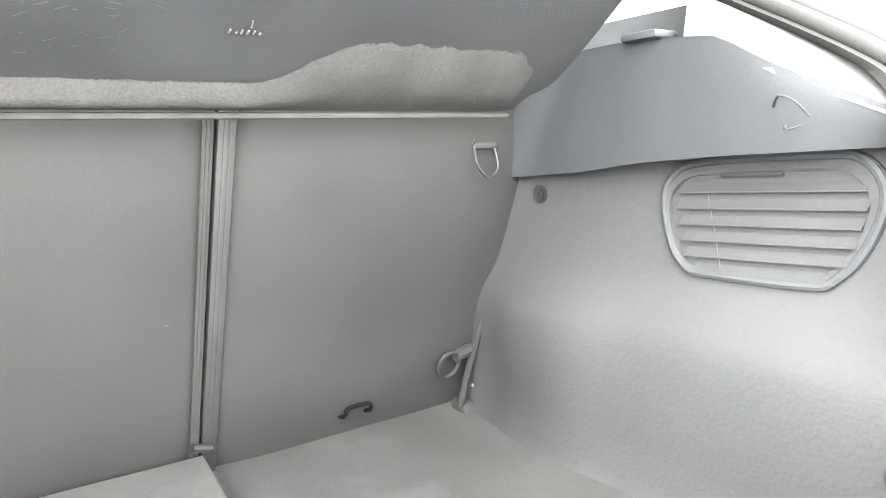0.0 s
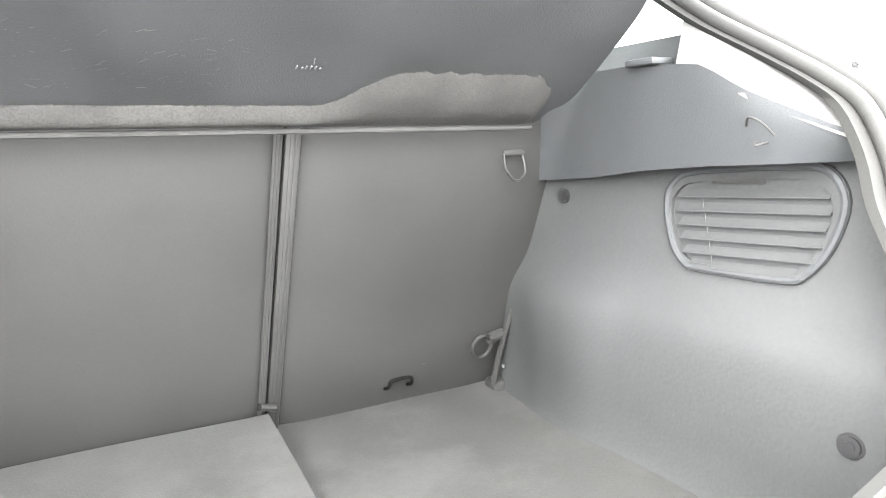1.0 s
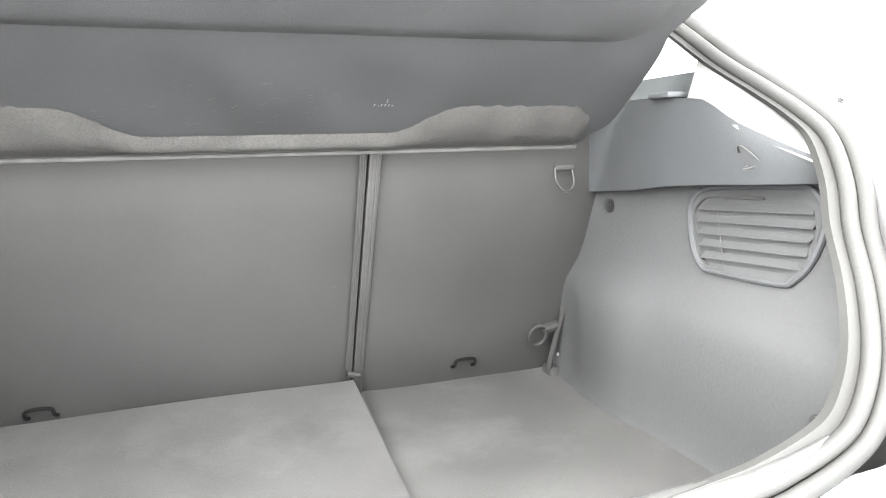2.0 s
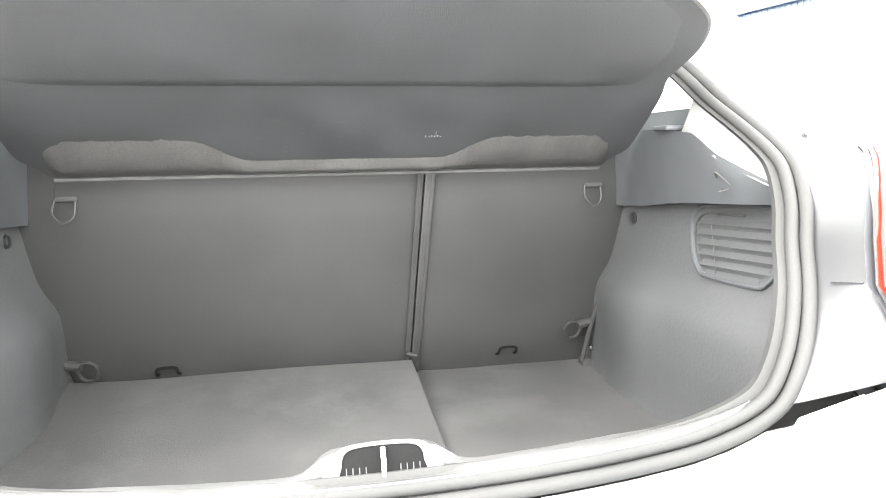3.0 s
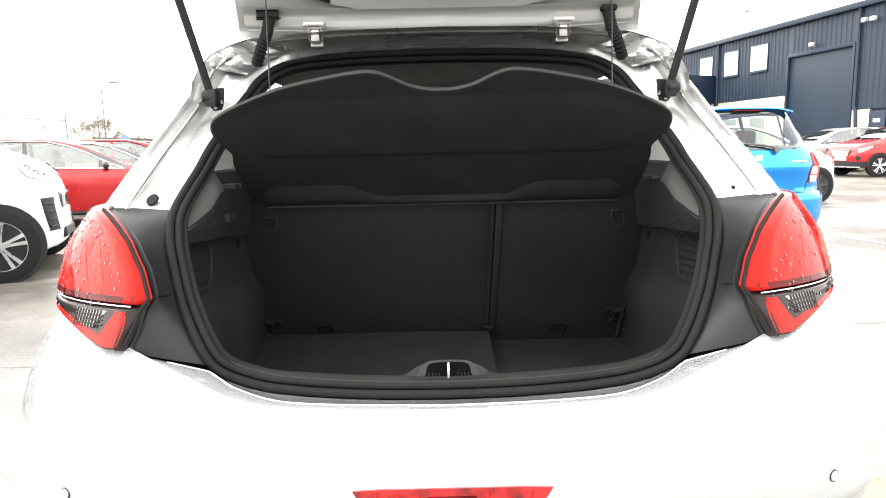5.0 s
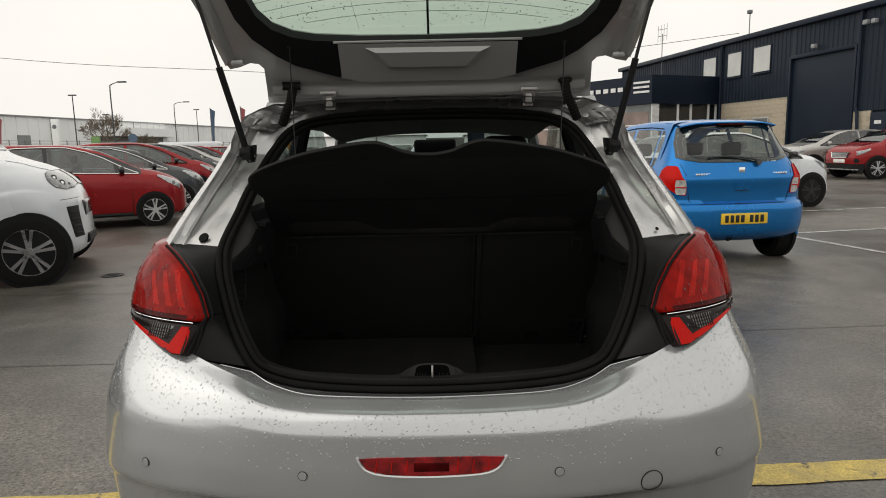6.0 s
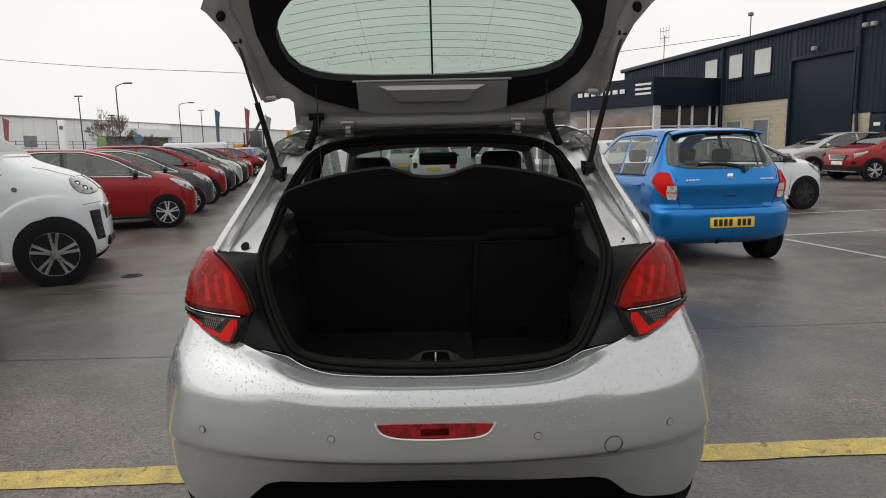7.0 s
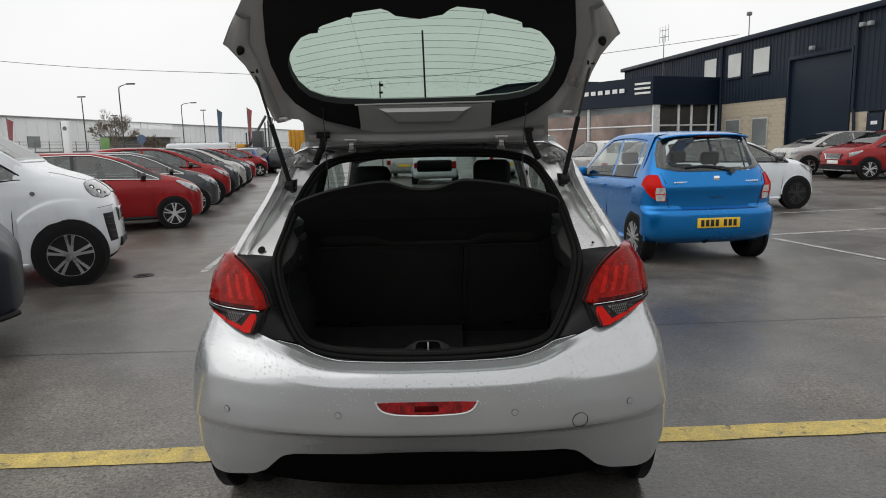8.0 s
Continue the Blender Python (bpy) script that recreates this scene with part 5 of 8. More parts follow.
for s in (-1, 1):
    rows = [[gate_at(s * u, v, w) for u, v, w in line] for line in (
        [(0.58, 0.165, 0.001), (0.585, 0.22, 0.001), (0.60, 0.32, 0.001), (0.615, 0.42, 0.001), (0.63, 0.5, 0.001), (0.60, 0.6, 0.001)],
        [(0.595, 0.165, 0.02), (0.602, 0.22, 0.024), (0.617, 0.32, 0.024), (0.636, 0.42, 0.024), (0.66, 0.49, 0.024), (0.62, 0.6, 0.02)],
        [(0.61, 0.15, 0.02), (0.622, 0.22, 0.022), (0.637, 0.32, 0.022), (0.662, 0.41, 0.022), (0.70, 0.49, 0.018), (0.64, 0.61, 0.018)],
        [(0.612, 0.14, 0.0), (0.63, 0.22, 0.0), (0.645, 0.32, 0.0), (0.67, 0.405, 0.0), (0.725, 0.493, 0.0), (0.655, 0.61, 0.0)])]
    part("gate_flange", grid(rows), "shaded_gate_silver", gate, "", 70)
    part("bump_stop", join(disc(gate_at(s * 0.661, 0.484, 0.03), GATE_N, 0.014, 0.02, 20, 0.003), disc(gate_at(s * 0.661, 0.484, 0.045), GATE_N, 0.009, 0.02, 16, 0.004)), "rubber", gate, "black rubber bump stop")
    part("wing_pad", box(-0.02, 0.02, -0.01, 0.01, -0.008, 0.008, 0.005), "shaded_gate_silver", gate).matrix_world = Matrix.Translation(gate_at(s * 0.575, 0.155, 0.01))
    # hinge
    part("hinge", join(box(s * 0.313 - 0.026, s * 0.313 + 0.026, 0.66, 0.684, 1.462, 1.472, 0.003), box(s * 0.313 - 0.011, s * 0.313 + 0.011, 0.672, 0.70, 1.425, 1.466, 0.004), box(s * 0.313 - 0.016, s * 0.313 + 0.016, 0.69, 0.74, 1.415, 1.43, 0.004)), "steel", gate, "bare metal hinge")
    loop = [(s * 0.313 + dx, 0.668 + dy, z) for dx, dy, z in ((-0.015, 0.0, 1.458), (0.015, 0.0, 1.458), (0.017, 0.012, 1.436), (0.011, 0.02, 1.424), (-0.011, 0.02, 1.424), (-0.017, 0.012, 1.436))]
    part("hinge_loop", tube(loop, 0.0036, 6, True), "steel", gate, "bare metal hinge loop")
    for d in (-0.02, 0.02):
        part("hinge_bolt", disc((s * 0.313 + d, 0.666, 1.462), (0, -0.77, -0.64), 0.006, 0.012, 6), "steel", gate)
    for d in (0.045, 0.058):
        part("rivet", disc(gate_at(s * 0.313 + s * -d, 0.016, 0.012), GATE_N, 0.003, 0.004, 8), "steel", gate)
    # wiring boot
    path = spline([gate_at(s * 0.425, 0.062, 0.012), gate_at(s * 0.43, 0.04, 0.05), Vector((s * 0.445, 0.66, 1.415)), Vector((s * 0.468, 0.69, 1.375))], 10)
    part("wiring_boot", tube(path, [0.0155 if i % 2 else 0.013 for i in range(len(path))], 10), "rubber", gate, "corrugated black wiring sleeve", 20)
    part("boot_socket", box(s * 0.405, s * 0.447, 0.66, 0.69, 1.484, 1.50, 0.007), "rubber", gate)
    # strut
    a, b = Vector((s * 0.562, 0.605, 1.292)), gate_at(s * 0.637, 0.385, 0.012)
    strut = part("gas_strut", tube([a, a + (b - a) * 0.55], 0.0098, 10), "black", car, "black gas strut")
    part("strut_rod", tube([a + (b - a) * 0.53, b], 0.005, 8), "black_gloss", strut)
    part("strut_socket", disc(b, Vector((s, 0, 0)), 0.012, 0.03, 12, 0.003), "black", strut)
    part("strut_foot", join(box(a.x - 0.015, a.x + 0.015, a.y - 0.014, a.y + 0.016, a.z - 0.026, a.z + 0.016, 0.005), disc(a + Vector((s * 0.004, 0, -0.004)), (1, 0.2, 0), 0.016, 0.034, 16, 0.003)), "black", strut)
    plate = [(-0.017, 0.020), (0.018, 0.017), (0.016, -0.028), (0.009, -0.036), (-0.008, -0.033), (-0.013, -0.018)]
    part("strut_bracket", ring_plate([(s * u, v) for u, v in plate], None, lambda u, v, w: a + Vector((u - s * 0.008, 0.014 + w + 0.5 * abs(u) * 0.2, v)), 0.012), "black", strut, "black bolted bracket")
    for u, v in ((0.002, -0.028), (-0.012, -0.014)):
        part("bracket_bolt", disc(a + Vector((s * (u - 0.008), 0.012, v)), (0, -1, 0), 0.005, 0.010, 6), "black_gloss", strut)
    # shelf string
    part("shelf_string", tube([shelf_at(s * 0.36, 0.448, 0.0), gate_at(s * 0.405, 0.21, 0.02)], 0.0015, 6), "black", shelf, "black lifting string")
    part("string_knob", disc(gate_at(s * 0.405, 0.205, 0.02), GATE_N, 0.008, 0.014, 12, 0.003), "black", gate)
for s, x, z, tall in ((-1, -0.39, 1.25, 0.07), (1, 0.355, 1.265, 0.078)):
    seat = part("front_seat", box(x - 0.115, x + 0.115, 1.93, 2.03, z - 0.09, z + tall, 0.048, 4), "seat", car, "dark cloth headrest")
    part("backrest", box(x - 0.22, x + 0.22, 1.92, 2.06, 0.4, z - 0.13, 0.06, 3), "seat", seat)
    for d in (-0.05, 0.05):
        part("headrest_post", tube([(x + d, 1.98, z - 0.15), (x + d, 1.98, z - 0.07)], 0.007, 8), "dull_steel", seat)
mirror = part("rear_view_mirror", box(-0.132, 0.112, 2.43, 2.47, 1.258, 1.338, 0.018, 3), "seat", car, "black rear view mirror")
part("mirror_stalk", tube([(-0.01, 2.47, 1.31), (-0.01, 2.52, 1.305)], 0.012, 8), "seat", mirror)

# rain drops on the bumper, lamps and glass
rng = random.Random(11)
verts, faces = [], []


def add_drop(p, n, r):
    n = n.normalized()
    s = n.cross(Vector((0.3, 0.1, 1))).normalized()
    t = n.cross(s)
    k = len(verts)
    for ring, h in ((1.0, 0.0), (0.72, 0.28)):
        verts.extend([p + (s * math.cos(a) + t * math.sin(a) * 1.25) * r * ring + n * r * h for a in [math.pi / 3 * i for i in range(6)]])
    verts.append(p + n * r * 0.40)
    for i in range(6):
        j = (i + 1) % 6
        faces.append((k + i, k + j, k + 6 + j, k + 6 + i))
        faces.append((k + 6 + i, k + 6 + j, k + 12))


for i in range(2300):
    a = rng.uniform(-88, 88)
    z = top_z(skin_angle(a, 0.74).x) - 0.004 - abs(rng.gauss(0, 0.075))
    if z < 0.56:
        continue
    p = bumper_at(a, z)
    n = (bumper_at(a + 0.5, z) - p).cross(bumper_at(a, z + 0.003) - p).normalized()
    n = n if n.y < 0 else -n
    add_drop(p + n * 0.003, n, rng.choice((0.0008, 0.0010, 0.0012, 0.0014, 0.0017, 0.0020, 0.0024)))
for i in range(350):
    s = rng.choice((-1, 1))
    z = rng.uniform(1.04, 1.40)
    a0 = angle_of(0.94 * half_width(z), z)
    a = a0 + (90 - a0) * rng.uniform(0.0, 1.0)
    add_drop(skin_angle(s * a, z, 0.001), Vector((s * math.sin(radians(a)), -math.cos(radians(a)), 0.6)), rng.uniform(0.0008, 0.002))


def film(name, material, own):
    """All drops gathered so far, as one film on a part."""
    me = bpy.data.meshes.new(name)
    me.from_pydata([tuple(v) for v in verts], [], faces)
    me.materials.append(M[material])
    ob = new(name, me)
    ob.parent = own
    tagged(ob, kind="stuff")
    smooth(ob, 180)
    verts.clear()
    faces.clear()


film("rain_film", "bead", car)
for i in range(700):
    s = rng.choice((-1, 1))
    z = rng.uniform(0.80, 1.035)
    a0 = angle_of(lamp_inner(z), z)
    a = rng.uniform(a0 + 3, 89)
    if a > lamp_outer(z) - 2:
        continue
    add_drop(skin_angle(s * a, z, 0.0255 if z > 0.87 else 0.022), Vector((s * math.sin(radians(a)), -math.cos(radians(a)), 0.3)), rng.choice((0.001, 0.0014, 0.002, 0.0027)))
film("lamp_rain", "drop", car)
for i in range(220):
    v = 0.24 + abs(rng.gauss(0, 0.07))
    u = rng.uniform(-0.46, 0.46)
    if v < 0.62:
        add_drop(gate_at(u, v, -0.029), -GATE_N, rng.uniform(0.0007, 0.0019))
# drops on the glass coloured black for their refracted darkness
film("wet_film", "trim", gate)

# ---- the car park ----
EAST, NORTH = Vector((0.982, 0.19, 0)), Vector((-0.19, 0.982, 0))
GRID_TURN = math.degrees(math.atan2(0.19, 0.982))


def lot(e, n, z=0.0):
    """A point by metres along the car park's own two directions, from the world's origin."""
    return EAST * e + NORTH * n + Vector((0, 0, z))


def lot_of(x, y):
    return EAST.x * x + EAST.y * y, NORTH.x * x + NORTH.y * y


rows = [[(x, y, 0.0) for x in (-600, -120, -40, -12, 0, 12, 40, 120, 600)] for y in (-300, -60, -12, 0, 12, 40, 120, 300, 900)]
tagged(part("ground", grid(rows), "asphalt", None), "wet dark asphalt car park", "ground", kind="structure")


def strip(name, a, b, w, material, label, cat="road marking", z=0.004):
    a, b = Vector((*a, 0)), Vector((*b, 0))
    d = (b - a).normalized()
    n = Vector((-d.y, d.x, 0)) * w / 2
    rng = random.Random(int(abs(a.x * 100) + abs(b.y * 10)))
    k = max(4, int((b - a).length / 0.12))
    line = []
    for side in (-1, 1):
        line.append([a + (b - a) * i / k + n * side * (1 + rng.uniform(-0.09, 0.09)) + Vector((0, 0, z)) for i in range(k + 1)])
    bm = grid(line)
    return tagged(part(name, bm, material, None), label, cat, kind="structure")


strip("yellow_line", (-9.0, 0.49), (-1.13, 0.84), 0.152, "asphalt_line_yellow", "worn yellow line painted on asphalt")
strip("yellow_line", (-1.13, 0.84), (12.0, 1.53), 0.152, "asphalt_line_yellow", "worn yellow line painted on asphalt")
for k in range(5):
    o = lot_of(4.6, 7.55)
    a, b = lot(o[0], o[1] + 2.45 * (k - 1)), lot(o[0] + 4.6, o[1] + 2.45 * (k - 1))
    if k == 0:
        a, b = Vector((4.71, 7.27, 0)), Vector((6.9, -2.2, 0))
    strip("bay_line", (a.x, a.y), (b.x, b.y), 0.09, "asphalt_line_white", "worn white parking bay line")
strip("bay_line", (-3.3, 8.6), (-2.9, 5.6), 0.08, "asphalt_line_white", "faint white parking bay line")
# mended strip and joints of the surface
M["patch"] = mat("dark_tar_joint", (0.045, 0.044, 0.042), 0.4, var=0.3, scale=5)
for a, b, w in (((-7.0, 2.35), (-1.0, 2.5), 0.008), ((-6.0, 4.55), (-1.2, 4.5), 0.008), ((1.4, 2.9), (9.0, 3.3), 0.008), ((8.0, 9.9), (9.6, 10.0), 0.09)):
    strip("surface_joint", a, b, w, "patch", "tarred joint in the asphalt", "joint", 0.003)
drain = thing("drain_cover", "small cast iron drain cover set in asphalt", "drain cover", at=Matrix.Translation((-3.55, 5.45, 0)))
part("cover", disc((0, 0, 0.004), (0, 0, 1), 0.115, 0.01, 24, 0.002), "iron", drain)
for i in range(5):
    part("slot", box(-0.065, 0.065, -0.066 + 0.03 * i, -0.054 + 0.03 * i, 0.008, 0.0125, 0.001), "ink", drain)


M["cabin_seat"] = mat("grey_car_seat_cloth", (0.05, 0.05, 0.052), 0.85, bump=0.4, grain=300)


# ---- cars ----
def pod(c, rx, ry, rz, power=3.0):
    """A rounded block round the point c."""
    def bent(a):
        return math.copysign(abs(a) ** (2 / power), a)
    rows = []
    for i in range(11):
        p = -math.pi / 2 + math.pi * i / 10
        rows.append([(c[0] + rx * bent(math.cos(p)) * bent(math.cos(q)), c[1] + ry * bent(math.cos(p)) * bent(math.sin(q)), c[2] + rz * bent(math.sin(p))) for q in [2 * math.pi * k / 20 for k in range(20)]])
    bm = grid(rows, True)
    bmesh.ops.remove_doubles(bm, verts=bm.verts, dist=1e-5)
    return bm


def wheel(parent, x, y, r, side, rim="alloy", spokes=5, wide=0.2):
    """A wheel in a car's own axes: x ahead, y to its left."""
    t = r * 0.155
    rows = []
    for i in range(37):
        a = 2 * math.pi * i / 36
        o = Vector((math.cos(a), 0, math.sin(a)))
        rows.append([Vector((x, y, r)) + o * (r - t + t * cz) + Vector((0, cy * wide / 2, 0)) for cz, cy in ((-1.05, -1), (0.2, -1.02), (0.8, -0.95), (1, -0.7), (1, 0.7), (0.8, 0.95), (0.2, 1.02), (-1.05, 1))])
    w = part("wheel", grid(rows, True), "tyre", parent, "", 40)
    inner = r - 2 * t
    face = side * (y * side + wide / 2 - 0.03)
    # black disc in place of the shaded hollow behind the spokes
    part("spoke_shade_disc", disc((x, face - side * 0.03, r), (0, 1, 0), inner * 0.98, 0.02, 28), "void", w)
    bits = [tube([(x + inner * math.cos(a), face + side * 0.012, r + inner * math.sin(a)) for a in [2 * math.pi * i / 32 for i in range(32)]], 0.015, 6, True)]
    for k in range(spokes):
        a = 2 * math.pi * k / spokes + 0.3
        for d in (-0.17, 0.17):
            ra, ta = Vector((math.cos(a + d), 0, math.sin(a + d))), Vector((-math.sin(a + d), 0, math.cos(a + d)))
            c0 = Vector((x, face, r))
            line = []
            for f, h in ((0.12, 0.050), (0.45, 0.038), (1.0, 0.050)):
                p = c0 + ra * inner * f
                line.append([p - ta * h * 0.42 * r / 0.3, p - ta * h * 0.3 * r / 0.3 + Vector((0, side * 0.028, 0)), p + ta * h * 0.3 * r / 0.3 + Vector((0, side * 0.028, 0)), p + ta * h * 0.42 * r / 0.3])
            bits.append(grid(line))
    bits.append(disc((x, face + side * 0.015, r), (0, 1, 0), 0.05, 0.035, 18, 0.005))
    part("rim", join(*bits), rim, w, "", 40)
    return w


def vehicle(name, label, at, colour, profile, wheels, wheel_r, windows, screen, back, group="", rim="alloy", front_detail=True, rear_detail=True, lower="black", clad=0.0, plate="plate_white", glass_mat="cabin_glass", spokes=5, open_rear=False, arch=1.08, track=None):
    """A car by its side profile. profile: rows of (x, bottom, shoulder, top, half width at the shoulder, half width at the top).
    windows: for each pane of the side, the rows (x, low, high) of its outline, as parts of the way from shoulder to roof."""
    v = thing(name, label, "van" if "van" in name else "car", group, at=at)
    xs = [p[0] for p in profile]
    cols = [[p[k] for p in profile] for k in range(6)]

    def val(x, k):
        return curve(x, xs, cols[k])

    def flank(x, f):
        """Half width and height on the greenhouse's side: f from the shoulder to the roof."""
        s, t, ws, wt = val(x, 2), val(x, 3), val(x, 4), val(x, 5)
        return ws * 0.955 + (wt - ws * 0.955) * (0.82 * f + 0.18 * f * f), s + (t - s) * 0.93 * f

    def section(x):
        b, s, t, ws, wt = (val(x, k) for k in range(1, 6))
        half = [(0, b), (ws * 0.80, b), (ws * 0.94, b + 0.04 * (s - b)), (ws * 0.975, b + 0.14 * (s - b)), (ws * 0.985, b + 0.35 * (s - b)), (ws, b + 0.58 * (s - b)), (ws * 0.996, b + 0.8 * (s - b)), (ws * 0.982, s - 0.035), (ws * 0.97, s - 0.012)]
        half += [flank(x, f) for f in (0.0, 0.16, 0.33, 0.5, 0.66, 0.82, 0.93, 1.0)]
        up = t - s
        half += [(wt * 0.93, s + up * 0.965), (wt * 0.78, s + up * 0.988), (wt * 0.4, t), (0, t + 0.004)]
        return half

    def side_point(x, f, s, off=0.0):
        y, z = flank(x, f)
        return Vector((x, s * (y + off), z + off * 0.4))

    def top_point(x, q, off=0.0):
        t, wt, sh = val(x, 3), val(x, 5), val(x, 2)
        slope = (val(x + 0.04, 3) - val(x - 0.04, 3)) / 0.08
        n = Vector((-slope, 0, 1)).normalized()
        k = abs(q)
        drop = lerp(k, [0, 0.4, 0.78, 0.93, 1.0], [0, 0.0, 0.012, 0.035, 0.07])
        return Vector((x, q * wt, t - (t - sh) * drop)) + n * off

    steps = sorted(set([round(xs[0] + (xs[-1] - xs[0]) * i / 60, 4) for i in range(61)] + [round(x, 4) for x in xs]))
    rows = []
    for x in steps:
        h = section(x)
        rows.append([Vector((x, y, z)) for y, z in h] + [Vector((x, -y, z)) for y, z in reversed(h[1:-1])])
    ends = [r[0] for w in windows for r in w]
    n0 = min(range(len(steps)), key=lambda i: abs(steps[i] - min(ends) + 0.04))
    n1 = min(range(len(steps)), key=lambda i: abs(steps[i] - max(ends) - 0.02))

    def is_pane(i, j):
        """Cells of the shell that are glass: the flanks' windows, the windscreen and the rear window."""
        x = 0.5 * (steps[i] + steps[i + 1])
        k = j if j < 20 else 39 - j
        if 9 <= k <= 14 and n0 <= i < n1:
            return True
        return 17 <= k <= 19 and any(min(p[0], p[1]) + 0.02 < x < max(p[0], p[1]) - 0.02 for p in (screen, back))

    bm = bmesh.new()
    vs = [[bm.verts.new(p) for p in r] for r in rows]
    for i in range(len(vs) - 1):
        for j in range(40):
            if not is_pane(i, j):
                bm.faces.new((vs[i][j], vs[i][(j + 1) % 40], vs[i + 1][(j + 1) % 40], vs[i + 1][j]))
    bm.faces.new(vs[-1])
    if not open_rear:
        bm.faces.new(vs[0])
    part("body", bm, colour, v, "", 45)
    for s in (-1, 1):
        bm = bmesh.new()
        outer = [(x, 0.0) for x in steps[n0:n1 + 1]] + [(steps[n1], f) for f in (0.33, 0.66)] + [(x, 0.93) for x in reversed(steps[n0:n1 + 1])] + [(steps[n0], f) for f in (0.66, 0.33)]
        loops = [outer] + [[(x, lo) for x, lo, hi in w] + [(x, hi) for x, lo, hi in reversed(w)] for w in windows]
        for loop in loops:
            ring = [bm.verts.new((x, f, 0)) for x, f in loop]
            for p, q in zip(ring, ring[1:] + ring[:1]):
                bm.edges.new((p, q))
        bmesh.ops.triangle_fill(bm, use_beauty=True, use_dissolve=False, edges=bm.edges)
        for p in bm.verts:
            p.co = side_point(p.co.x, p.co.y, s, 0.001)
        part("pillar_frame", bm, "black_gloss" if "hatchback" in label and "blue" not in label else colour, v, "", 20)
    # cabin: floor, seats with headrests, dashboard
    low = val(0.0, 2) - 0.12
    part("cabin_floor", box(min(ends), max(ends) + 0.1, -0.66, 0.66, low - 0.03, low, 0.0), "seat", v)
    roof = val(-0.3, 3)
    for x, ys in ((0.05, (-0.36, 0.36)), (-0.85, (-0.36, 0.36))):
        for y in ys:
            seat = part("car_seat", box(x - 0.09, x + 0.05, y - 0.24, y + 0.24, low, low + 0.26, 0.05, 3), "cabin_seat", v)
            part("headrest", box(x - 0.10, x, y - 0.12, y + 0.12, low + 0.28, min(low + 0.44, roof - 0.12), 0.04, 3), "cabin_seat", seat)
    part("dashboard", box(max(ends) - 0.35, max(ends) + 0.05, -0.62, 0.62, low, low + 0.13, 0.05, 3), "seat", v)
    for x in wheels:
        for s in (-1, 1):
            ws = track or val(x, 4)
            # black disc on the flank gives the dark of an uncut wheel opening
            part("arch_shade_disc", disc((x, s * (ws * 0.988), wheel_r + 0.015), (0, 1, 0), wheel_r * arch, 0.045, 40, 0.004), "black", v)
            lip = [(x + wheel_r * 1.10 * math.cos(a), s * (ws * 0.992 + 0.004), wheel_r + 0.015 + wheel_r * 1.10 * math.sin(a)) for a in span(-0.02 * math.pi, 1.02 * math.pi, 22)]
            if arch < 1.1:
                part("arch_lip", tube(lip, 0.02 if clad else 0.014, 6), lower if clad else colour, v)
            wheel(v, x, s * (ws - 0.08), wheel_r, s, rim, spokes)
    x0, x1 = min(ends), max(ends)
    for s in (-1, 1):
        for w in windows:
            rows = [[side_point(x, lo + (hi - lo) * f, s, 0.006) for f in (0, 0.33, 0.67, 1)] for x, lo, hi in w]
            part("side_window", grid(rows), glass_mat, v)
        tops = sorted([(r[0], r[2]) for w in windows for r in w])
        edge = [side_point(x, f + 0.04, s, 0.008) for x, f in tops]
        part("window_trim", tube(edge if colour != "blue" else edge[3:], 0.011 if colour != "blue" else 0.005, 5), "chrome" if "hatchback" in label and ("red" in label or "grey" in label) else "black", v)
        part("window_trim", tube([side_point(x, 0.03, s, 0.008) for x in span(x0, x1, 12)], 0.010, 5), "chrome" if "hatchback" in label and ("red" in label or "grey" in label) else "black", v)
        mid = 0.5 * (x0 + x1)
        for x in (x1 - 0.12, mid - 0.1):
            ws = val(x, 4)
            zb, zs = val(x, 1), val(x, 2)
            part("door_seam", tube([(x + 0.05 * (z - 0.6), s * (lerp(z, [zb, zb + 0.14 * (zs - zb), zb + 0.58 * (zs - zb), zs], [ws * 0.95, ws * 0.975, ws, ws * 0.968]) + 0.001), z) for z in span(zb + 0.08, zs - 0.02, 8)], 0.004, 5), "black", v)
        for x in (mid - 0.05, mid - 0.95):
            part("door_handle", box(x, x + 0.19, s * (val(x, 4) * 0.985), s * (val(x, 4) * 0.985 + 0.03), val(x, 2) - 0.115, val(x, 2) - 0.088, 0.01), colour, v)
        mx = x1 - 0.30
        my = val(mx, 4) * 0.94
        big = "van" in name
        mir = part("door_mirror", pod((mx + 0.035, s * (my + (0.12 if big else 0.10)), val(mx, 2) + (0.15 if big else 0.075)), 0.065 if big else 0.05, 0.105 if big else 0.085, 0.10 if big else 0.06), "black_gloss" if profile is HATCH or profile is SUV else colour, v)
        part("mirror_foot", box(mx + 0.02, mx + 0.07, s * (my - 0.03), s * (my + 0.06), val(mx, 2) + 0.005, val(mx, 2) + 0.03, 0.008), "black", mir)
        part("sill_strip", tube([(x, s * (val(x, 4) * 0.955), val(x, 1) + 0.045) for x in span(wheels[0] + wheel_r * 1.2, wheels[1] - wheel_r * 1.2, 8)], 0.035, 6), lower, v)
    for (xa, xb, wide), nm in ((screen, "windscreen"), (back, "rear_window")):
        rows = [[top_point(x, q * wide, 0.008) for q in span(-1, 1, 13)] for x in span(xa, xb, 10)]
        part(nm, grid(rows), glass_mat, v)
    xf, xr = xs[-1], xs[0]
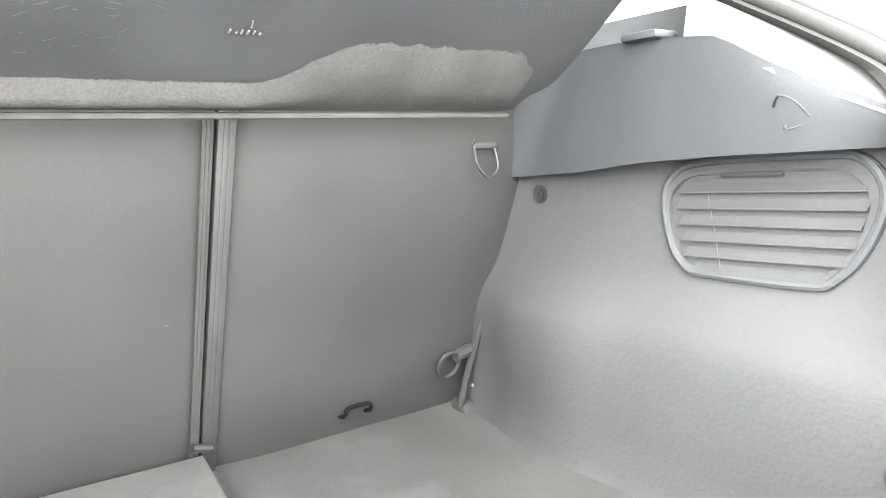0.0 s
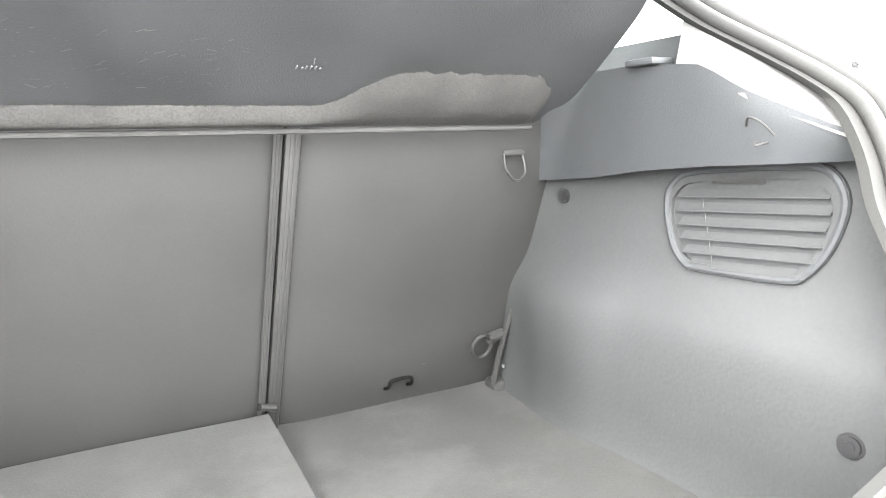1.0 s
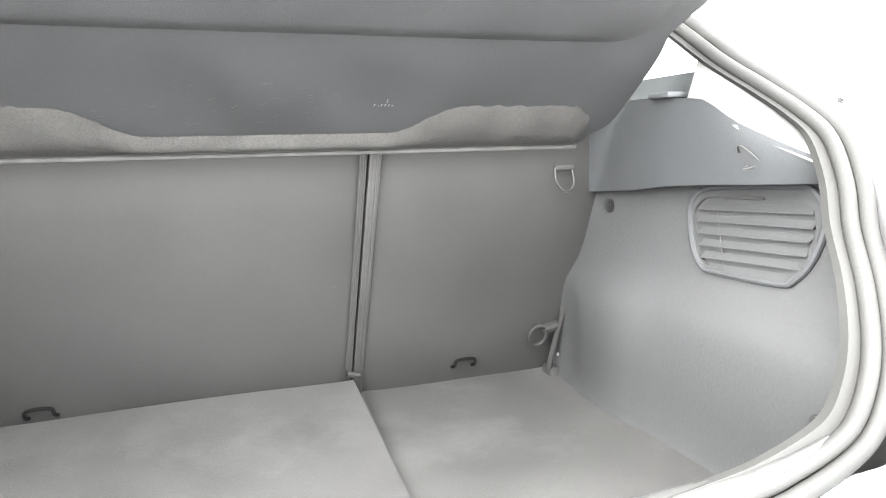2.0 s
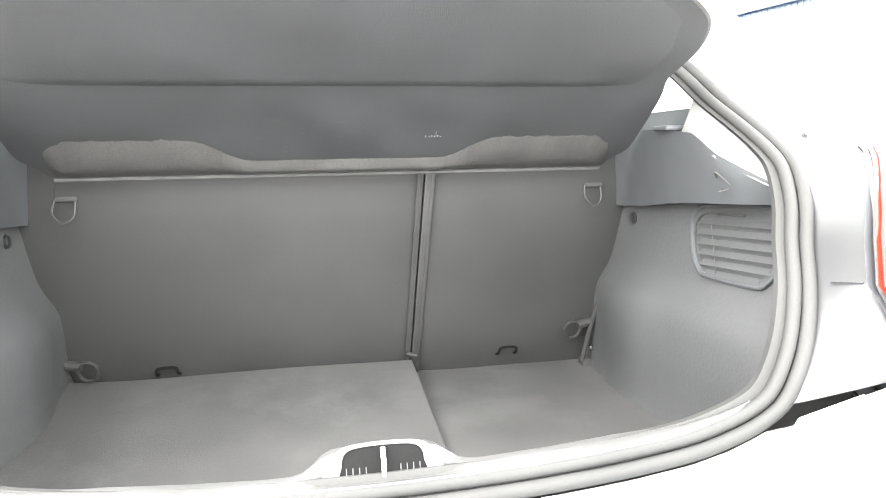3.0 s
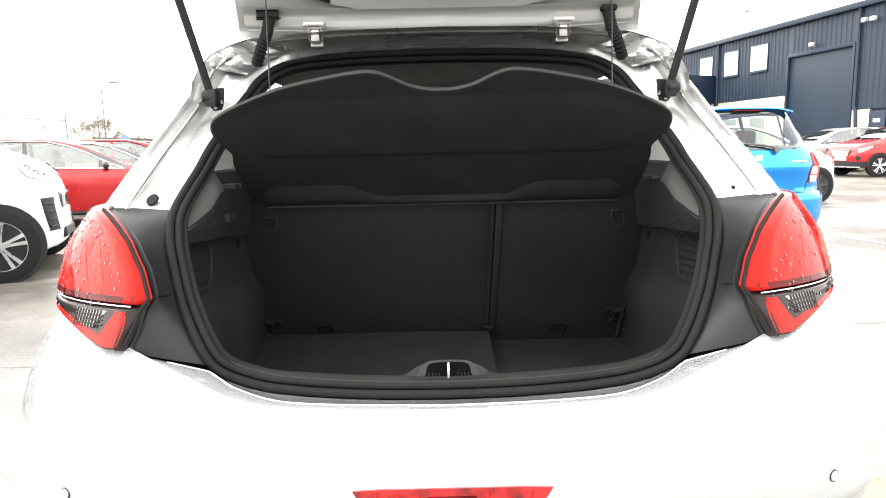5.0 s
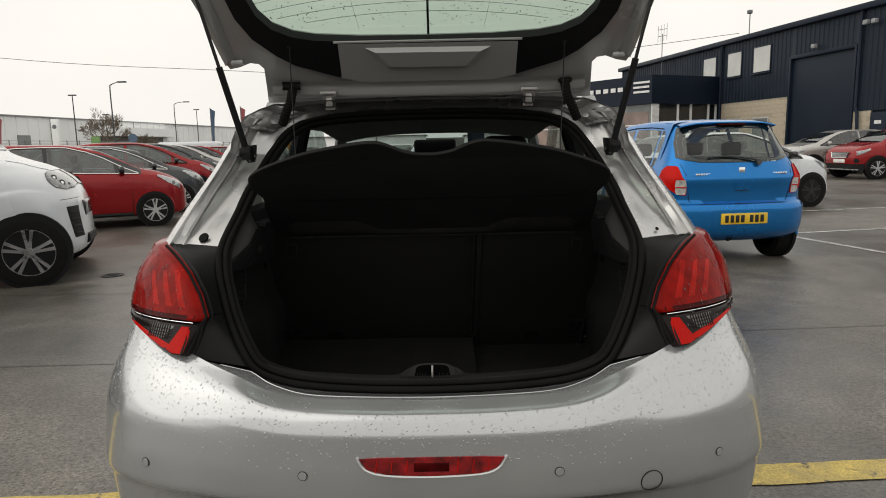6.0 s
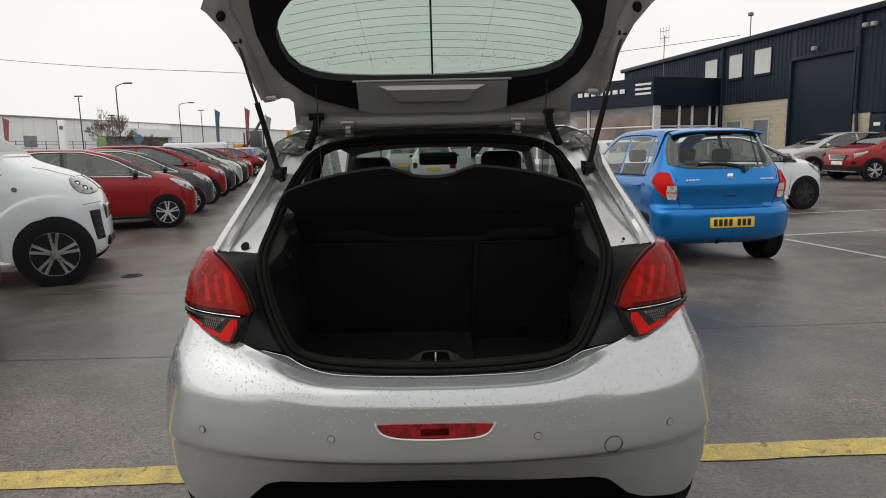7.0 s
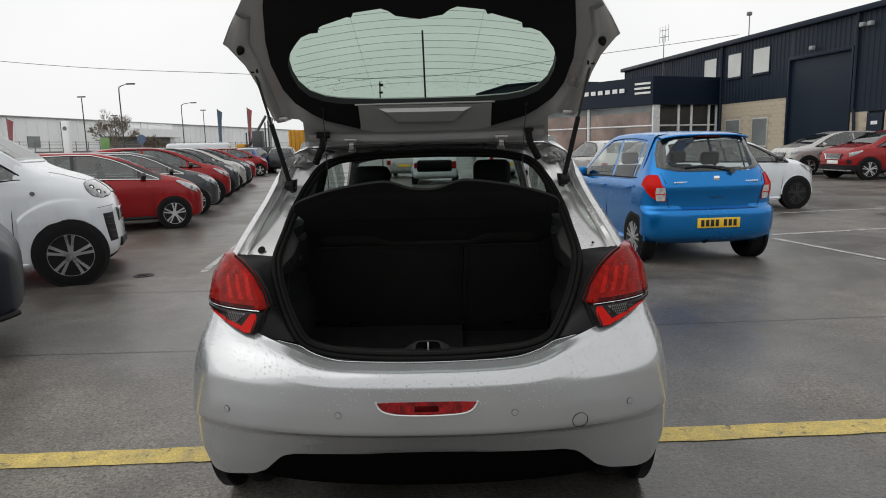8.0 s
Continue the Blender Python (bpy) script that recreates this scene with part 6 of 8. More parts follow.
    if front_detail:
        b = val(xf, 1)
        for s in (-1, 1):
            rows = []
            for k, x in enumerate(span(xf - 0.50, xf - 0.13, 10)):
                w, z, zb = val(x, 4), val(x, 2), val(x, 1)
                low = lerp(k, [0, 4, 9], [0.0, 0.07, 0.085])
                rows.append([(x + 0.006, s * (w * 0.998 + 0.006), z - 0.02 - low), (x + 0.006, s * (w * 0.99 + 0.007), z - 0.03 - low * 0.45), (x + 0.004, s * (w * 0.965 + 0.005), z + 0.002), (x, s * (w * 0.90), z + 0.016)])
            lamp = part("headlamp", grid(rows), "head_lamp", v)
            part("lamp_core", disc((xf - 0.24, s * (val(xf - 0.24, 4) * 0.985), val(xf - 0.24, 2) - 0.06), (0.5, s, 0.2), 0.032, 0.03, 16, 0.004), "head_dark", lamp)
            part("fog_lamp_pod", disc((xf - 0.16, s * val(xf - 0.16, 4) * 0.84, b + 0.2), (1, s * 0.7, 0), 0.06, 0.12, 18, 0.01), "black", v)
        part("grille", box(xf - 0.07, xf + 0.012, -0.36, 0.36, val(xf, 2) - 0.13, val(xf, 2) + 0.01, 0.03, 3), "black_gloss", v)
        part("lower_grille", box(xf - 0.07, xf + 0.01, -0.44, 0.44, b + 0.03, b + 0.13, 0.02, 3), "black", v)
        part("number_plate", box(xf - 0.03, xf + 0.02, -0.26, 0.26, b + 0.14, b + 0.25, 0.004), plate, v)
    if rear_detail:
        for s in (-1, 1):
            part("tail_lamp", box(xr - 0.012, xr + 0.14, s * (val(xr + 0.05, 4) - 0.16), s * (val(xr + 0.05, 4) + 0.004), val(xr, 2) - 0.18, val(xr, 2) + 0.02, 0.03, 3), "lens_red", v)
        part("number_plate", box(xr - 0.016, xr + 0.01, -0.26, 0.26, val(xr, 1) + 0.12, val(xr, 1) + 0.23, 0.004), "plate_yellow", v)
    return v, val, top_point, side_point


HATCH = [(-1.98, 0.40, 0.80, 0.83, 0.66, 0.60), (-1.93, 0.32, 0.90, 0.96, 0.76, 0.62), (-1.78, 0.24, 0.99, 1.22, 0.83, 0.60), (-1.5, 0.2, 1.0, 1.40, 0.86, 0.575), (-0.9, 0.19, 0.985, 1.465, 0.87, 0.57), (-0.2, 0.19, 0.965, 1.46, 0.87, 0.57), (0.3, 0.19, 0.95, 1.37, 0.87, 0.565), (0.7, 0.19, 0.94, 1.20, 0.87, 0.60), (1.05, 0.19, 0.925, 1.02, 0.865, 0.69), (1.3, 0.19, 0.90, 0.965, 0.855, 0.70), (1.6, 0.2, 0.83, 0.885, 0.82, 0.66), (1.8, 0.22, 0.75, 0.795, 0.74, 0.58), (1.9, 0.25, 0.68, 0.71, 0.64, 0.50), (1.96, 0.30, 0.60, 0.62, 0.52, 0.42), (1.98, 0.36, 0.52, 0.54, 0.42, 0.34)]
HATCH_WIN = [[(-1.5, 0.10, 0.35), (-1.35, 0.07, 0.66), (-1.1, 0.06, 0.84), (-0.8, 0.05, 0.90), (-0.44, 0.05, 0.92)], [(-0.38, 0.05, 0.92), (-0.1, 0.05, 0.92), (0.2, 0.05, 0.86), (0.45, 0.05, 0.74), (0.62, 0.05, 0.60)], [(0.67, 0.06, 0.55), (0.8, 0.06, 0.40), (0.98, 0.06, 0.12)]]
LONG_NOSE = [(x if x < 1.3 else 1.3 + (x - 1.3) * 0.86, b + 0.05, s + 0.08, t + 0.10, w + 0.015, wt + 0.025) for x, b, s, t, w, wt in HATCH]
HATCH = [(x if x < 1.3 else 1.3 + (x - 1.3) * 0.70, *r) for x, *r in HATCH]
SUV = [(x, b + 0.05, s + 0.08, t + 0.10, w + 0.015, wt + 0.025) for x, b, s, t, w, wt in HATCH]
ROW_TURN = 28.0


def row_car(x, y, kind, colour, label, spin=0.0):
    """A parked car by the place of its right front wheel."""
    turn = Matrix.Rotation(radians(ROW_TURN + spin), 4, "Z")
    at = Matrix.Translation(Vector((x, y, 0)) - turn @ Vector((1.2, -0.80, 0))) @ turn
    return vehicle("hatch_car" if kind == "hatch" else "crossover_car", label, at, colour, HATCH if kind == "hatch" else SUV, (-1.33, 1.2), 0.292 if kind == "hatch" else 0.325, HATCH_WIN, (0.31, 1.03, 0.93), (-1.52, -1.86, 0.9), "row of parked cars", clad=0.0 if kind == "hatch" else 1.0, rear_detail=False, spokes=5)


words = {"red": "glossy red", "grey": "dark grey metallic", "beige_car": "pale silver"}
for i, c in enumerate(["red", "grey", "red", "grey", "beige_car", "grey", "red"]):
    kind = "hatch" if i < 2 else "crossover"
    row_car(-5.15 - 0.605 * i, 10.2 + 2.65 * i, kind, c, f"{words[c]} {'hatchback' if kind == 'hatch' else 'crossover'} parked in a row")
row_car(-10.4, 34.0, "crossover", "red", "glossy red crossover standing forward of the row", 4)
row_car(-11.0, 39.0, "crossover", "mid_blue", "mid blue crossover parked in a row", 60)
row_car(-9.8, 41.0, "crossover", "grey", "dark grey crossover parked in a row", 70)

# white van
VAN = [(-2.4, 0.3, 1.05, 1.80, 0.90, 0.78), (-2.2, 0.26, 1.05, 1.9, 0.93, 0.8), (-1.2, 0.24, 1.07, 1.93, 0.95, 0.8), (0.0, 0.22, 1.09, 1.92, 0.955, 0.8), (0.3, 0.22, 1.10, 1.84, 0.955, 0.79), (0.6, 0.22, 1.12, 1.65, 0.955, 0.78), (0.85, 0.22, 1.17, 1.48, 0.955, 0.79), (0.98, 0.22, 1.18, 1.37, 0.95, 0.78), (1.06, 0.25, 1.10, 1.24, 0.88, 0.70), (1.4, 0.3, 0.95, 1.0, 0.80, 0.6), (1.6, 0.4, 0.7, 0.72, 0.6, 0.4)]
VAN_WIN = [[(-1.9, 0.1, 0.85), (-1.1, 0.1, 0.88), (-0.45, 0.1, 0.88)], [(-0.36, 0.08, 0.88), (0.1, 0.06, 0.88), (0.35, 0.05, 0.84), (0.6, 0.05, 0.70), (0.72, 0.05, 0.60)], [(0.76, 0.06, 0.58), (0.87, 0.06, 0.45), (1.0, 0.06, 0.2)]]
turn = Matrix.Rotation(radians(22), 4, "Z")
van = vehicle("white_van", "white passenger van parked nose out", Matrix.Translation(Vector((-4.116, 5.021, 0)) - turn @ Vector((1.40, -0.87, 0))) @ turn, "white", VAN, (-1.85, 1.40), 0.342, VAN_WIN, (0.32, 0.97, 0.93), (-2.39, -2.3, 0.8), lower="white", front_detail=False, rear_detail=False, spokes=5, arch=1.12, track=0.95)[0]
NOSE_Z = [0.22, 0.25, 0.30, 0.36, 0.45, 0.60, 0.76, 0.86, 0.94, 1.01, 1.07, 1.12, 1.16, 1.20, 1.25, 1.30, 1.35, 1.38]
NOSE_X = [1.706, 1.782, 1.828, 1.851, 1.862, 1.858, 1.84, 1.816, 1.782, 1.736, 1.675, 1.606, 1.53, 1.43, 1.27, 1.13, 1.02, 0.97]
SIDE_W = [0.90, 0.925, 0.935, 0.94, 0.945, 0.952, 0.955, 0.955, 0.953, 0.95, 0.943, 0.932, 0.918, 0.90, 0.87, 0.84, 0.80, 0.78]


def van_skin(s, z, f, off=0.0):
    """The van's front skin: f from 0 at the door to 1 at the middle of the nose."""
    front, w = curve(z, NOSE_Z, NOSE_X), curve(z, NOSE_Z, SIDE_W)
    deep = min(0.56, (front - 0.93) * 0.9)
    if f < 0.6:
        x, y, turned = 0.93 + (front - deep - 0.93) * f / 0.6, w, 0.0
    else:
        turned = (f - 0.6) / 0.4 * math.pi / 2
        x, y = front - deep + deep * math.sin(turned) ** (2 / 2.5), w * math.cos(turned) ** (2 / 2.5)
    r = math.hypot((x - 1.40) * 0.97, z - 0.335)
    swell = lerp(r, [0.385, 0.42, 0.50, 0.57, 0.605, 0.625], [0.006, 0.012, 0.017, 0.018, 0.016, 0.0]) if z > 0.3 and y > 0.75 else 0.0
    swell *= min(1.0, max(0.0, (z - 0.42) / 0.3)) * min(1.0, max(0.0, (y - 0.75) / 0.15))
    return Vector((x + off * math.sin(turned), s * max(0.0, y + swell + off * math.cos(turned)), z))


def van_at(s, x, z, off=0.0):
    """The same by the place along the van."""
    lo, hi = 0.0, 1.0
    for _ in range(24):
        mid = (lo + hi) / 2
        lo, hi = (mid, hi) if van_skin(s, z, mid).x < x else (lo, mid)
    return van_skin(s, z, lo, off)


zs = span(0.22, 1.38, 88)
for s in (-1, 1):
    part("front_wing", grid([[van_skin(s, z, f) for f in span(0, 0.6, 50) + span(0.61, 1.0, 34)] for z in zs]), "white", van, "white wing with a swollen wheel arch", 50)
    part("bumper_vent", thick(grid([[van_at(s, x, z, 0.004) for x in span(lerp(z, [0.43, 0.76], [1.772, 1.725]), lerp(z, [0.43, 0.76], [1.832, 1.803]), 6)] for z in span(0.43, 0.76, 8)]), 0.008), "black", van, "black bumper vent")
    for k in range(4):
        z = 0.48 + 0.075 * k
        part("vent_slat", tube([van_at(s, x, z, 0.014) for x in span(lerp(z, [0.43, 0.76], [1.780, 1.733]), lerp(z, [0.43, 0.76], [1.824, 1.795]), 4)], 0.006, 5), "black", van)
    rows = []
    for x in span(1.548, 1.762, 15):
        top, low = lerp(x, [1.548, 1.586, 1.662, 1.724, 1.762], [1.125, 1.135, 1.095, 1.035, 0.975]), lerp(x, [1.548, 1.586, 1.647, 1.724, 1.762], [1.105, 1.03, 0.965, 0.935, 0.945])
        rows.append([van_at(s, x, low + (top - low) * f, 0.003 + 0.010 * math.sin(math.pi * f)) for f in span(0, 1, 8)])
    lamp = part("headlamp", grid(rows), "lamp_bowl", van, "clear headlamp with chrome bowl", 60)
    for x, z, r, m in ((1.615, 1.06, 0.032, "black_gloss"), (1.615, 1.06, 0.020, "chrome"), (1.68, 1.005, 0.034, "black_gloss"), (1.68, 1.005, 0.022, "chrome"), (1.725, 0.985, 0.018, "black_gloss")):
        p = van_at(s, x, z, 0.006 if r > 0.025 or m == "black_gloss" else 0.010)
        part("lamp_reflector", disc(p, (0.35, s, 0.25), r, 0.014, 18, 0.006), m, lamp)
    rim = [r[0] for r in rows] + rows[-1][1:-1] + [r[-1] for r in reversed(rows)] + rows[0][-2:0:-1]
    part("lamp_rim", tube(rim, 0.005, 5, True), "black_gloss", lamp)
    part("bumper_joint", tube([van_at(s, x, 0.835 + 0.05 * (x - 1.7), 0.001) for x in span(1.68, 1.805, 8)], 0.003, 5), "black", van)
    part("bonnet_gap", tube([van_at(s, x, lerp(x, [1.22, 1.34, 1.46, 1.56], [1.245, 1.215, 1.17, 1.135]), 0.001) for x in span(1.22, 1.55, 10)], 0.003, 5), "black", van)
    part("side_repeater", disc(van_at(s, 1.10, 1.03, 0.002), (0, 1, 0), 0.025, 0.02, 14, 0.004), "lens_clear", van)
part("bonnet", thick(grid([[van_skin(-1, z, f) for f in span(0.5, 1, 16)] + [van_skin(1, z, f) for f in reversed(span(0.5, 0.97, 15))] for z in (1.36, 1.38)]), -0.01), "white", van)
part("grille", box(1.79, 1.855, -0.30, 0.30, 0.62, 0.80, 0.03, 3), "black_gloss", van)
part("lower_grille", box(1.79, 1.868, -0.30, 0.30, 0.33, 0.44, 0.02, 3), "black", van)

# dark car whose nose enters beside the van
turn = Matrix.Rotation(radians(33.0), 4, "Z")
navy, navy_val, _, _ = vehicle("navy_car", "dark navy car with its front bumper showing", Matrix.Translation(Vector((-3.13, 2.66, 0)) - turn @ Vector((1.87, -0.42, 0))) @ turn, "navy_car", LONG_NOSE, (-1.32, 1.2), 0.33, HATCH_WIN, (0.31, 1.03, 0.93), (-1.52, -1.86, 0.9), front_detail=False, rear_detail=False)
part("bumper_lip", tube([(x, -(navy_val(x, 4) * 0.985), 0.30 + 0.04 * (x - 1.5)) for x in span(1.35, 1.84, 10)], 0.022, 8), "black", navy, "black lower bumper lip")

# white hatchback and two parked crossovers by the building
turn = Matrix.Rotation(radians(GRID_TURN + 2), 4, "Z")
vehicle("white_hatchback", "white hatchback with black alloy wheels", Matrix.Translation(Vector((7.05, 11.2, 0)) - turn @ Vector((1.2, -0.80, 0))) @ turn, "white", HATCH, (-1.33, 1.2), 0.315, HATCH_WIN, (0.31, 1.03, 0.93), (-1.52, -1.86, 0.9), lower="white", rim="dark_alloy", rear_detail=False)
BLUNT = [r for r in SUV if r[0] < 1.4] + [(1.50, 0.25, 0.95, 1.02, 0.855, 0.69), (1.62, 0.26, 0.915, 0.965, 0.825, 0.66), (1.70, 0.28, 0.86, 0.90, 0.79, 0.62), (1.76, 0.31, 0.78, 0.80, 0.74, 0.56), (1.79, 0.36, 0.66, 0.68, 0.68, 0.50)]


def crossover_face(v, val):
    """Grille, lamps and black lower cladding of an upright nose."""
    def plan(x, z, off):
        return (x + off, val(x, 4) * 0.985 + off, z)

    def band(zs, x0, off):
        half = [[plan(x, z, off) for x in span(x0, 1.79, 8)] + [(1.79 + off, y, z) for y in (0.5, 0.3, 0.0)] for z in zs]
        return grid([r + [(x, -y, z) for x, y, z in reversed(r[:-1])] for r in half])
    part("lower_cladding", band(span(0.27, 0.47, 4), 1.56, 0.012), "black", v, "black lower bumper cladding")
    part("skid_plate", band((0.285, 0.315), 1.70, 0.022), "alloy", v, "silver skid strip")
    grille = part("grille", box(1.74, 1.805, -0.40, 0.40, 0.66, 0.83, 0.03, 3), "black_gloss", v)
    for z in (0.69, 0.72, 0.75, 0.78):
        part("grille_bar", tube([(1.807, y, z) for y in (-0.36, 0.36)], 0.005, 5), "chrome", grille)
    part("grille_frame", tube([(1.806, -0.40, 0.83), (1.806, -0.34, 0.655), (1.806, 0.34, 0.655), (1.806, 0.40, 0.83)], 0.012, 6), "chrome", grille)
    part("number_plate", box(1.79, 1.815, -0.26, 0.26, 0.50, 0.61, 0.004), "plate_white", v)
    for s in (-1, 1):
        rows = [[(x + 0.012, s * (val(x, 4) * q + 0.010), lerp(x, [1.40, 1.76], [0.90, 0.80]) + h) for q, h in ((0.985, -g), (1.0, -g * 0.4), (0.985, 0.035), (0.95, 0.05))] for x, g in zip(span(1.42, 1.76, 8), (0.0, 0.02, 0.035, 0.05, 0.06, 0.065, 0.07, 0.07))]
        lamp = part("headlamp", grid(rows), "head_lamp", v)
        part("lamp_core", disc((1.66, s * (val(1.66, 4) * 0.99), 0.83), (0.5, s, 0.1), 0.03, 0.03, 16, 0.004), "head_dark", lamp)
        part("fog_lamp_pod", disc((1.74, s * val(1.74, 4) * 0.95, 0.57), (1, s * 0.9, 0), 0.075, 0.06, 18, 0.01), "black", v)


for x, y, c, k, w in ((13.6, 19.2, "red", 1.08, "glossy red crossover facing the lane"), (13.5, 22.6, "beige_car", 1.10, "pale silver people carrier facing the lane")):
    turn = Matrix.Rotation(radians(GRID_TURN + 172), 4, "Z")
    suv, suv_val, _, _ = vehicle("crossover_car", w, Matrix.Translation(Vector((x, y, 0)) - turn @ Vector((1.2 * k, 0.84 * k, 0))) @ turn @ Matrix.Diagonal((k, 1.05, 1.03, 1)), c, BLUNT, (-1.32, 1.2), 0.33, HATCH_WIN, (0.31, 1.03, 0.93), (-1.52, -1.86, 0.9), "cars by the workshop", clad=1.0, front_detail=False, rear_detail=False)
    crossover_face(suv, suv_val)
# cars beyond the windscreen and beside the blue one
for x, y, c, prof, spin, w in ((-0.5, 24.2, "white", HATCH, 91, "white hatchback seen through the windscreen"), (-1.9, 29.5, "beige_car", HATCH, 88, "silver hatchback seen through the windscreen"), (2.3, 27.0, "white", SUV, 96, "white crossover seen through the windscreen"), (4.9, 19.0, "beige_car", HATCH, 100, "pale silver hatchback behind the blue car"), (7.0, 26.0, "white", HATCH, 100, "white hatchback near the showroom")):
    vehicle("hatch_car", w, Matrix.Translation((x, y, 0)) @ Matrix.Rotation(radians(spin), 4, "Z"), c, prof, (-1.33, 1.2), 0.31, HATCH_WIN, (0.31, 1.03, 0.93), (-1.52, -1.86, 0.9), "cars ahead", front_detail=False)

# ---- the blue hatchback with its back to the camera ----
BLUE = [(-1.30, 0.21, 0.985, 1.512, 0.80, 0.58), (-1.15, 0.2, 0.98, 1.525, 0.80, 0.58), (-0.7, 0.2, 0.97, 1.54, 0.80, 0.58), (-0.1, 0.2, 0.96, 1.53, 0.80, 0.58), (0.35, 0.2, 0.95, 1.45, 0.80, 0.575), (0.7, 0.2, 0.94, 1.27, 0.80, 0.60), (1.05, 0.2, 0.93, 1.06, 0.79, 0.66), (1.35, 0.2, 0.89, 0.965, 0.77, 0.64), (1.6, 0.22, 0.80, 0.85, 0.72, 0.56), (1.74, 0.25, 0.68, 0.71, 0.62, 0.46), (1.8, 0.32, 0.56, 0.58, 0.5, 0.36)]
BLUE_WIN = [[(-1.25, 0.12, 0.66), (-1.22, 0.07, 0.80), (-1.17, 0.06, 0.85), (-1.12, 0.05, 0.86)], [(-1.08, 0.05, 0.86), (-0.8, 0.05, 0.88), (-0.42, 0.05, 0.89)], [(-0.34, 0.05, 0.89), (0.0, 0.05, 0.88), (0.3, 0.05, 0.78), (0.55, 0.05, 0.62), (0.85, 0.05, 0.28), (0.95, 0.05, 0.1)]]
BLUE_TURN = 96.0
blue_at = Matrix.Translation((2.925, 7.075, 0)) @ Matrix.Rotation(radians(BLUE_TURN), 4, "Z") @ Matrix.Diagonal((1, 0.95, 1, 1))
blue = vehicle("blue_hatchback", "bright blue small hatchback seen from behind", blue_at, "blue", BLUE, (-1.25, 1.15), 0.285, BLUE_WIN, (0.33, 1.03, 0.93), (-1.27, -1.25, 0.1), lower="blue", rear_detail=False, spokes=7, open_rear=True, glass_mat="clear_glass")[0]
TZ = [0.25, 0.29, 0.36, 0.46, 0.58, 0.625, 0.645, 0.66, 0.72, 0.80, 0.90, 0.925, 0.945, 1.03, 1.10, 1.25, 1.42, 1.475, 1.50]
TX = [-1.64, -1.73, -1.79, -1.81, -1.815, -1.808, -1.785, -1.728, -1.732, -1.744, -1.764, -1.763, -1.752, -1.708, -1.668, -1.585, -1.482, -1.448, -1.39]
TWZ = [0.25, 0.36, 0.6, 0.9, 0.99, 1.08, 1.25, 1.40, 1.50]
TWW = [0.77, 0.822, 0.832, 0.800, 0.778, 0.735, 0.66, 0.61, 0.575]


def tail(y, z, off=0.0):
    """A point of the blue car's tail: y to its left, z up."""
    w = curve(z, TWZ, TWW)
    r = min(1.0, abs(y) / w)
    return Vector((curve(z, TZ, TX) + 0.30 * (1 - (1 - r ** 2.6) ** (1 / 2.6)) - off * (1 - 0.7 * r ** 6), y + math.copysign(off * r ** 6, y), z))


def tail_round(a, z, off=0.0):
    """The same by the angle round the corner."""
    s = math.sin(radians(a))
    return tail(math.copysign(abs(s) ** (2 / 2.6), s) * curve(z, TWZ, TWW), z, off)


def tail_sheet(zs, left, right, off, cols=18):
    return grid([[tail(left(z) + (right(z) - left(z)) * j / cols, z, off) for j in range(cols + 1)] for z in zs])


def clear_half(z, grow=0.0):
    """Half the width of the clear middle of the rear glass."""
    if z < 1.112 - grow or z > 1.432 + grow:
        return 0.0
    return lerp(z, [1.112, 1.125, 1.16, 1.36, 1.41, 1.432], [0.44, 0.50, 0.535, 0.505, 0.46, 0.40]) + grow


def holed(rows, grow):
    """A sheet whose cells behind the clear glass are left out."""
    bm = bmesh.new()
    vs = [[bm.verts.new(p) for p in r] for r in rows]
    for p, q in zip(vs, vs[1:]):
        for j in range(len(p) - 1):
            m = (p[j].co + p[j + 1].co + q[j].co + q[j + 1].co) / 4
            if abs(m.y) > clear_half(m.z, grow):
                bm.faces.new((p[j], p[j + 1], q[j + 1], q[j]))
    return bm


rows = []
for z in span(0.25, 1.50, 51):
    line = [tail_round(a, z) for a in span(-90, 90, 61)]
    first, last = line[0], line[-1]
    reach = 0.02 if z < 0.59 or first.x > -1.22 else -1.2 - first.x
    rows.append([first + Vector((d, 0, 0)) for d in (reach, reach / 2)] + line + [last + Vector((d, 0, 0)) for d in (reach / 2, reach)])
part("rear_body", holed(rows, 0.03), "blue", blue, "rounded blue tail", 60)
part("tailgate_seam", tube([tail(y, z, 0.001) for y, z in [(-0.63, 1.06), (-0.60, 0.95), (-0.575, 0.75), (-0.56, 0.68), (-0.53, 0.655)] + [(y, 0.65) for y in span(-0.45, 0.45, 10)] + [(0.53, 0.655), (0.56, 0.68), (0.575, 0.75), (0.60, 0.95), (0.63, 1.06)]], 0.004, 5), "black", blue)
half = lambda z: lerp(z, [1.075, 1.10, 1.28, 1.43, 1.465], [0.61, 0.655, 0.62, 0.56, 0.52])


def bowed(z, q):
    """The glass's lower edge climbs towards its corners."""
    return z + 0.055 * abs(q) ** 5 * (1.465 - z) / 0.39


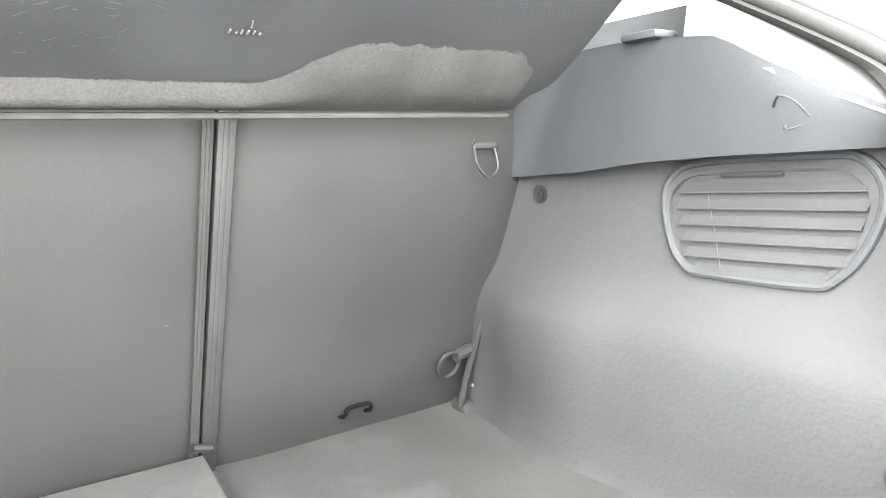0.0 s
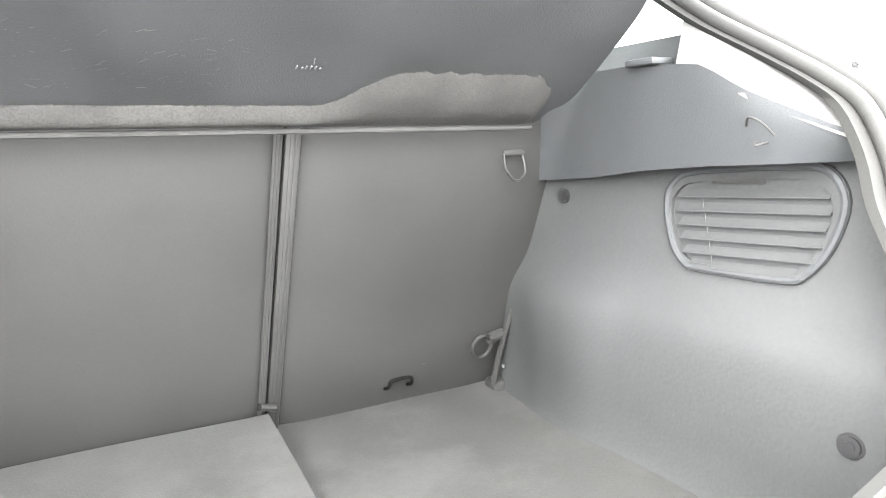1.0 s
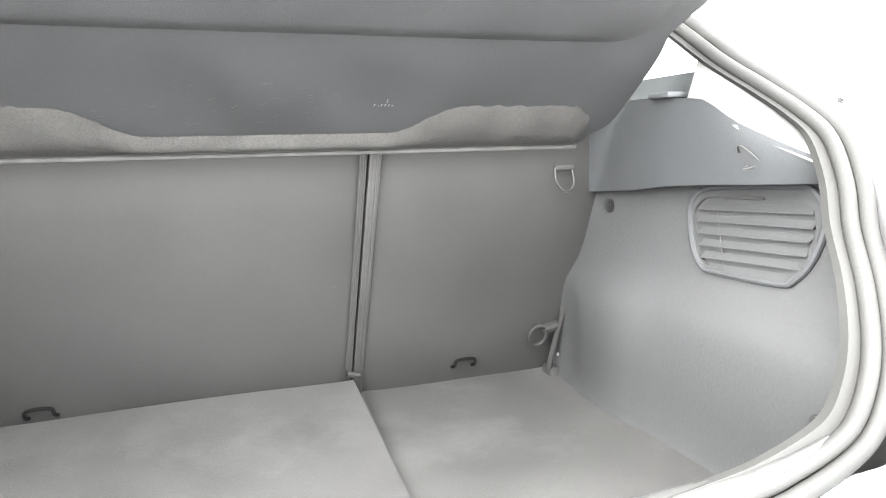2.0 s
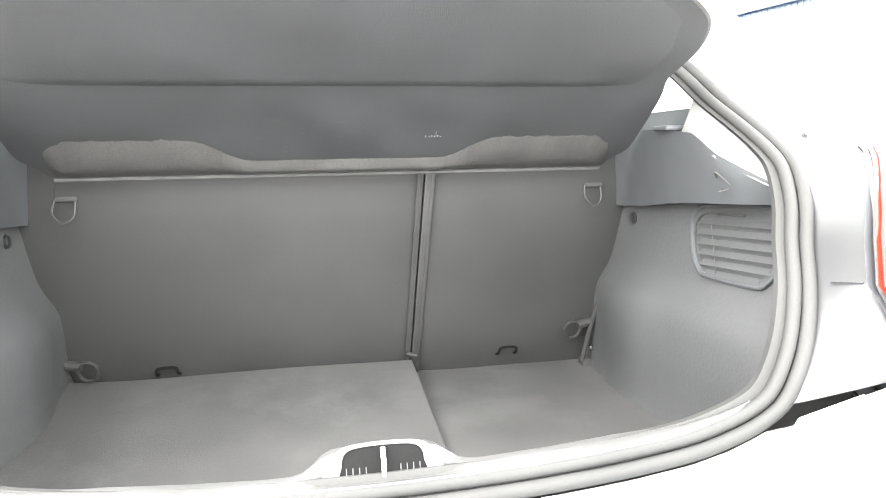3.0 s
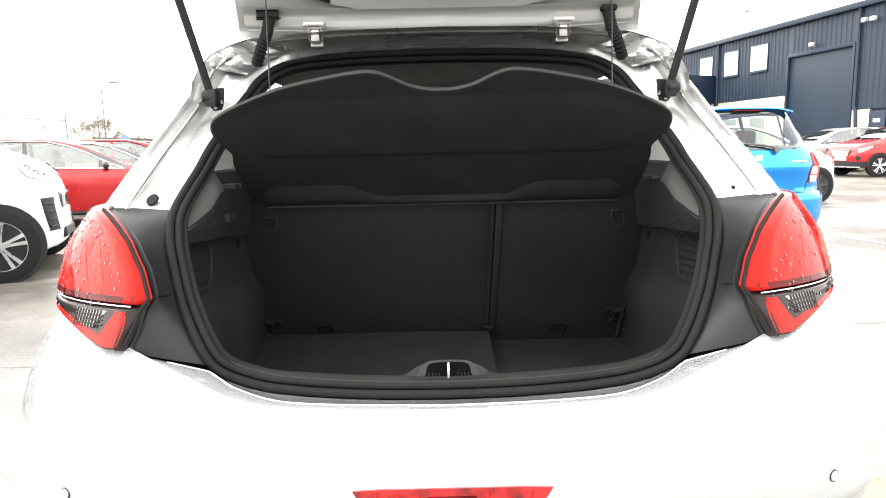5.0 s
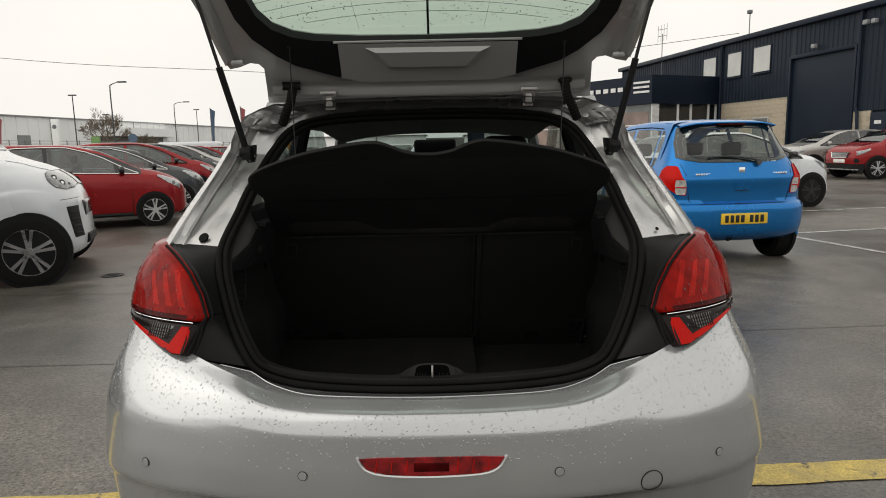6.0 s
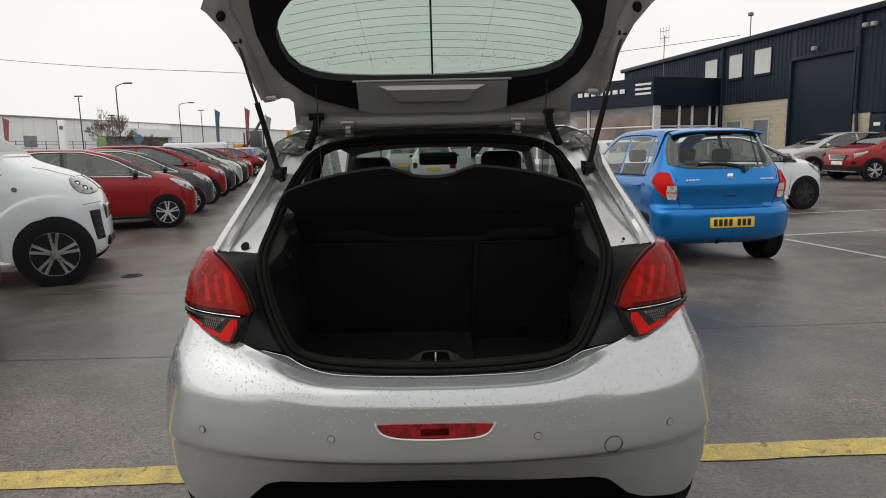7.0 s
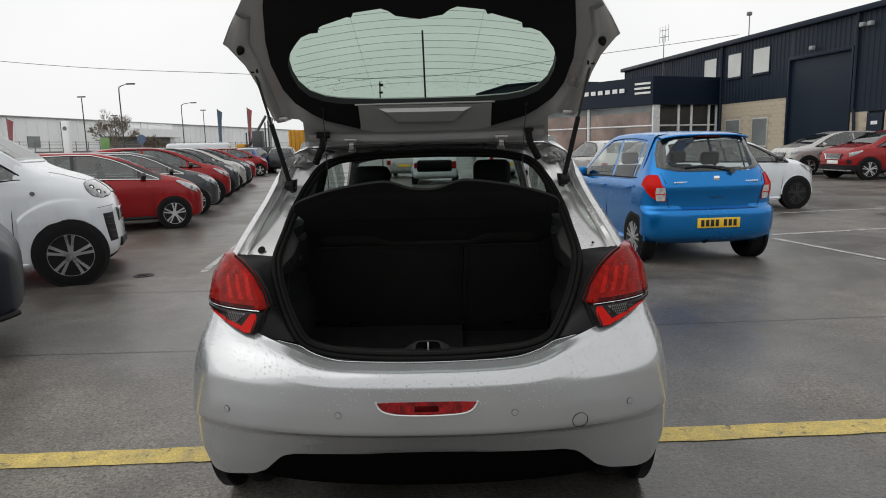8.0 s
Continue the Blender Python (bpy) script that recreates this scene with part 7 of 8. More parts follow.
rows = [[tail(half(bowed(z, q)) * q, bowed(z, q), 0.006) for q in span(-1, 1, 111)] for z in span(1.075, 1.465, 40)]
rear_glass = part("rear_window", holed(rows, 0.0), "car_glass", blue, "rear glass with a dark border")
rows = [[tail(half(bowed(z, q)) * 0.97 * q, bowed(z, q), 0.008) for q in span(-1, 1, 21)] for z in span(1.085, 1.455, 12)]
part("clear_pane", grid(rows), "clear_glass", rear_glass, "clear middle of the glass")
part("spoiler", thick(grid([[(x + 0.07 * (y / 0.6) ** 2, y, z - 0.05 * (y / 0.6) ** 4) for y in span(-0.56, 0.56, 20)] for x, z in ((-1.24, 1.521), (-1.34, 1.516), (-1.43, 1.506), (-1.49, 1.494), (-1.495, 1.482), (-1.43, 1.472))]), 0.006), "blue", blue, "blue roof spoiler")
part("brake_light", box(-1.50, -1.42, -0.16, 0.16, 1.458, 1.474, 0.005), "lens_dark", blue)
wip = part("wiper", tube(spline([tail(-0.22, 1.06, 0.03), tail(-0.16, 1.10, 0.035), tail(0.1, 1.135, 0.03), tail(0.36, 1.125, 0.03)], 6), 0.011, 6), "black_gloss", blue, "black rear wiper")
part("wiper_hub", disc(tail(-0.20, 1.07, 0.02), (-1, 0, 0.2), 0.034, 0.05, 16, 0.006), "black_gloss", wip)
for s in (-1, 1):
    rows = [[tail(s * (p + (q - p) * j / 12), z, 0.012) for j in range(13)] for z, p, q in ((0.742, 0.600, 0.64), (0.752, 0.598, 0.685), (0.80, 0.597, 0.748), (0.85, 0.604, 0.782), (0.90, 0.618, 0.795), (0.925, 0.640, 0.796), (0.935, 0.642, 0.795), (1.0, 0.650, 0.772), (1.035, 0.655, 0.745), (1.045, 0.672, 0.728))]
    lamp = part("tail_lamp", thick(grid(rows), 0.006), "lens_bright", blue, "red and clear tail lamp")
    rows = [[tail(s * (p + (q - p) * j / 6), z, 0.017) for j in range(7)] for z, p, q in ((0.75, 0.61, 0.69), (0.79, 0.602, 0.70), (0.85, 0.605, 0.705), (0.90, 0.615, 0.70))]
    part("clear_lens", thick(grid(rows), 0.004), "pale_lens", lamp, "clear lower lens")
    part("lens_rib", tube([tail(s * y, 0.825, 0.021) for y in span(0.605, 0.70, 5)], 0.006, 5), "lens_bright", lamp)
    part("badge_bars", join(*[box(tail(s * 0.44, 0.955).x - 0.008, tail(s * 0.44, 0.955).x + 0.02, s * 0.44 - 0.085 + 0.028 * i, s * 0.44 - 0.064 + 0.028 * i, 0.946, 0.966, 0.002) for i in range(6)]), "chrome", blue)
part("badge", box(tail(0, 0.99).x - 0.012, tail(0, 0.99).x + 0.01, -0.036, 0.036, 0.965, 1.025, 0.014), "chrome", blue, "plain chrome badge")
part("handle_recess", thick(tail_sheet(span(0.785, 0.865, 5), lambda z: -0.085, lambda z: 0.085, 0.006, 6), 0.004), "blue", blue)
part("handle_slot", tube([tail(y, 0.785, 0.008) for y in span(-0.08, 0.08, 6)], 0.005, 5), "navy_car", blue)
part("plate_recess", thick(tail_sheet(span(0.40, 0.59, 5), lambda z: -0.34, lambda z: 0.34, 0.004, 8), 0.004), "blue", blue)
plate = part("number_plate", box(tail(0, 0.5).x - 0.022, tail(0, 0.5).x + 0.004, -0.26, 0.26, 0.445, 0.556, 0.004), "plate_yellow", blue, "yellow number plate")
px = tail(0, 0.5).x - 0.023
for i in range(7):
    y = 0.205 - 0.060 * i - (0.04 if i > 3 else 0)
    part("plate_bar", box(px - 0.002, px + 0.004, y - 0.02, y + 0.02, 0.463, 0.538, 0.001), "ink", plate)
part("towing_eye", tube([tail(0.12, 0.30, 0.02), tail(0.12, 0.26, 0.03), tail(0.09, 0.25, 0.03), tail(0.08, 0.29, 0.02)], 0.007, 6), "black", blue)
part("fuel_flap", disc((-1.22, 0.797, 0.83), (0, 1, 0), 0.085, 0.012, 24, 0.003), "blue", blue)

# ---- workshop and showroom ----
WALL_O = Vector((19.2, 27.2, 0))


def wall_at(s, z, out=0.0):
    """On the workshop's front: s along it away from the camera, out towards the lane."""
    return WALL_O + NORTH * s - EAST * out + Vector((0, 0, z))


workshop = thing("workshop_building", "navy clad workshop with buff block base and roller door", "building")
EAVES = 6.95


def corrugated(s0, s1, z0, z1, pitch=0.3, out=0.0, depth=0.035):
    line = []
    n = int((s1 - s0) / pitch)
    for i in range(n):
        s = s0 + i * pitch
        for f, d in ((0.0, 0.0), (0.55, 0.0), (0.65, depth), (0.9, depth)):
            line.append((s + f * pitch, d))
    line.append((s1, 0.0))
    return grid([[wall_at(s, z, out + d) for s, d in line] for z in (z0, z1)])


def slab(s0, s1, z0, z1, o0, o1, bevel=0.01):
    bm = box(0, s1 - s0, -o1, -o0, z0, z1, bevel)
    m = Matrix(((NORTH.x, EAST.x, 0, 0), (NORTH.y, EAST.y, 0, 0), (0, 0, 1, 0), (0, 0, 0, 1)))
    base = wall_at(s0, 0)
    for v in bm.verts:
        v.co = base + NORTH * v.co.x + EAST * v.co.y + Vector((0, 0, v.co.z))
    return bm


BAY0, BAY1, BAY_TOP = 2.1, 6.2, 5.35
part("back_wall", slab(-14, 25.5, 0, EAVES, -12.0, -0.12), "navy", workshop)
part("cladding", corrugated(-14, BAY0, 2.5, EAVES), "navy", workshop, "navy corrugated cladding", 20)
part("cladding", corrugated(BAY0, BAY1, BAY_TOP, EAVES), "navy", workshop, "navy corrugated cladding", 20)
part("cladding", corrugated(BAY1, 25.5, 3.5, EAVES), "navy", workshop, "navy corrugated cladding", 20)
part("roof_edge", slab(-14.2, 25.7, EAVES - 0.05, EAVES + 0.22, -0.3, 0.28, 0.03), "navy_fascia", workshop, "dark roof gutter")
part("downpipe", tube([wall_at(1.75, EAVES, 0.12), wall_at(1.75, 2.7, 0.12), wall_at(1.6, 2.45, 0.16), wall_at(1.5, 1.2, 0.16)], 0.075, 8), "navy_fascia", workshop)
part("downpipe", tube([wall_at(12.1, EAVES, 0.12), wall_at(12.1, 0.2, 0.12)], 0.075, 8), "navy_fascia", workshop)
# roller door, lamp
door = part("roller_door", slab(BAY0, BAY1, 0, BAY_TOP, -0.55, -0.45), "navy_fascia", workshop, "navy ribbed roller door")
for i in range(41):
    part("door_lath", slab(BAY0, BAY1, 0.13 * i + 0.015, 0.13 * i + 0.10, -0.45, -0.405, 0.02), "navy", door)
for a, b in ((BAY0 - 0.12, BAY0), (BAY1, BAY1 + 0.12)):
    part("door_jamb", slab(a, b, 0, BAY_TOP + 0.15, -0.6, 0.06), "navy_fascia", workshop)
part("door_lintel", slab(BAY0, BAY1, BAY_TOP, BAY_TOP + 0.18, -0.6, 0.06), "navy_fascia", workshop)
for s, z in ((4.4, 5.75), (0.9, 6.3), (1.35, 6.32)):
    part("flood_light", slab(s - 0.12, s + 0.12, z - 0.10, z + 0.10, 0.15, 0.36, 0.04), "flag_grey", workshop)
# base walls of blocks
M["block"] = mat("buff_block", (0.46, 0.40, 0.305), 0.88, var=0.14, scale=1.2, bump=0.7, grain=50, gvar=0.12)


def block_wall(s0, s1, z0, z1, holes, own):
    part("mortar_bed", slab(s0, s1, z0, z1, -0.1, -0.005, 0.0), "mortar", own)
    bw, bh = 0.45, 0.225
    shape = slab(0, bw - 0.015, 0, bh - 0.015, -0.04, 0.0, 0.008)
    base = wall_at(0, 0)
    for v in shape.verts:
        v.co -= base
    me = bpy.data.meshes.new("block")
    shape.to_mesh(me)
    shape.free()
    me.materials.append(M["block"])
    for r in range(int((z1 - z0) / bh)):
        z = z0 + r * bh
        n = int((s1 - s0) / bw)
        for i in range(n):
            s = s0 + i * bw + (bw / 2 if r % 2 else 0)
            if s + bw > s1 + 0.1 or any(a - bw < s < b and c - bh < z < d for a, b, c, d in holes):
                continue
            ob = new("block", me)
            ob.location = wall_at(s, z, 0.004)
            ob.parent = own


def window(s0, s1, z0, z1, own, out=0.05, frame_mat="frame_grey", pane_mat="pane"):
    w = part("window", slab(s0, s1, z0, z1, out - 0.09, out, 0.01), frame_mat, own, "framed window")
    part("pane", slab(s0 + 0.07, s1 - 0.07, z0 + 0.07, z1 - 0.07, out + 0.001, out + 0.008, 0.0), pane_mat, w)
    part("sill", slab(s0 - 0.05, s1 + 0.05, z0 - 0.07, z0, out - 0.02, out + 0.07, 0.01), frame_mat, w)


for s0, s1 in ((7.77, 9.24), (10.25, 11.6), (12.7, 14.1)):
    window(s0, s1, 4.95, 6.4, workshop, frame_mat="navy_fascia", pane_mat="pale_pane")
window(7.71, 9.08, 0.95, 2.55, workshop)
window(10.16, 11.6, 0.95, 2.55, workshop)
part("side_door", slab(0.1, 0.95, 0, 2.4, 0.0, 0.06), "navy_fascia", workshop, "dark personnel door")
part("door_sign", slab(0.35, 0.7, 1.9, 2.05, 0.062, 0.07, 0.0), "white_print", workshop)
part("door_sign", slab(0.25, 0.8, 1.3, 1.5, 0.062, 0.07, 0.0), "white_print", workshop)
# aerials on the roof
for s, tall, cross in ((19.0, 2.4, 0.9), (9.5, 2.0, 0.0)):
    aerial = part("aerial_mast", tube([wall_at(s, EAVES - 1.5 if cross else EAVES, 0.2), wall_at(s, EAVES + tall - 0.6, 0.2)], 0.03, 6), "galv", workshop)
    if cross:
        for dz in (0.0, 0.45):
            part("aerial_arm", tube([wall_at(s - 0.6, EAVES + 1.6 + dz, 0.2), wall_at(s + 0.6, EAVES + 1.7 + dz, 0.2)], 0.02, 5), "galv", aerial)
        for ds in (-0.6, -0.2, 0.2, 0.6):
            part("aerial_rod", tube([wall_at(s + ds, EAVES + 1.3, 0.2), wall_at(s + ds, EAVES + 2.4, 0.2)], 0.015, 5), "galv", aerial)
    else:
        part("camera_head", slab(s - 0.1, s + 0.1, EAVES + 1.3, EAVES + 1.5, 0.1, 0.34, 0.03), "galv", aerial)
# showroom in front of the far half of the workshop
showroom = thing("showroom_building", "single storey showroom with navy fascia and glazed front", "building")
E0, N0 = lot_of(*wall_at(12.3, 0).xy)


def show(e, n, z):
    return lot(E0 + e, N0 + n, z)


def prism(points, z0, z1, bevel=0.02):
    bm = bmesh.new()
    lo = [bm.verts.new((p.x, p.y, z0)) for p in points]
    hi = [bm.verts.new((p.x, p.y, z1)) for p in points]
    bm.faces.new(lo[::-1])
    bm.faces.new(hi)
    for i in range(len(points)):
        j = (i + 1) % len(points)
        bm.faces.new((lo[i], lo[j], hi[j], hi[i]))
    return bm


plan = [show(0, 0, 0), show(-5.1, -1.15, 0), show(-9.5, 7.9, 0), show(-9.5, 22, 0), show(0.2, 22, 0)]
inner = [show(0, 0.3, 0), show(-4.9, -0.85, 0), show(-9.2, 8.0, 0), show(-9.2, 21.8, 0), show(0.2, 21.8, 0)]
part("fascia", prism(plan, 3.52, 5.15), "navy_fascia", showroom, "smooth navy fascia band")
part("glazing", prism(inner, 0.3, 3.52), "pane", showroom, "tall showroom glazing")
part("plinth", prism(plan, 0.0, 0.35), "frame_white", showroom)


def along(a, b, f, z, out=0.0):
    d = (b - a).normalized()
    n = Vector((d.y, -d.x, 0))
    n = n if n.y < 0 else -n
    return a + (b - a) * f + n * out + Vector((0, 0, z))


for a, b, fs in ((inner[0], inner[1], (0.02, 0.14, 0.42, 0.62)), (inner[1], inner[2], (0.5, 0.98))):
    for f in fs:
        part("mullion", tube([along(a, b, f, 0.3, 0.04), along(a, b, f, 3.52, 0.04)], 0.09, 6), "frame_white", showroom)
    part("transom", tube([along(a, b, 0, 2.3, 0.04), along(a, b, 1, 2.3, 0.04)], 0.05, 6), "frame_white", showroom)
for i in range(7):
    f = 0.20 + 0.056 * i
    part("lettering_bar", thick(grid([[along(plan[1], plan[2], f + d, z, 0.05) for d in (0.0, 0.036)] for z in (4.33, 4.58)]), 0.03), "white_print", showroom, "plain white sign lettering bar")
for dz in (0.0, 0.27, 0.54):
    part("sign_stripe", thick(grid([[along(plan[1], plan[2], f, 4.16 + dz + d, 0.05) for f in (0.015, 0.125)] for d in (0.0, 0.12)]), 0.03), "white_print", showroom, "white sign stripe")
M["dark_pane"] = mat("dark_entrance_glass", (0.02, 0.022, 0.024), 0.06, var=0.3, scale=0.8, coat=0.5)
for f0, f1 in ((0.02, 0.40), (0.44, 0.60), (0.64, 0.92)):
    part("entrance_pane", thick(grid([[along(inner[0], inner[1], f, z, 0.03) for f in (f0, f1)] for z in (0.35, 2.28)]), 0.02), "dark_pane", showroom, "dark entrance glass")
    part("entrance_pane", thick(grid([[along(inner[0], inner[1], f, z, 0.03) for f in (f0, f1)] for z in (2.34, 3.5)]), 0.02), "dark_pane", showroom, "dark entrance glass")
corner = show(-4.98, -0.95, 0)
part("corner_pillar", thick(grid([[along(inner[0], inner[1], f, z, 0.10) for f in (0.93, 1.03)] for z in (0.3, 3.52)]), 0.1), "frame_white", showroom, "broad white corner pillar")
M["poster"] = mat("faded_window_poster", (0.20, 0.145, 0.125), 0.2, var=0.6, scale=0.5, coat=0.5)
for f0, f1 in ((0.02, 0.48), (0.52, 0.97)):
    a, b = inner[1], inner[2]
    bm = grid([[along(a, b, f, z, 0.03) for f in span(f0, f1, 4)] for z in (0.8, 2.25, 3.1)])
    part("window_poster", bm, "poster", showroom, "faded poster behind the glass")

unit = thing("far_workshop_unit", "dark navy workshop unit beyond the showroom", "building")
rows = [[(2.9, 66, z * 6.4), (6.0, 66, z * 7.25), (10.5, 66, z * 7.5), (16.0, 66, z * 7.2)] for z in (0, 1)]
part("wall", grid(rows + [[(x, y + 14, z) for x, y, z in rows[1]], [(x, y + 14, 0) for x, y, z in rows[1]]]), "navy", unit, "", 20)
part("roof_edge", tube([Vector(p) + Vector((0, -0.1, 0.05)) for p in rows[1]], 0.12, 6), "navy_fascia", unit)

# ---- white sheds, poles and trees in the distance ----
far = thing("white_warehouse", "long low white warehouse behind the fence", "warehouse")
a, b = Vector((-68, 50, 0)), Vector((-45.0, 200, 0))
d = (b - a).normalized()
nn = Vector((-d.y, d.x, 0))
bm = prism([a, b, b + nn * 40, a + nn * 40], 0, 6.9)
part("wall", bm, "shed", far)
part("roof_edge", prism([a - nn * 0.3, b - nn * 0.3, b + nn * 40, a + nn * 40], 6.9, 7.05), "flag_grey", far)
for i in range(70):
    p = a + d * (2.1 * i)
    part("panel_joint", tube([p - nn * 0.03 + Vector((0, 0, 0.4)), p - nn * 0.03 + Vector((0, 0, 6.9))], 0.05, 4), "shed_dark" if i % 23 == 11 else "shed", far)
part("loading_bay", prism([a + d * 62 - nn * 0.4, a + d * 80 - nn * 0.4, a + d * 80, a + d * 62], 0.2, 4.2), "shed_dark", far, "dark loading bay")
part("canopy", prism([a + d * 60 - nn * 2.2, a + d * 82 - nn * 2.2, a + d * 82, a + d * 60], 4.3, 5.8), "shed", far)
part("window", prism([a + d * 44 - nn * 0.1, a + d * 46.4 - nn * 0.1, a + d * 46.4, a + d * 44], 2.6, 4.2), "pane", far)
low = thing("boundary_wall", "low grey boundary wall with wire fence", "wall", kind="structure")
part("wall", prism([a - nn * 7 - d * 30, b - nn * 7, b - nn * 6.7, a - nn * 6.7 - d * 30], 0, 1.9), "shed_dark", low)
for i in range(50):
    p = a - nn * 6.9 + d * (2.6 * i - 12)
    part("fence_post", tube([p + Vector((0, 0, 1.8)), p + Vector((0, 0, 3.3))], 0.06, 5), "galv", low)
for z in (2.3, 2.8, 3.2):
    part("fence_wire", tube([a - nn * 6.9 - d * 12 + Vector((0, 0, z)), b - nn * 6.9 + Vector((0, 0, z))], 0.03, 4), "galv", low)
tagged(part("backdrop", prism([Vector((-220, 420, 0)), Vector((260, 420, 0)), Vector((260, 440, 0)), Vector((-220, 440, 0))], 0, 7), "shed_dark", None), "distant low buildings", "backdrop", kind="structure")
for x, w, h, y in ((-70, 60, 7, 330), (10, 70, 6, 300), (100, 80, 8, 300)):
    shed = thing("distant_shed", "distant pale industrial shed", "shed", "distant sheds")
    part("wall", prism([Vector((x, y, 0)), Vector((x + w, y, 0)), Vector((x + w, y + 30, 0)), Vector((x, y + 30, 0))], 0, h), "shed", shed)
    part("roof", prism([Vector((x - 1, y - 1, 0)), Vector((x + w + 1, y - 1, 0)), Vector((x + w + 1, y + 31, 0)), Vector((x - 1, y + 31, 0))], h, h + 0.5), "shed_dark", shed)


def street_lamp(x, y, h, reach, label="tall grey street lamp with curved arm"):
    lamp = thing("street_lamp", label, "street lamp", "street lamps", at=Matrix.Translation((x, y, 0)))
    pts = [(0, 0, 0), (0, 0, h * 0.6), (0, 0, h - 0.5)] + ([(0.15, 0, h - 0.15), (0.5, 0, h), (reach, 0, h + 0.12)] if reach else [(0, 0, h)])
    part("pole", tube(spline(pts, 4), [0.075 - 0.002 * i for i in range(4 * (len(pts) - 1) + 1)], 8), "post_dark", lamp)
    part("lantern", box(reach - 0.1 if reach else -0.45, reach + 0.75 if reach else 0.45, -0.16, 0.16, h + 0.03, h + 0.17, 0.05), "post_dark", lamp)


for x, y, h, reach in ((-32.6, 64, 8.1, 0.9), (-42.5, 75, 7.9, 0), (-37.0, 90, 8.0, 1.4), (-40.3, 107, 8.0, 0), (-45.5, 88, 6.4, 0)):
    street_lamp(x, y, h, reach)

mast = thing("camera_mast", "slim mast with two camera heads", "mast", at=Matrix.Translation((-4.2, 40, 0)))
part("pole", tube([(0, 0, 0), (0, 0, 5.5)], 0.05, 8), "galv", mast)
part("camera_head", box(-0.06, 0.22, -0.1, 0.1, 5.2, 5.36, 0.03), "black", mast)
part("camera_head", box(-0.06, 0.18, -0.1, 0.1, 4.75, 4.88, 0.03), "black", mast)


def flag(x, y, h, material, label):
    f = thing("feather_flag", label, "flag", "feather flags", at=Matrix.Translation((x, y, 0)))
    part("mast", tube([(0, 0, 0), (0, 0, h)], 0.05, 6), "galv", f)
    rows = [[(0.05 + w * q * (1 - 0.25 * (h - z) / h), 0.12 * math.sin(4 * q + z), z - 0.3 * q) for q in span(0, 1, 8)] for z, w in [(h - 0.1, 0.5), (h * 0.85, 0.36), (h * 0.7, 0.28), (h * 0.55, 0.24), (h * 0.36, 0.3)]]
    part("cloth", thick(grid(rows), 0.01), material, f)


flag(-25.4, 71, 6.0, "flag_blue", "blue feather flag on a mast")
flag(-22.1, 71, 6.1, "flag_red", "red feather flag on a mast")
flag(-18.5, 66, 5.0, "flag_grey", "grey feather flag on a mast")
flag(-41.5, 60, 5.0, "flag_red", "red feather flag on a mast")
totem = thing("totem_sign", "grey dealer totem sign on its plinth", "sign", at=Matrix.Translation((-36.6, 61, 0)))
part("column", box(-0.32, 0.32, -0.2, 0.2, 0, 4.6, 0.04), "shed", totem)
part("edge_strip", box(-0.38, -0.322, -0.22, 0.22, 0, 4.6, 0.02), "shed_dark", totem)
part("emblem", disc((0.02, -0.21, 3.9), (0, 1, 0), 0.2, 0.03, 20), "galv", totem)
green = thing("green_sign", "small green notice board on posts", "sign", at=Matrix.Translation((-34.5, 64, 0)))
part("board", box(-0.45, 0.45, -0.04, 0.04, 1.2, 3.0, 0.02), "sign_green", green)
for x in (-0.6, 0.6):
    part("post", tube([(x, 0, 0), (x, 0, 1.3)], 0.05, 6), "galv", green)
blue_sign = thing("round_road_sign", "round blue road sign on a pole", "sign", at=Matrix.Translation((-33.6, 70, 0)))
part("post", tube([(0, 0, 0), (0, 0, 3.2)], 0.04, 6), "galv", blue_sign)
part("disc", disc((0, -0.06, 2.9), (0, 1, 0), 0.5, 0.04, 20), "flag_blue", blue_sign)


def bare_tree(x, y, h, seed):
    tree = thing("bare_tree", "leafless winter tree with many fine twigs", "tree", "bare trees", at=Matrix.Translation((x, y, 0)))
    rng = random.Random(seed)
    verts, faces = [], []

    def limb(p, dirn, length, r, depth):
        q = p + dirn * length
        s = dirn.cross(Vector((0.2, 0.5, 0.1))).normalized()
        t = dirn.cross(s)
        k = len(verts)
        for c, rad in ((p, r), (q, r * 0.62)):
            for i in range(4):
                an = math.pi / 2 * i
                verts.append(c + s * math.cos(an) * rad + t * math.sin(an) * rad)
        for i in range(4):
            j = (i + 1) % 4
            faces.append((k + i, k + j, k + 4 + j, k + 4 + i))
        if depth == 0:
            return
        for i in range(rng.choice((3, 3, 4))):
            nd = (dirn + Vector((rng.uniform(-1, 1), rng.uniform(-1, 1), rng.uniform(-0.45, 0.75))) * 0.55).normalized()
            limb(p + dirn * length * rng.uniform(0.55, 1.0), nd, length * rng.uniform(0.55, 0.8), max(0.011, r * 0.5), depth - 1)

    part("trunk", tube([(0, 0, 0), (0.05, 0, h * 0.15), (0, 0, h * 0.26)], [0.2, 0.16, 0.13], 8), "bark", tree)
    for i in range(9):
        a = i * 2.4
        lean = 0.12 + 0.17 * i
        limb(Vector((0, 0, h * (0.20 + 0.012 * i))), Vector((math.cos(a) * lean, math.sin(a) * lean, 1.0)).normalized(), h * (0.27 - 0.06 * lean), 0.06, 5)
    me = bpy.data.meshes.new("crown")
    me.from_pydata([tuple(v) for v in verts], [], faces)
    me.materials.append(M["bark"])
    crown = new("crown", me)
    crown.parent = tree


bare_tree(-41.7, 80, 7.6, 3)
bare_tree(-38.6, 84, 4.4, 8)

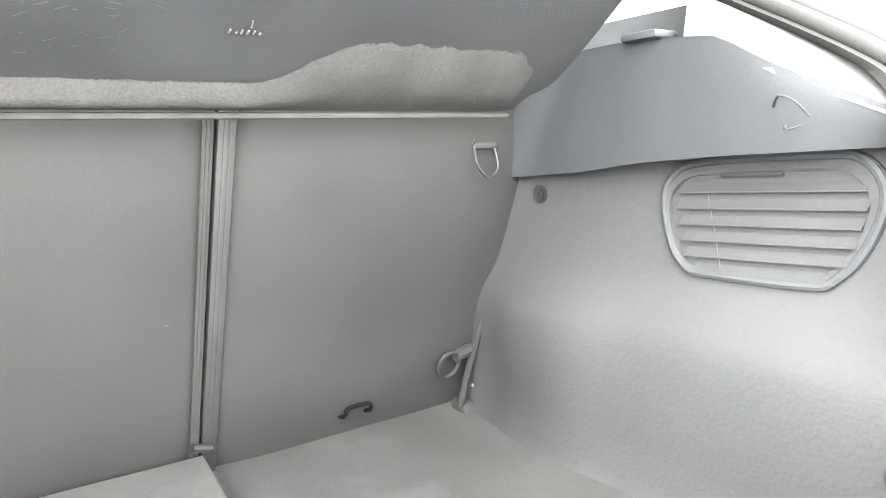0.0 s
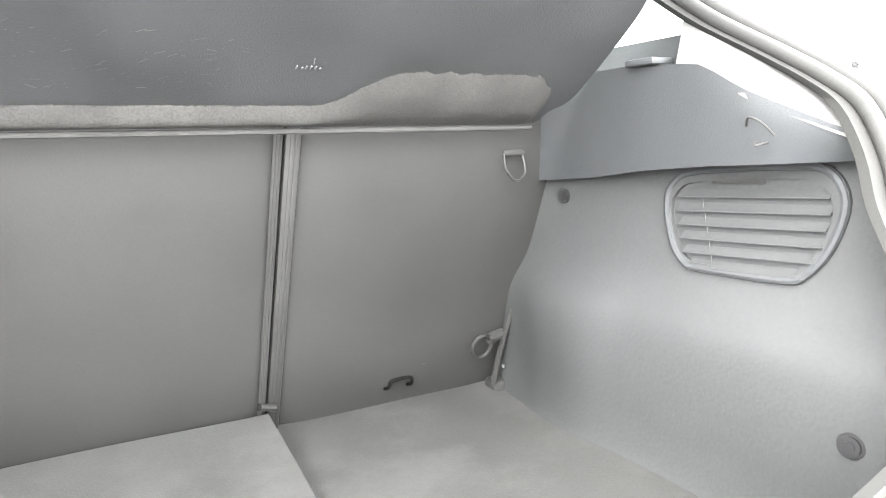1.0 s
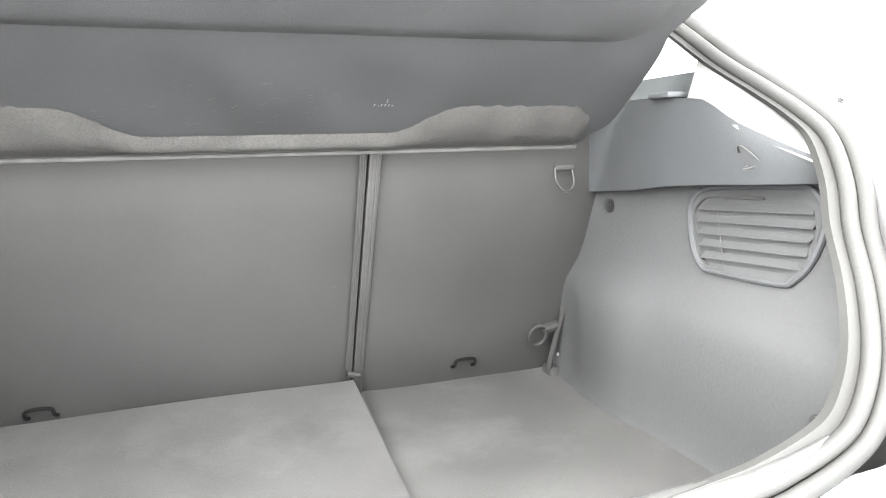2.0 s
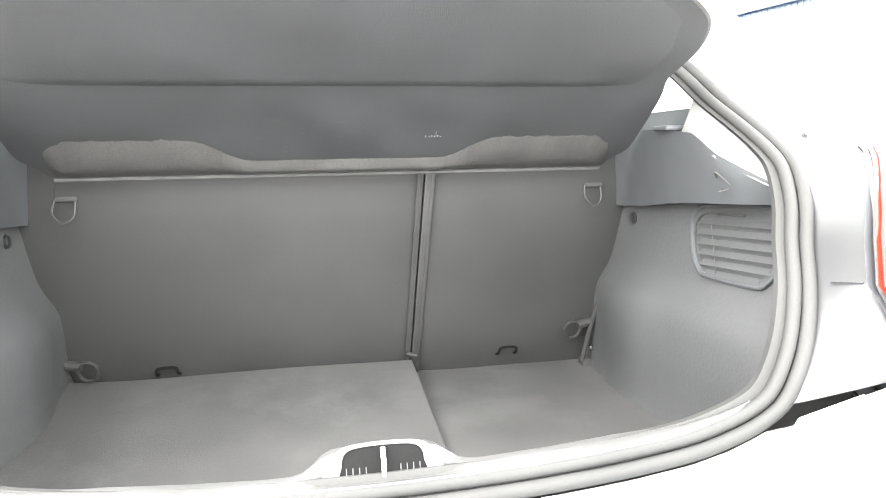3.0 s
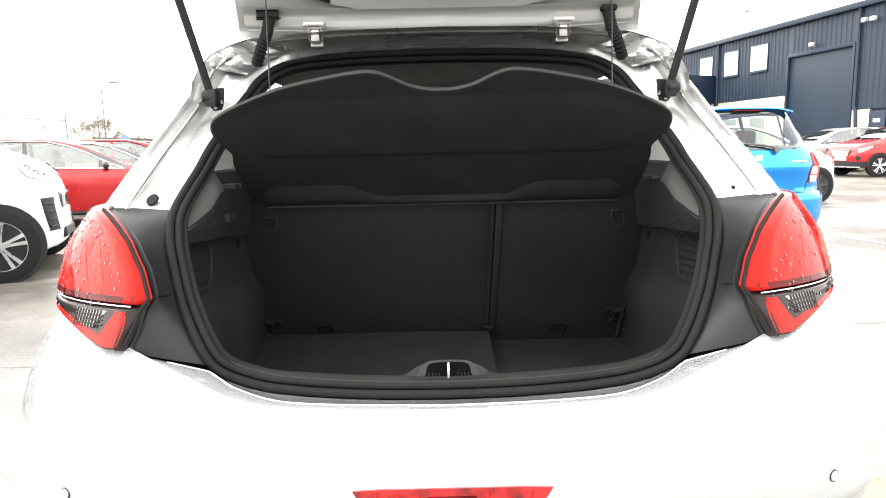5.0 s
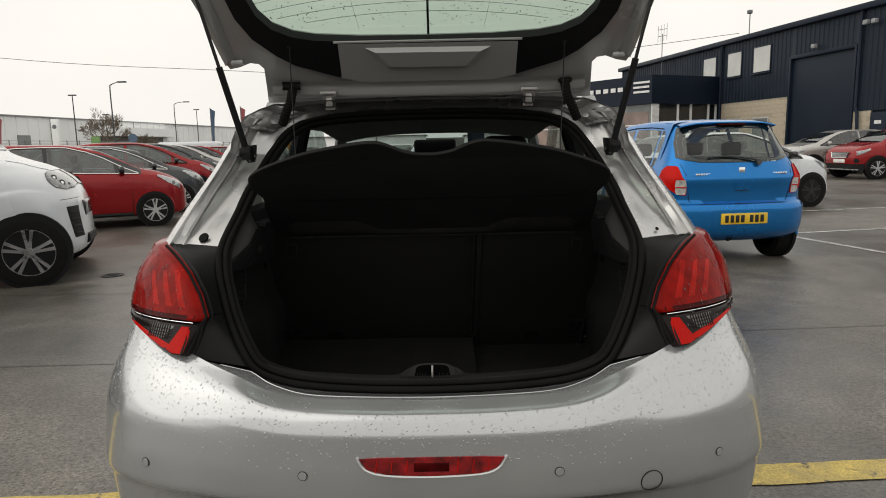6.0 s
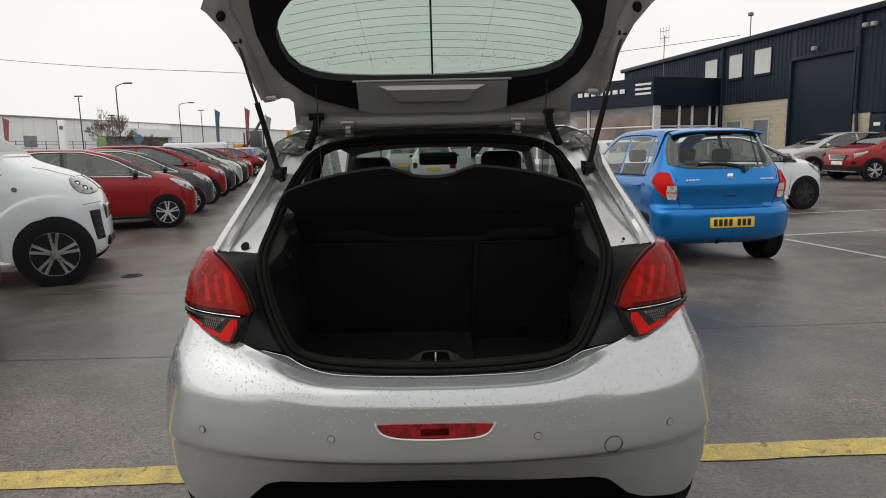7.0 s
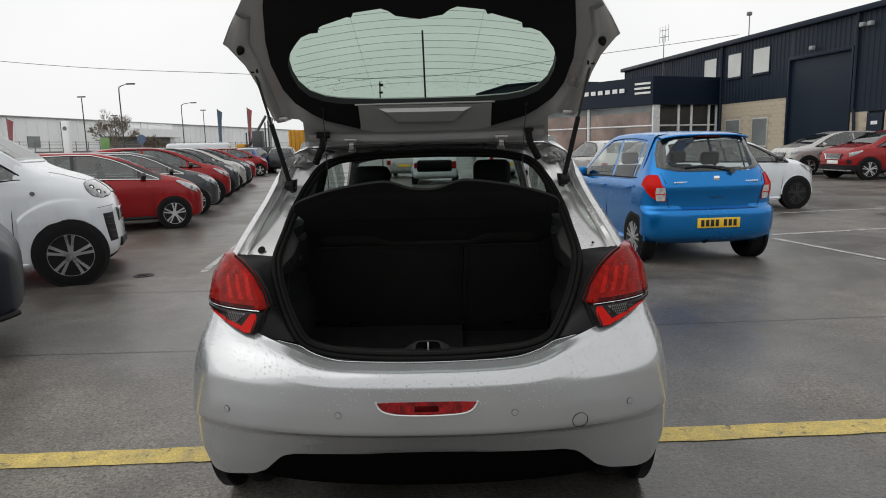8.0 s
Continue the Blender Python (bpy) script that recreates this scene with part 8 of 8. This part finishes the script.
# yellow machines and skips behind the far end of the row
digger = thing("yellow_skip", "amber steel skip beyond the parked cars", "skip", at=Matrix.Translation((-13.6, 58, 0)))
part("tub", box(-0.7, 0.7, -1, 1, 0.0, 3.1, 0.08), "amber", digger)
for x in (-0.55, -0.18, 0.18, 0.55):
    part("rib", box(x - 0.06, x + 0.06, -1.08, -1.0, 0.4, 3.1, 0.02), "amber", digger)
loader = thing("telehandler", "yellow and grey loading machine with raised boom", "machine", at=Matrix.Translation((-17.8, 60, 0)))
part("chassis", box(-1.6, 1.6, -0.9, 0.9, 0.7, 1.7, 0.1), "post_dark", loader)
part("counterweight", box(-2.0, -1.2, -0.7, 0.7, 1.2, 2.0, 0.1), "amber", loader)
part("cab", box(-0.5, 0.4, -0.7, 0.5, 1.6, 3.2, 0.1), "post_dark", loader)
for x in (-1.1, -0.85, 0.7, 1.0):
    part("lift_mast", tube([(x, -0.3, 1.5), (x, -0.3, 3.6 + 0.5 * x)], 0.07, 6), "post_dark", loader)
part("boom", tube([(-1.2, 0.6, 1.8), (0.6, 0.6, 4.6)], 0.13, 6), "post_dark", loader)
for x in (-1.0, 1.0):
    part("tyre", disc((x, -0.9, 0.6), (0, 1, 0), 0.6, 0.4, 20, 0.05), "tyre", loader)
o = lot_of(-21, 50)
part("roof_box", box(-2.4, 2.4, -1, 1, 0.0, 2.1, 0.25, 4), "white", thing("parked_white_van", "white panel van at the end of the row", "van", at=Matrix.Translation((-20.5, 52, 0)) @ Matrix.Rotation(radians(12), 4, "Z")))

# overhead cable across the yard
cable = thing("overhead_cable", "thin black overhead cable across the yard", "cable")
part("wire", tube(spline([(-60, 39, 11.5), (-28, 38, 7.2), (-13, 38, 6.0), (-2, 38, 5.5), (9.2, 38, 6.57), (17.3, 38, 7.45)], 10), 0.015, 5), "cable", cable)

# blocks of the workshop's base walls
block_wall(BAY1 + 0.12, 12.1, 0, 3.5, [(7.71, 9.08, 0.95, 2.55), (10.16, 11.6, 0.95, 2.55)], workshop)
block_wall(1.0, BAY0 - 0.12, 0, 2.5, [], workshop)
block_wall(-14, 0.05, 0, 2.5, [], workshop)
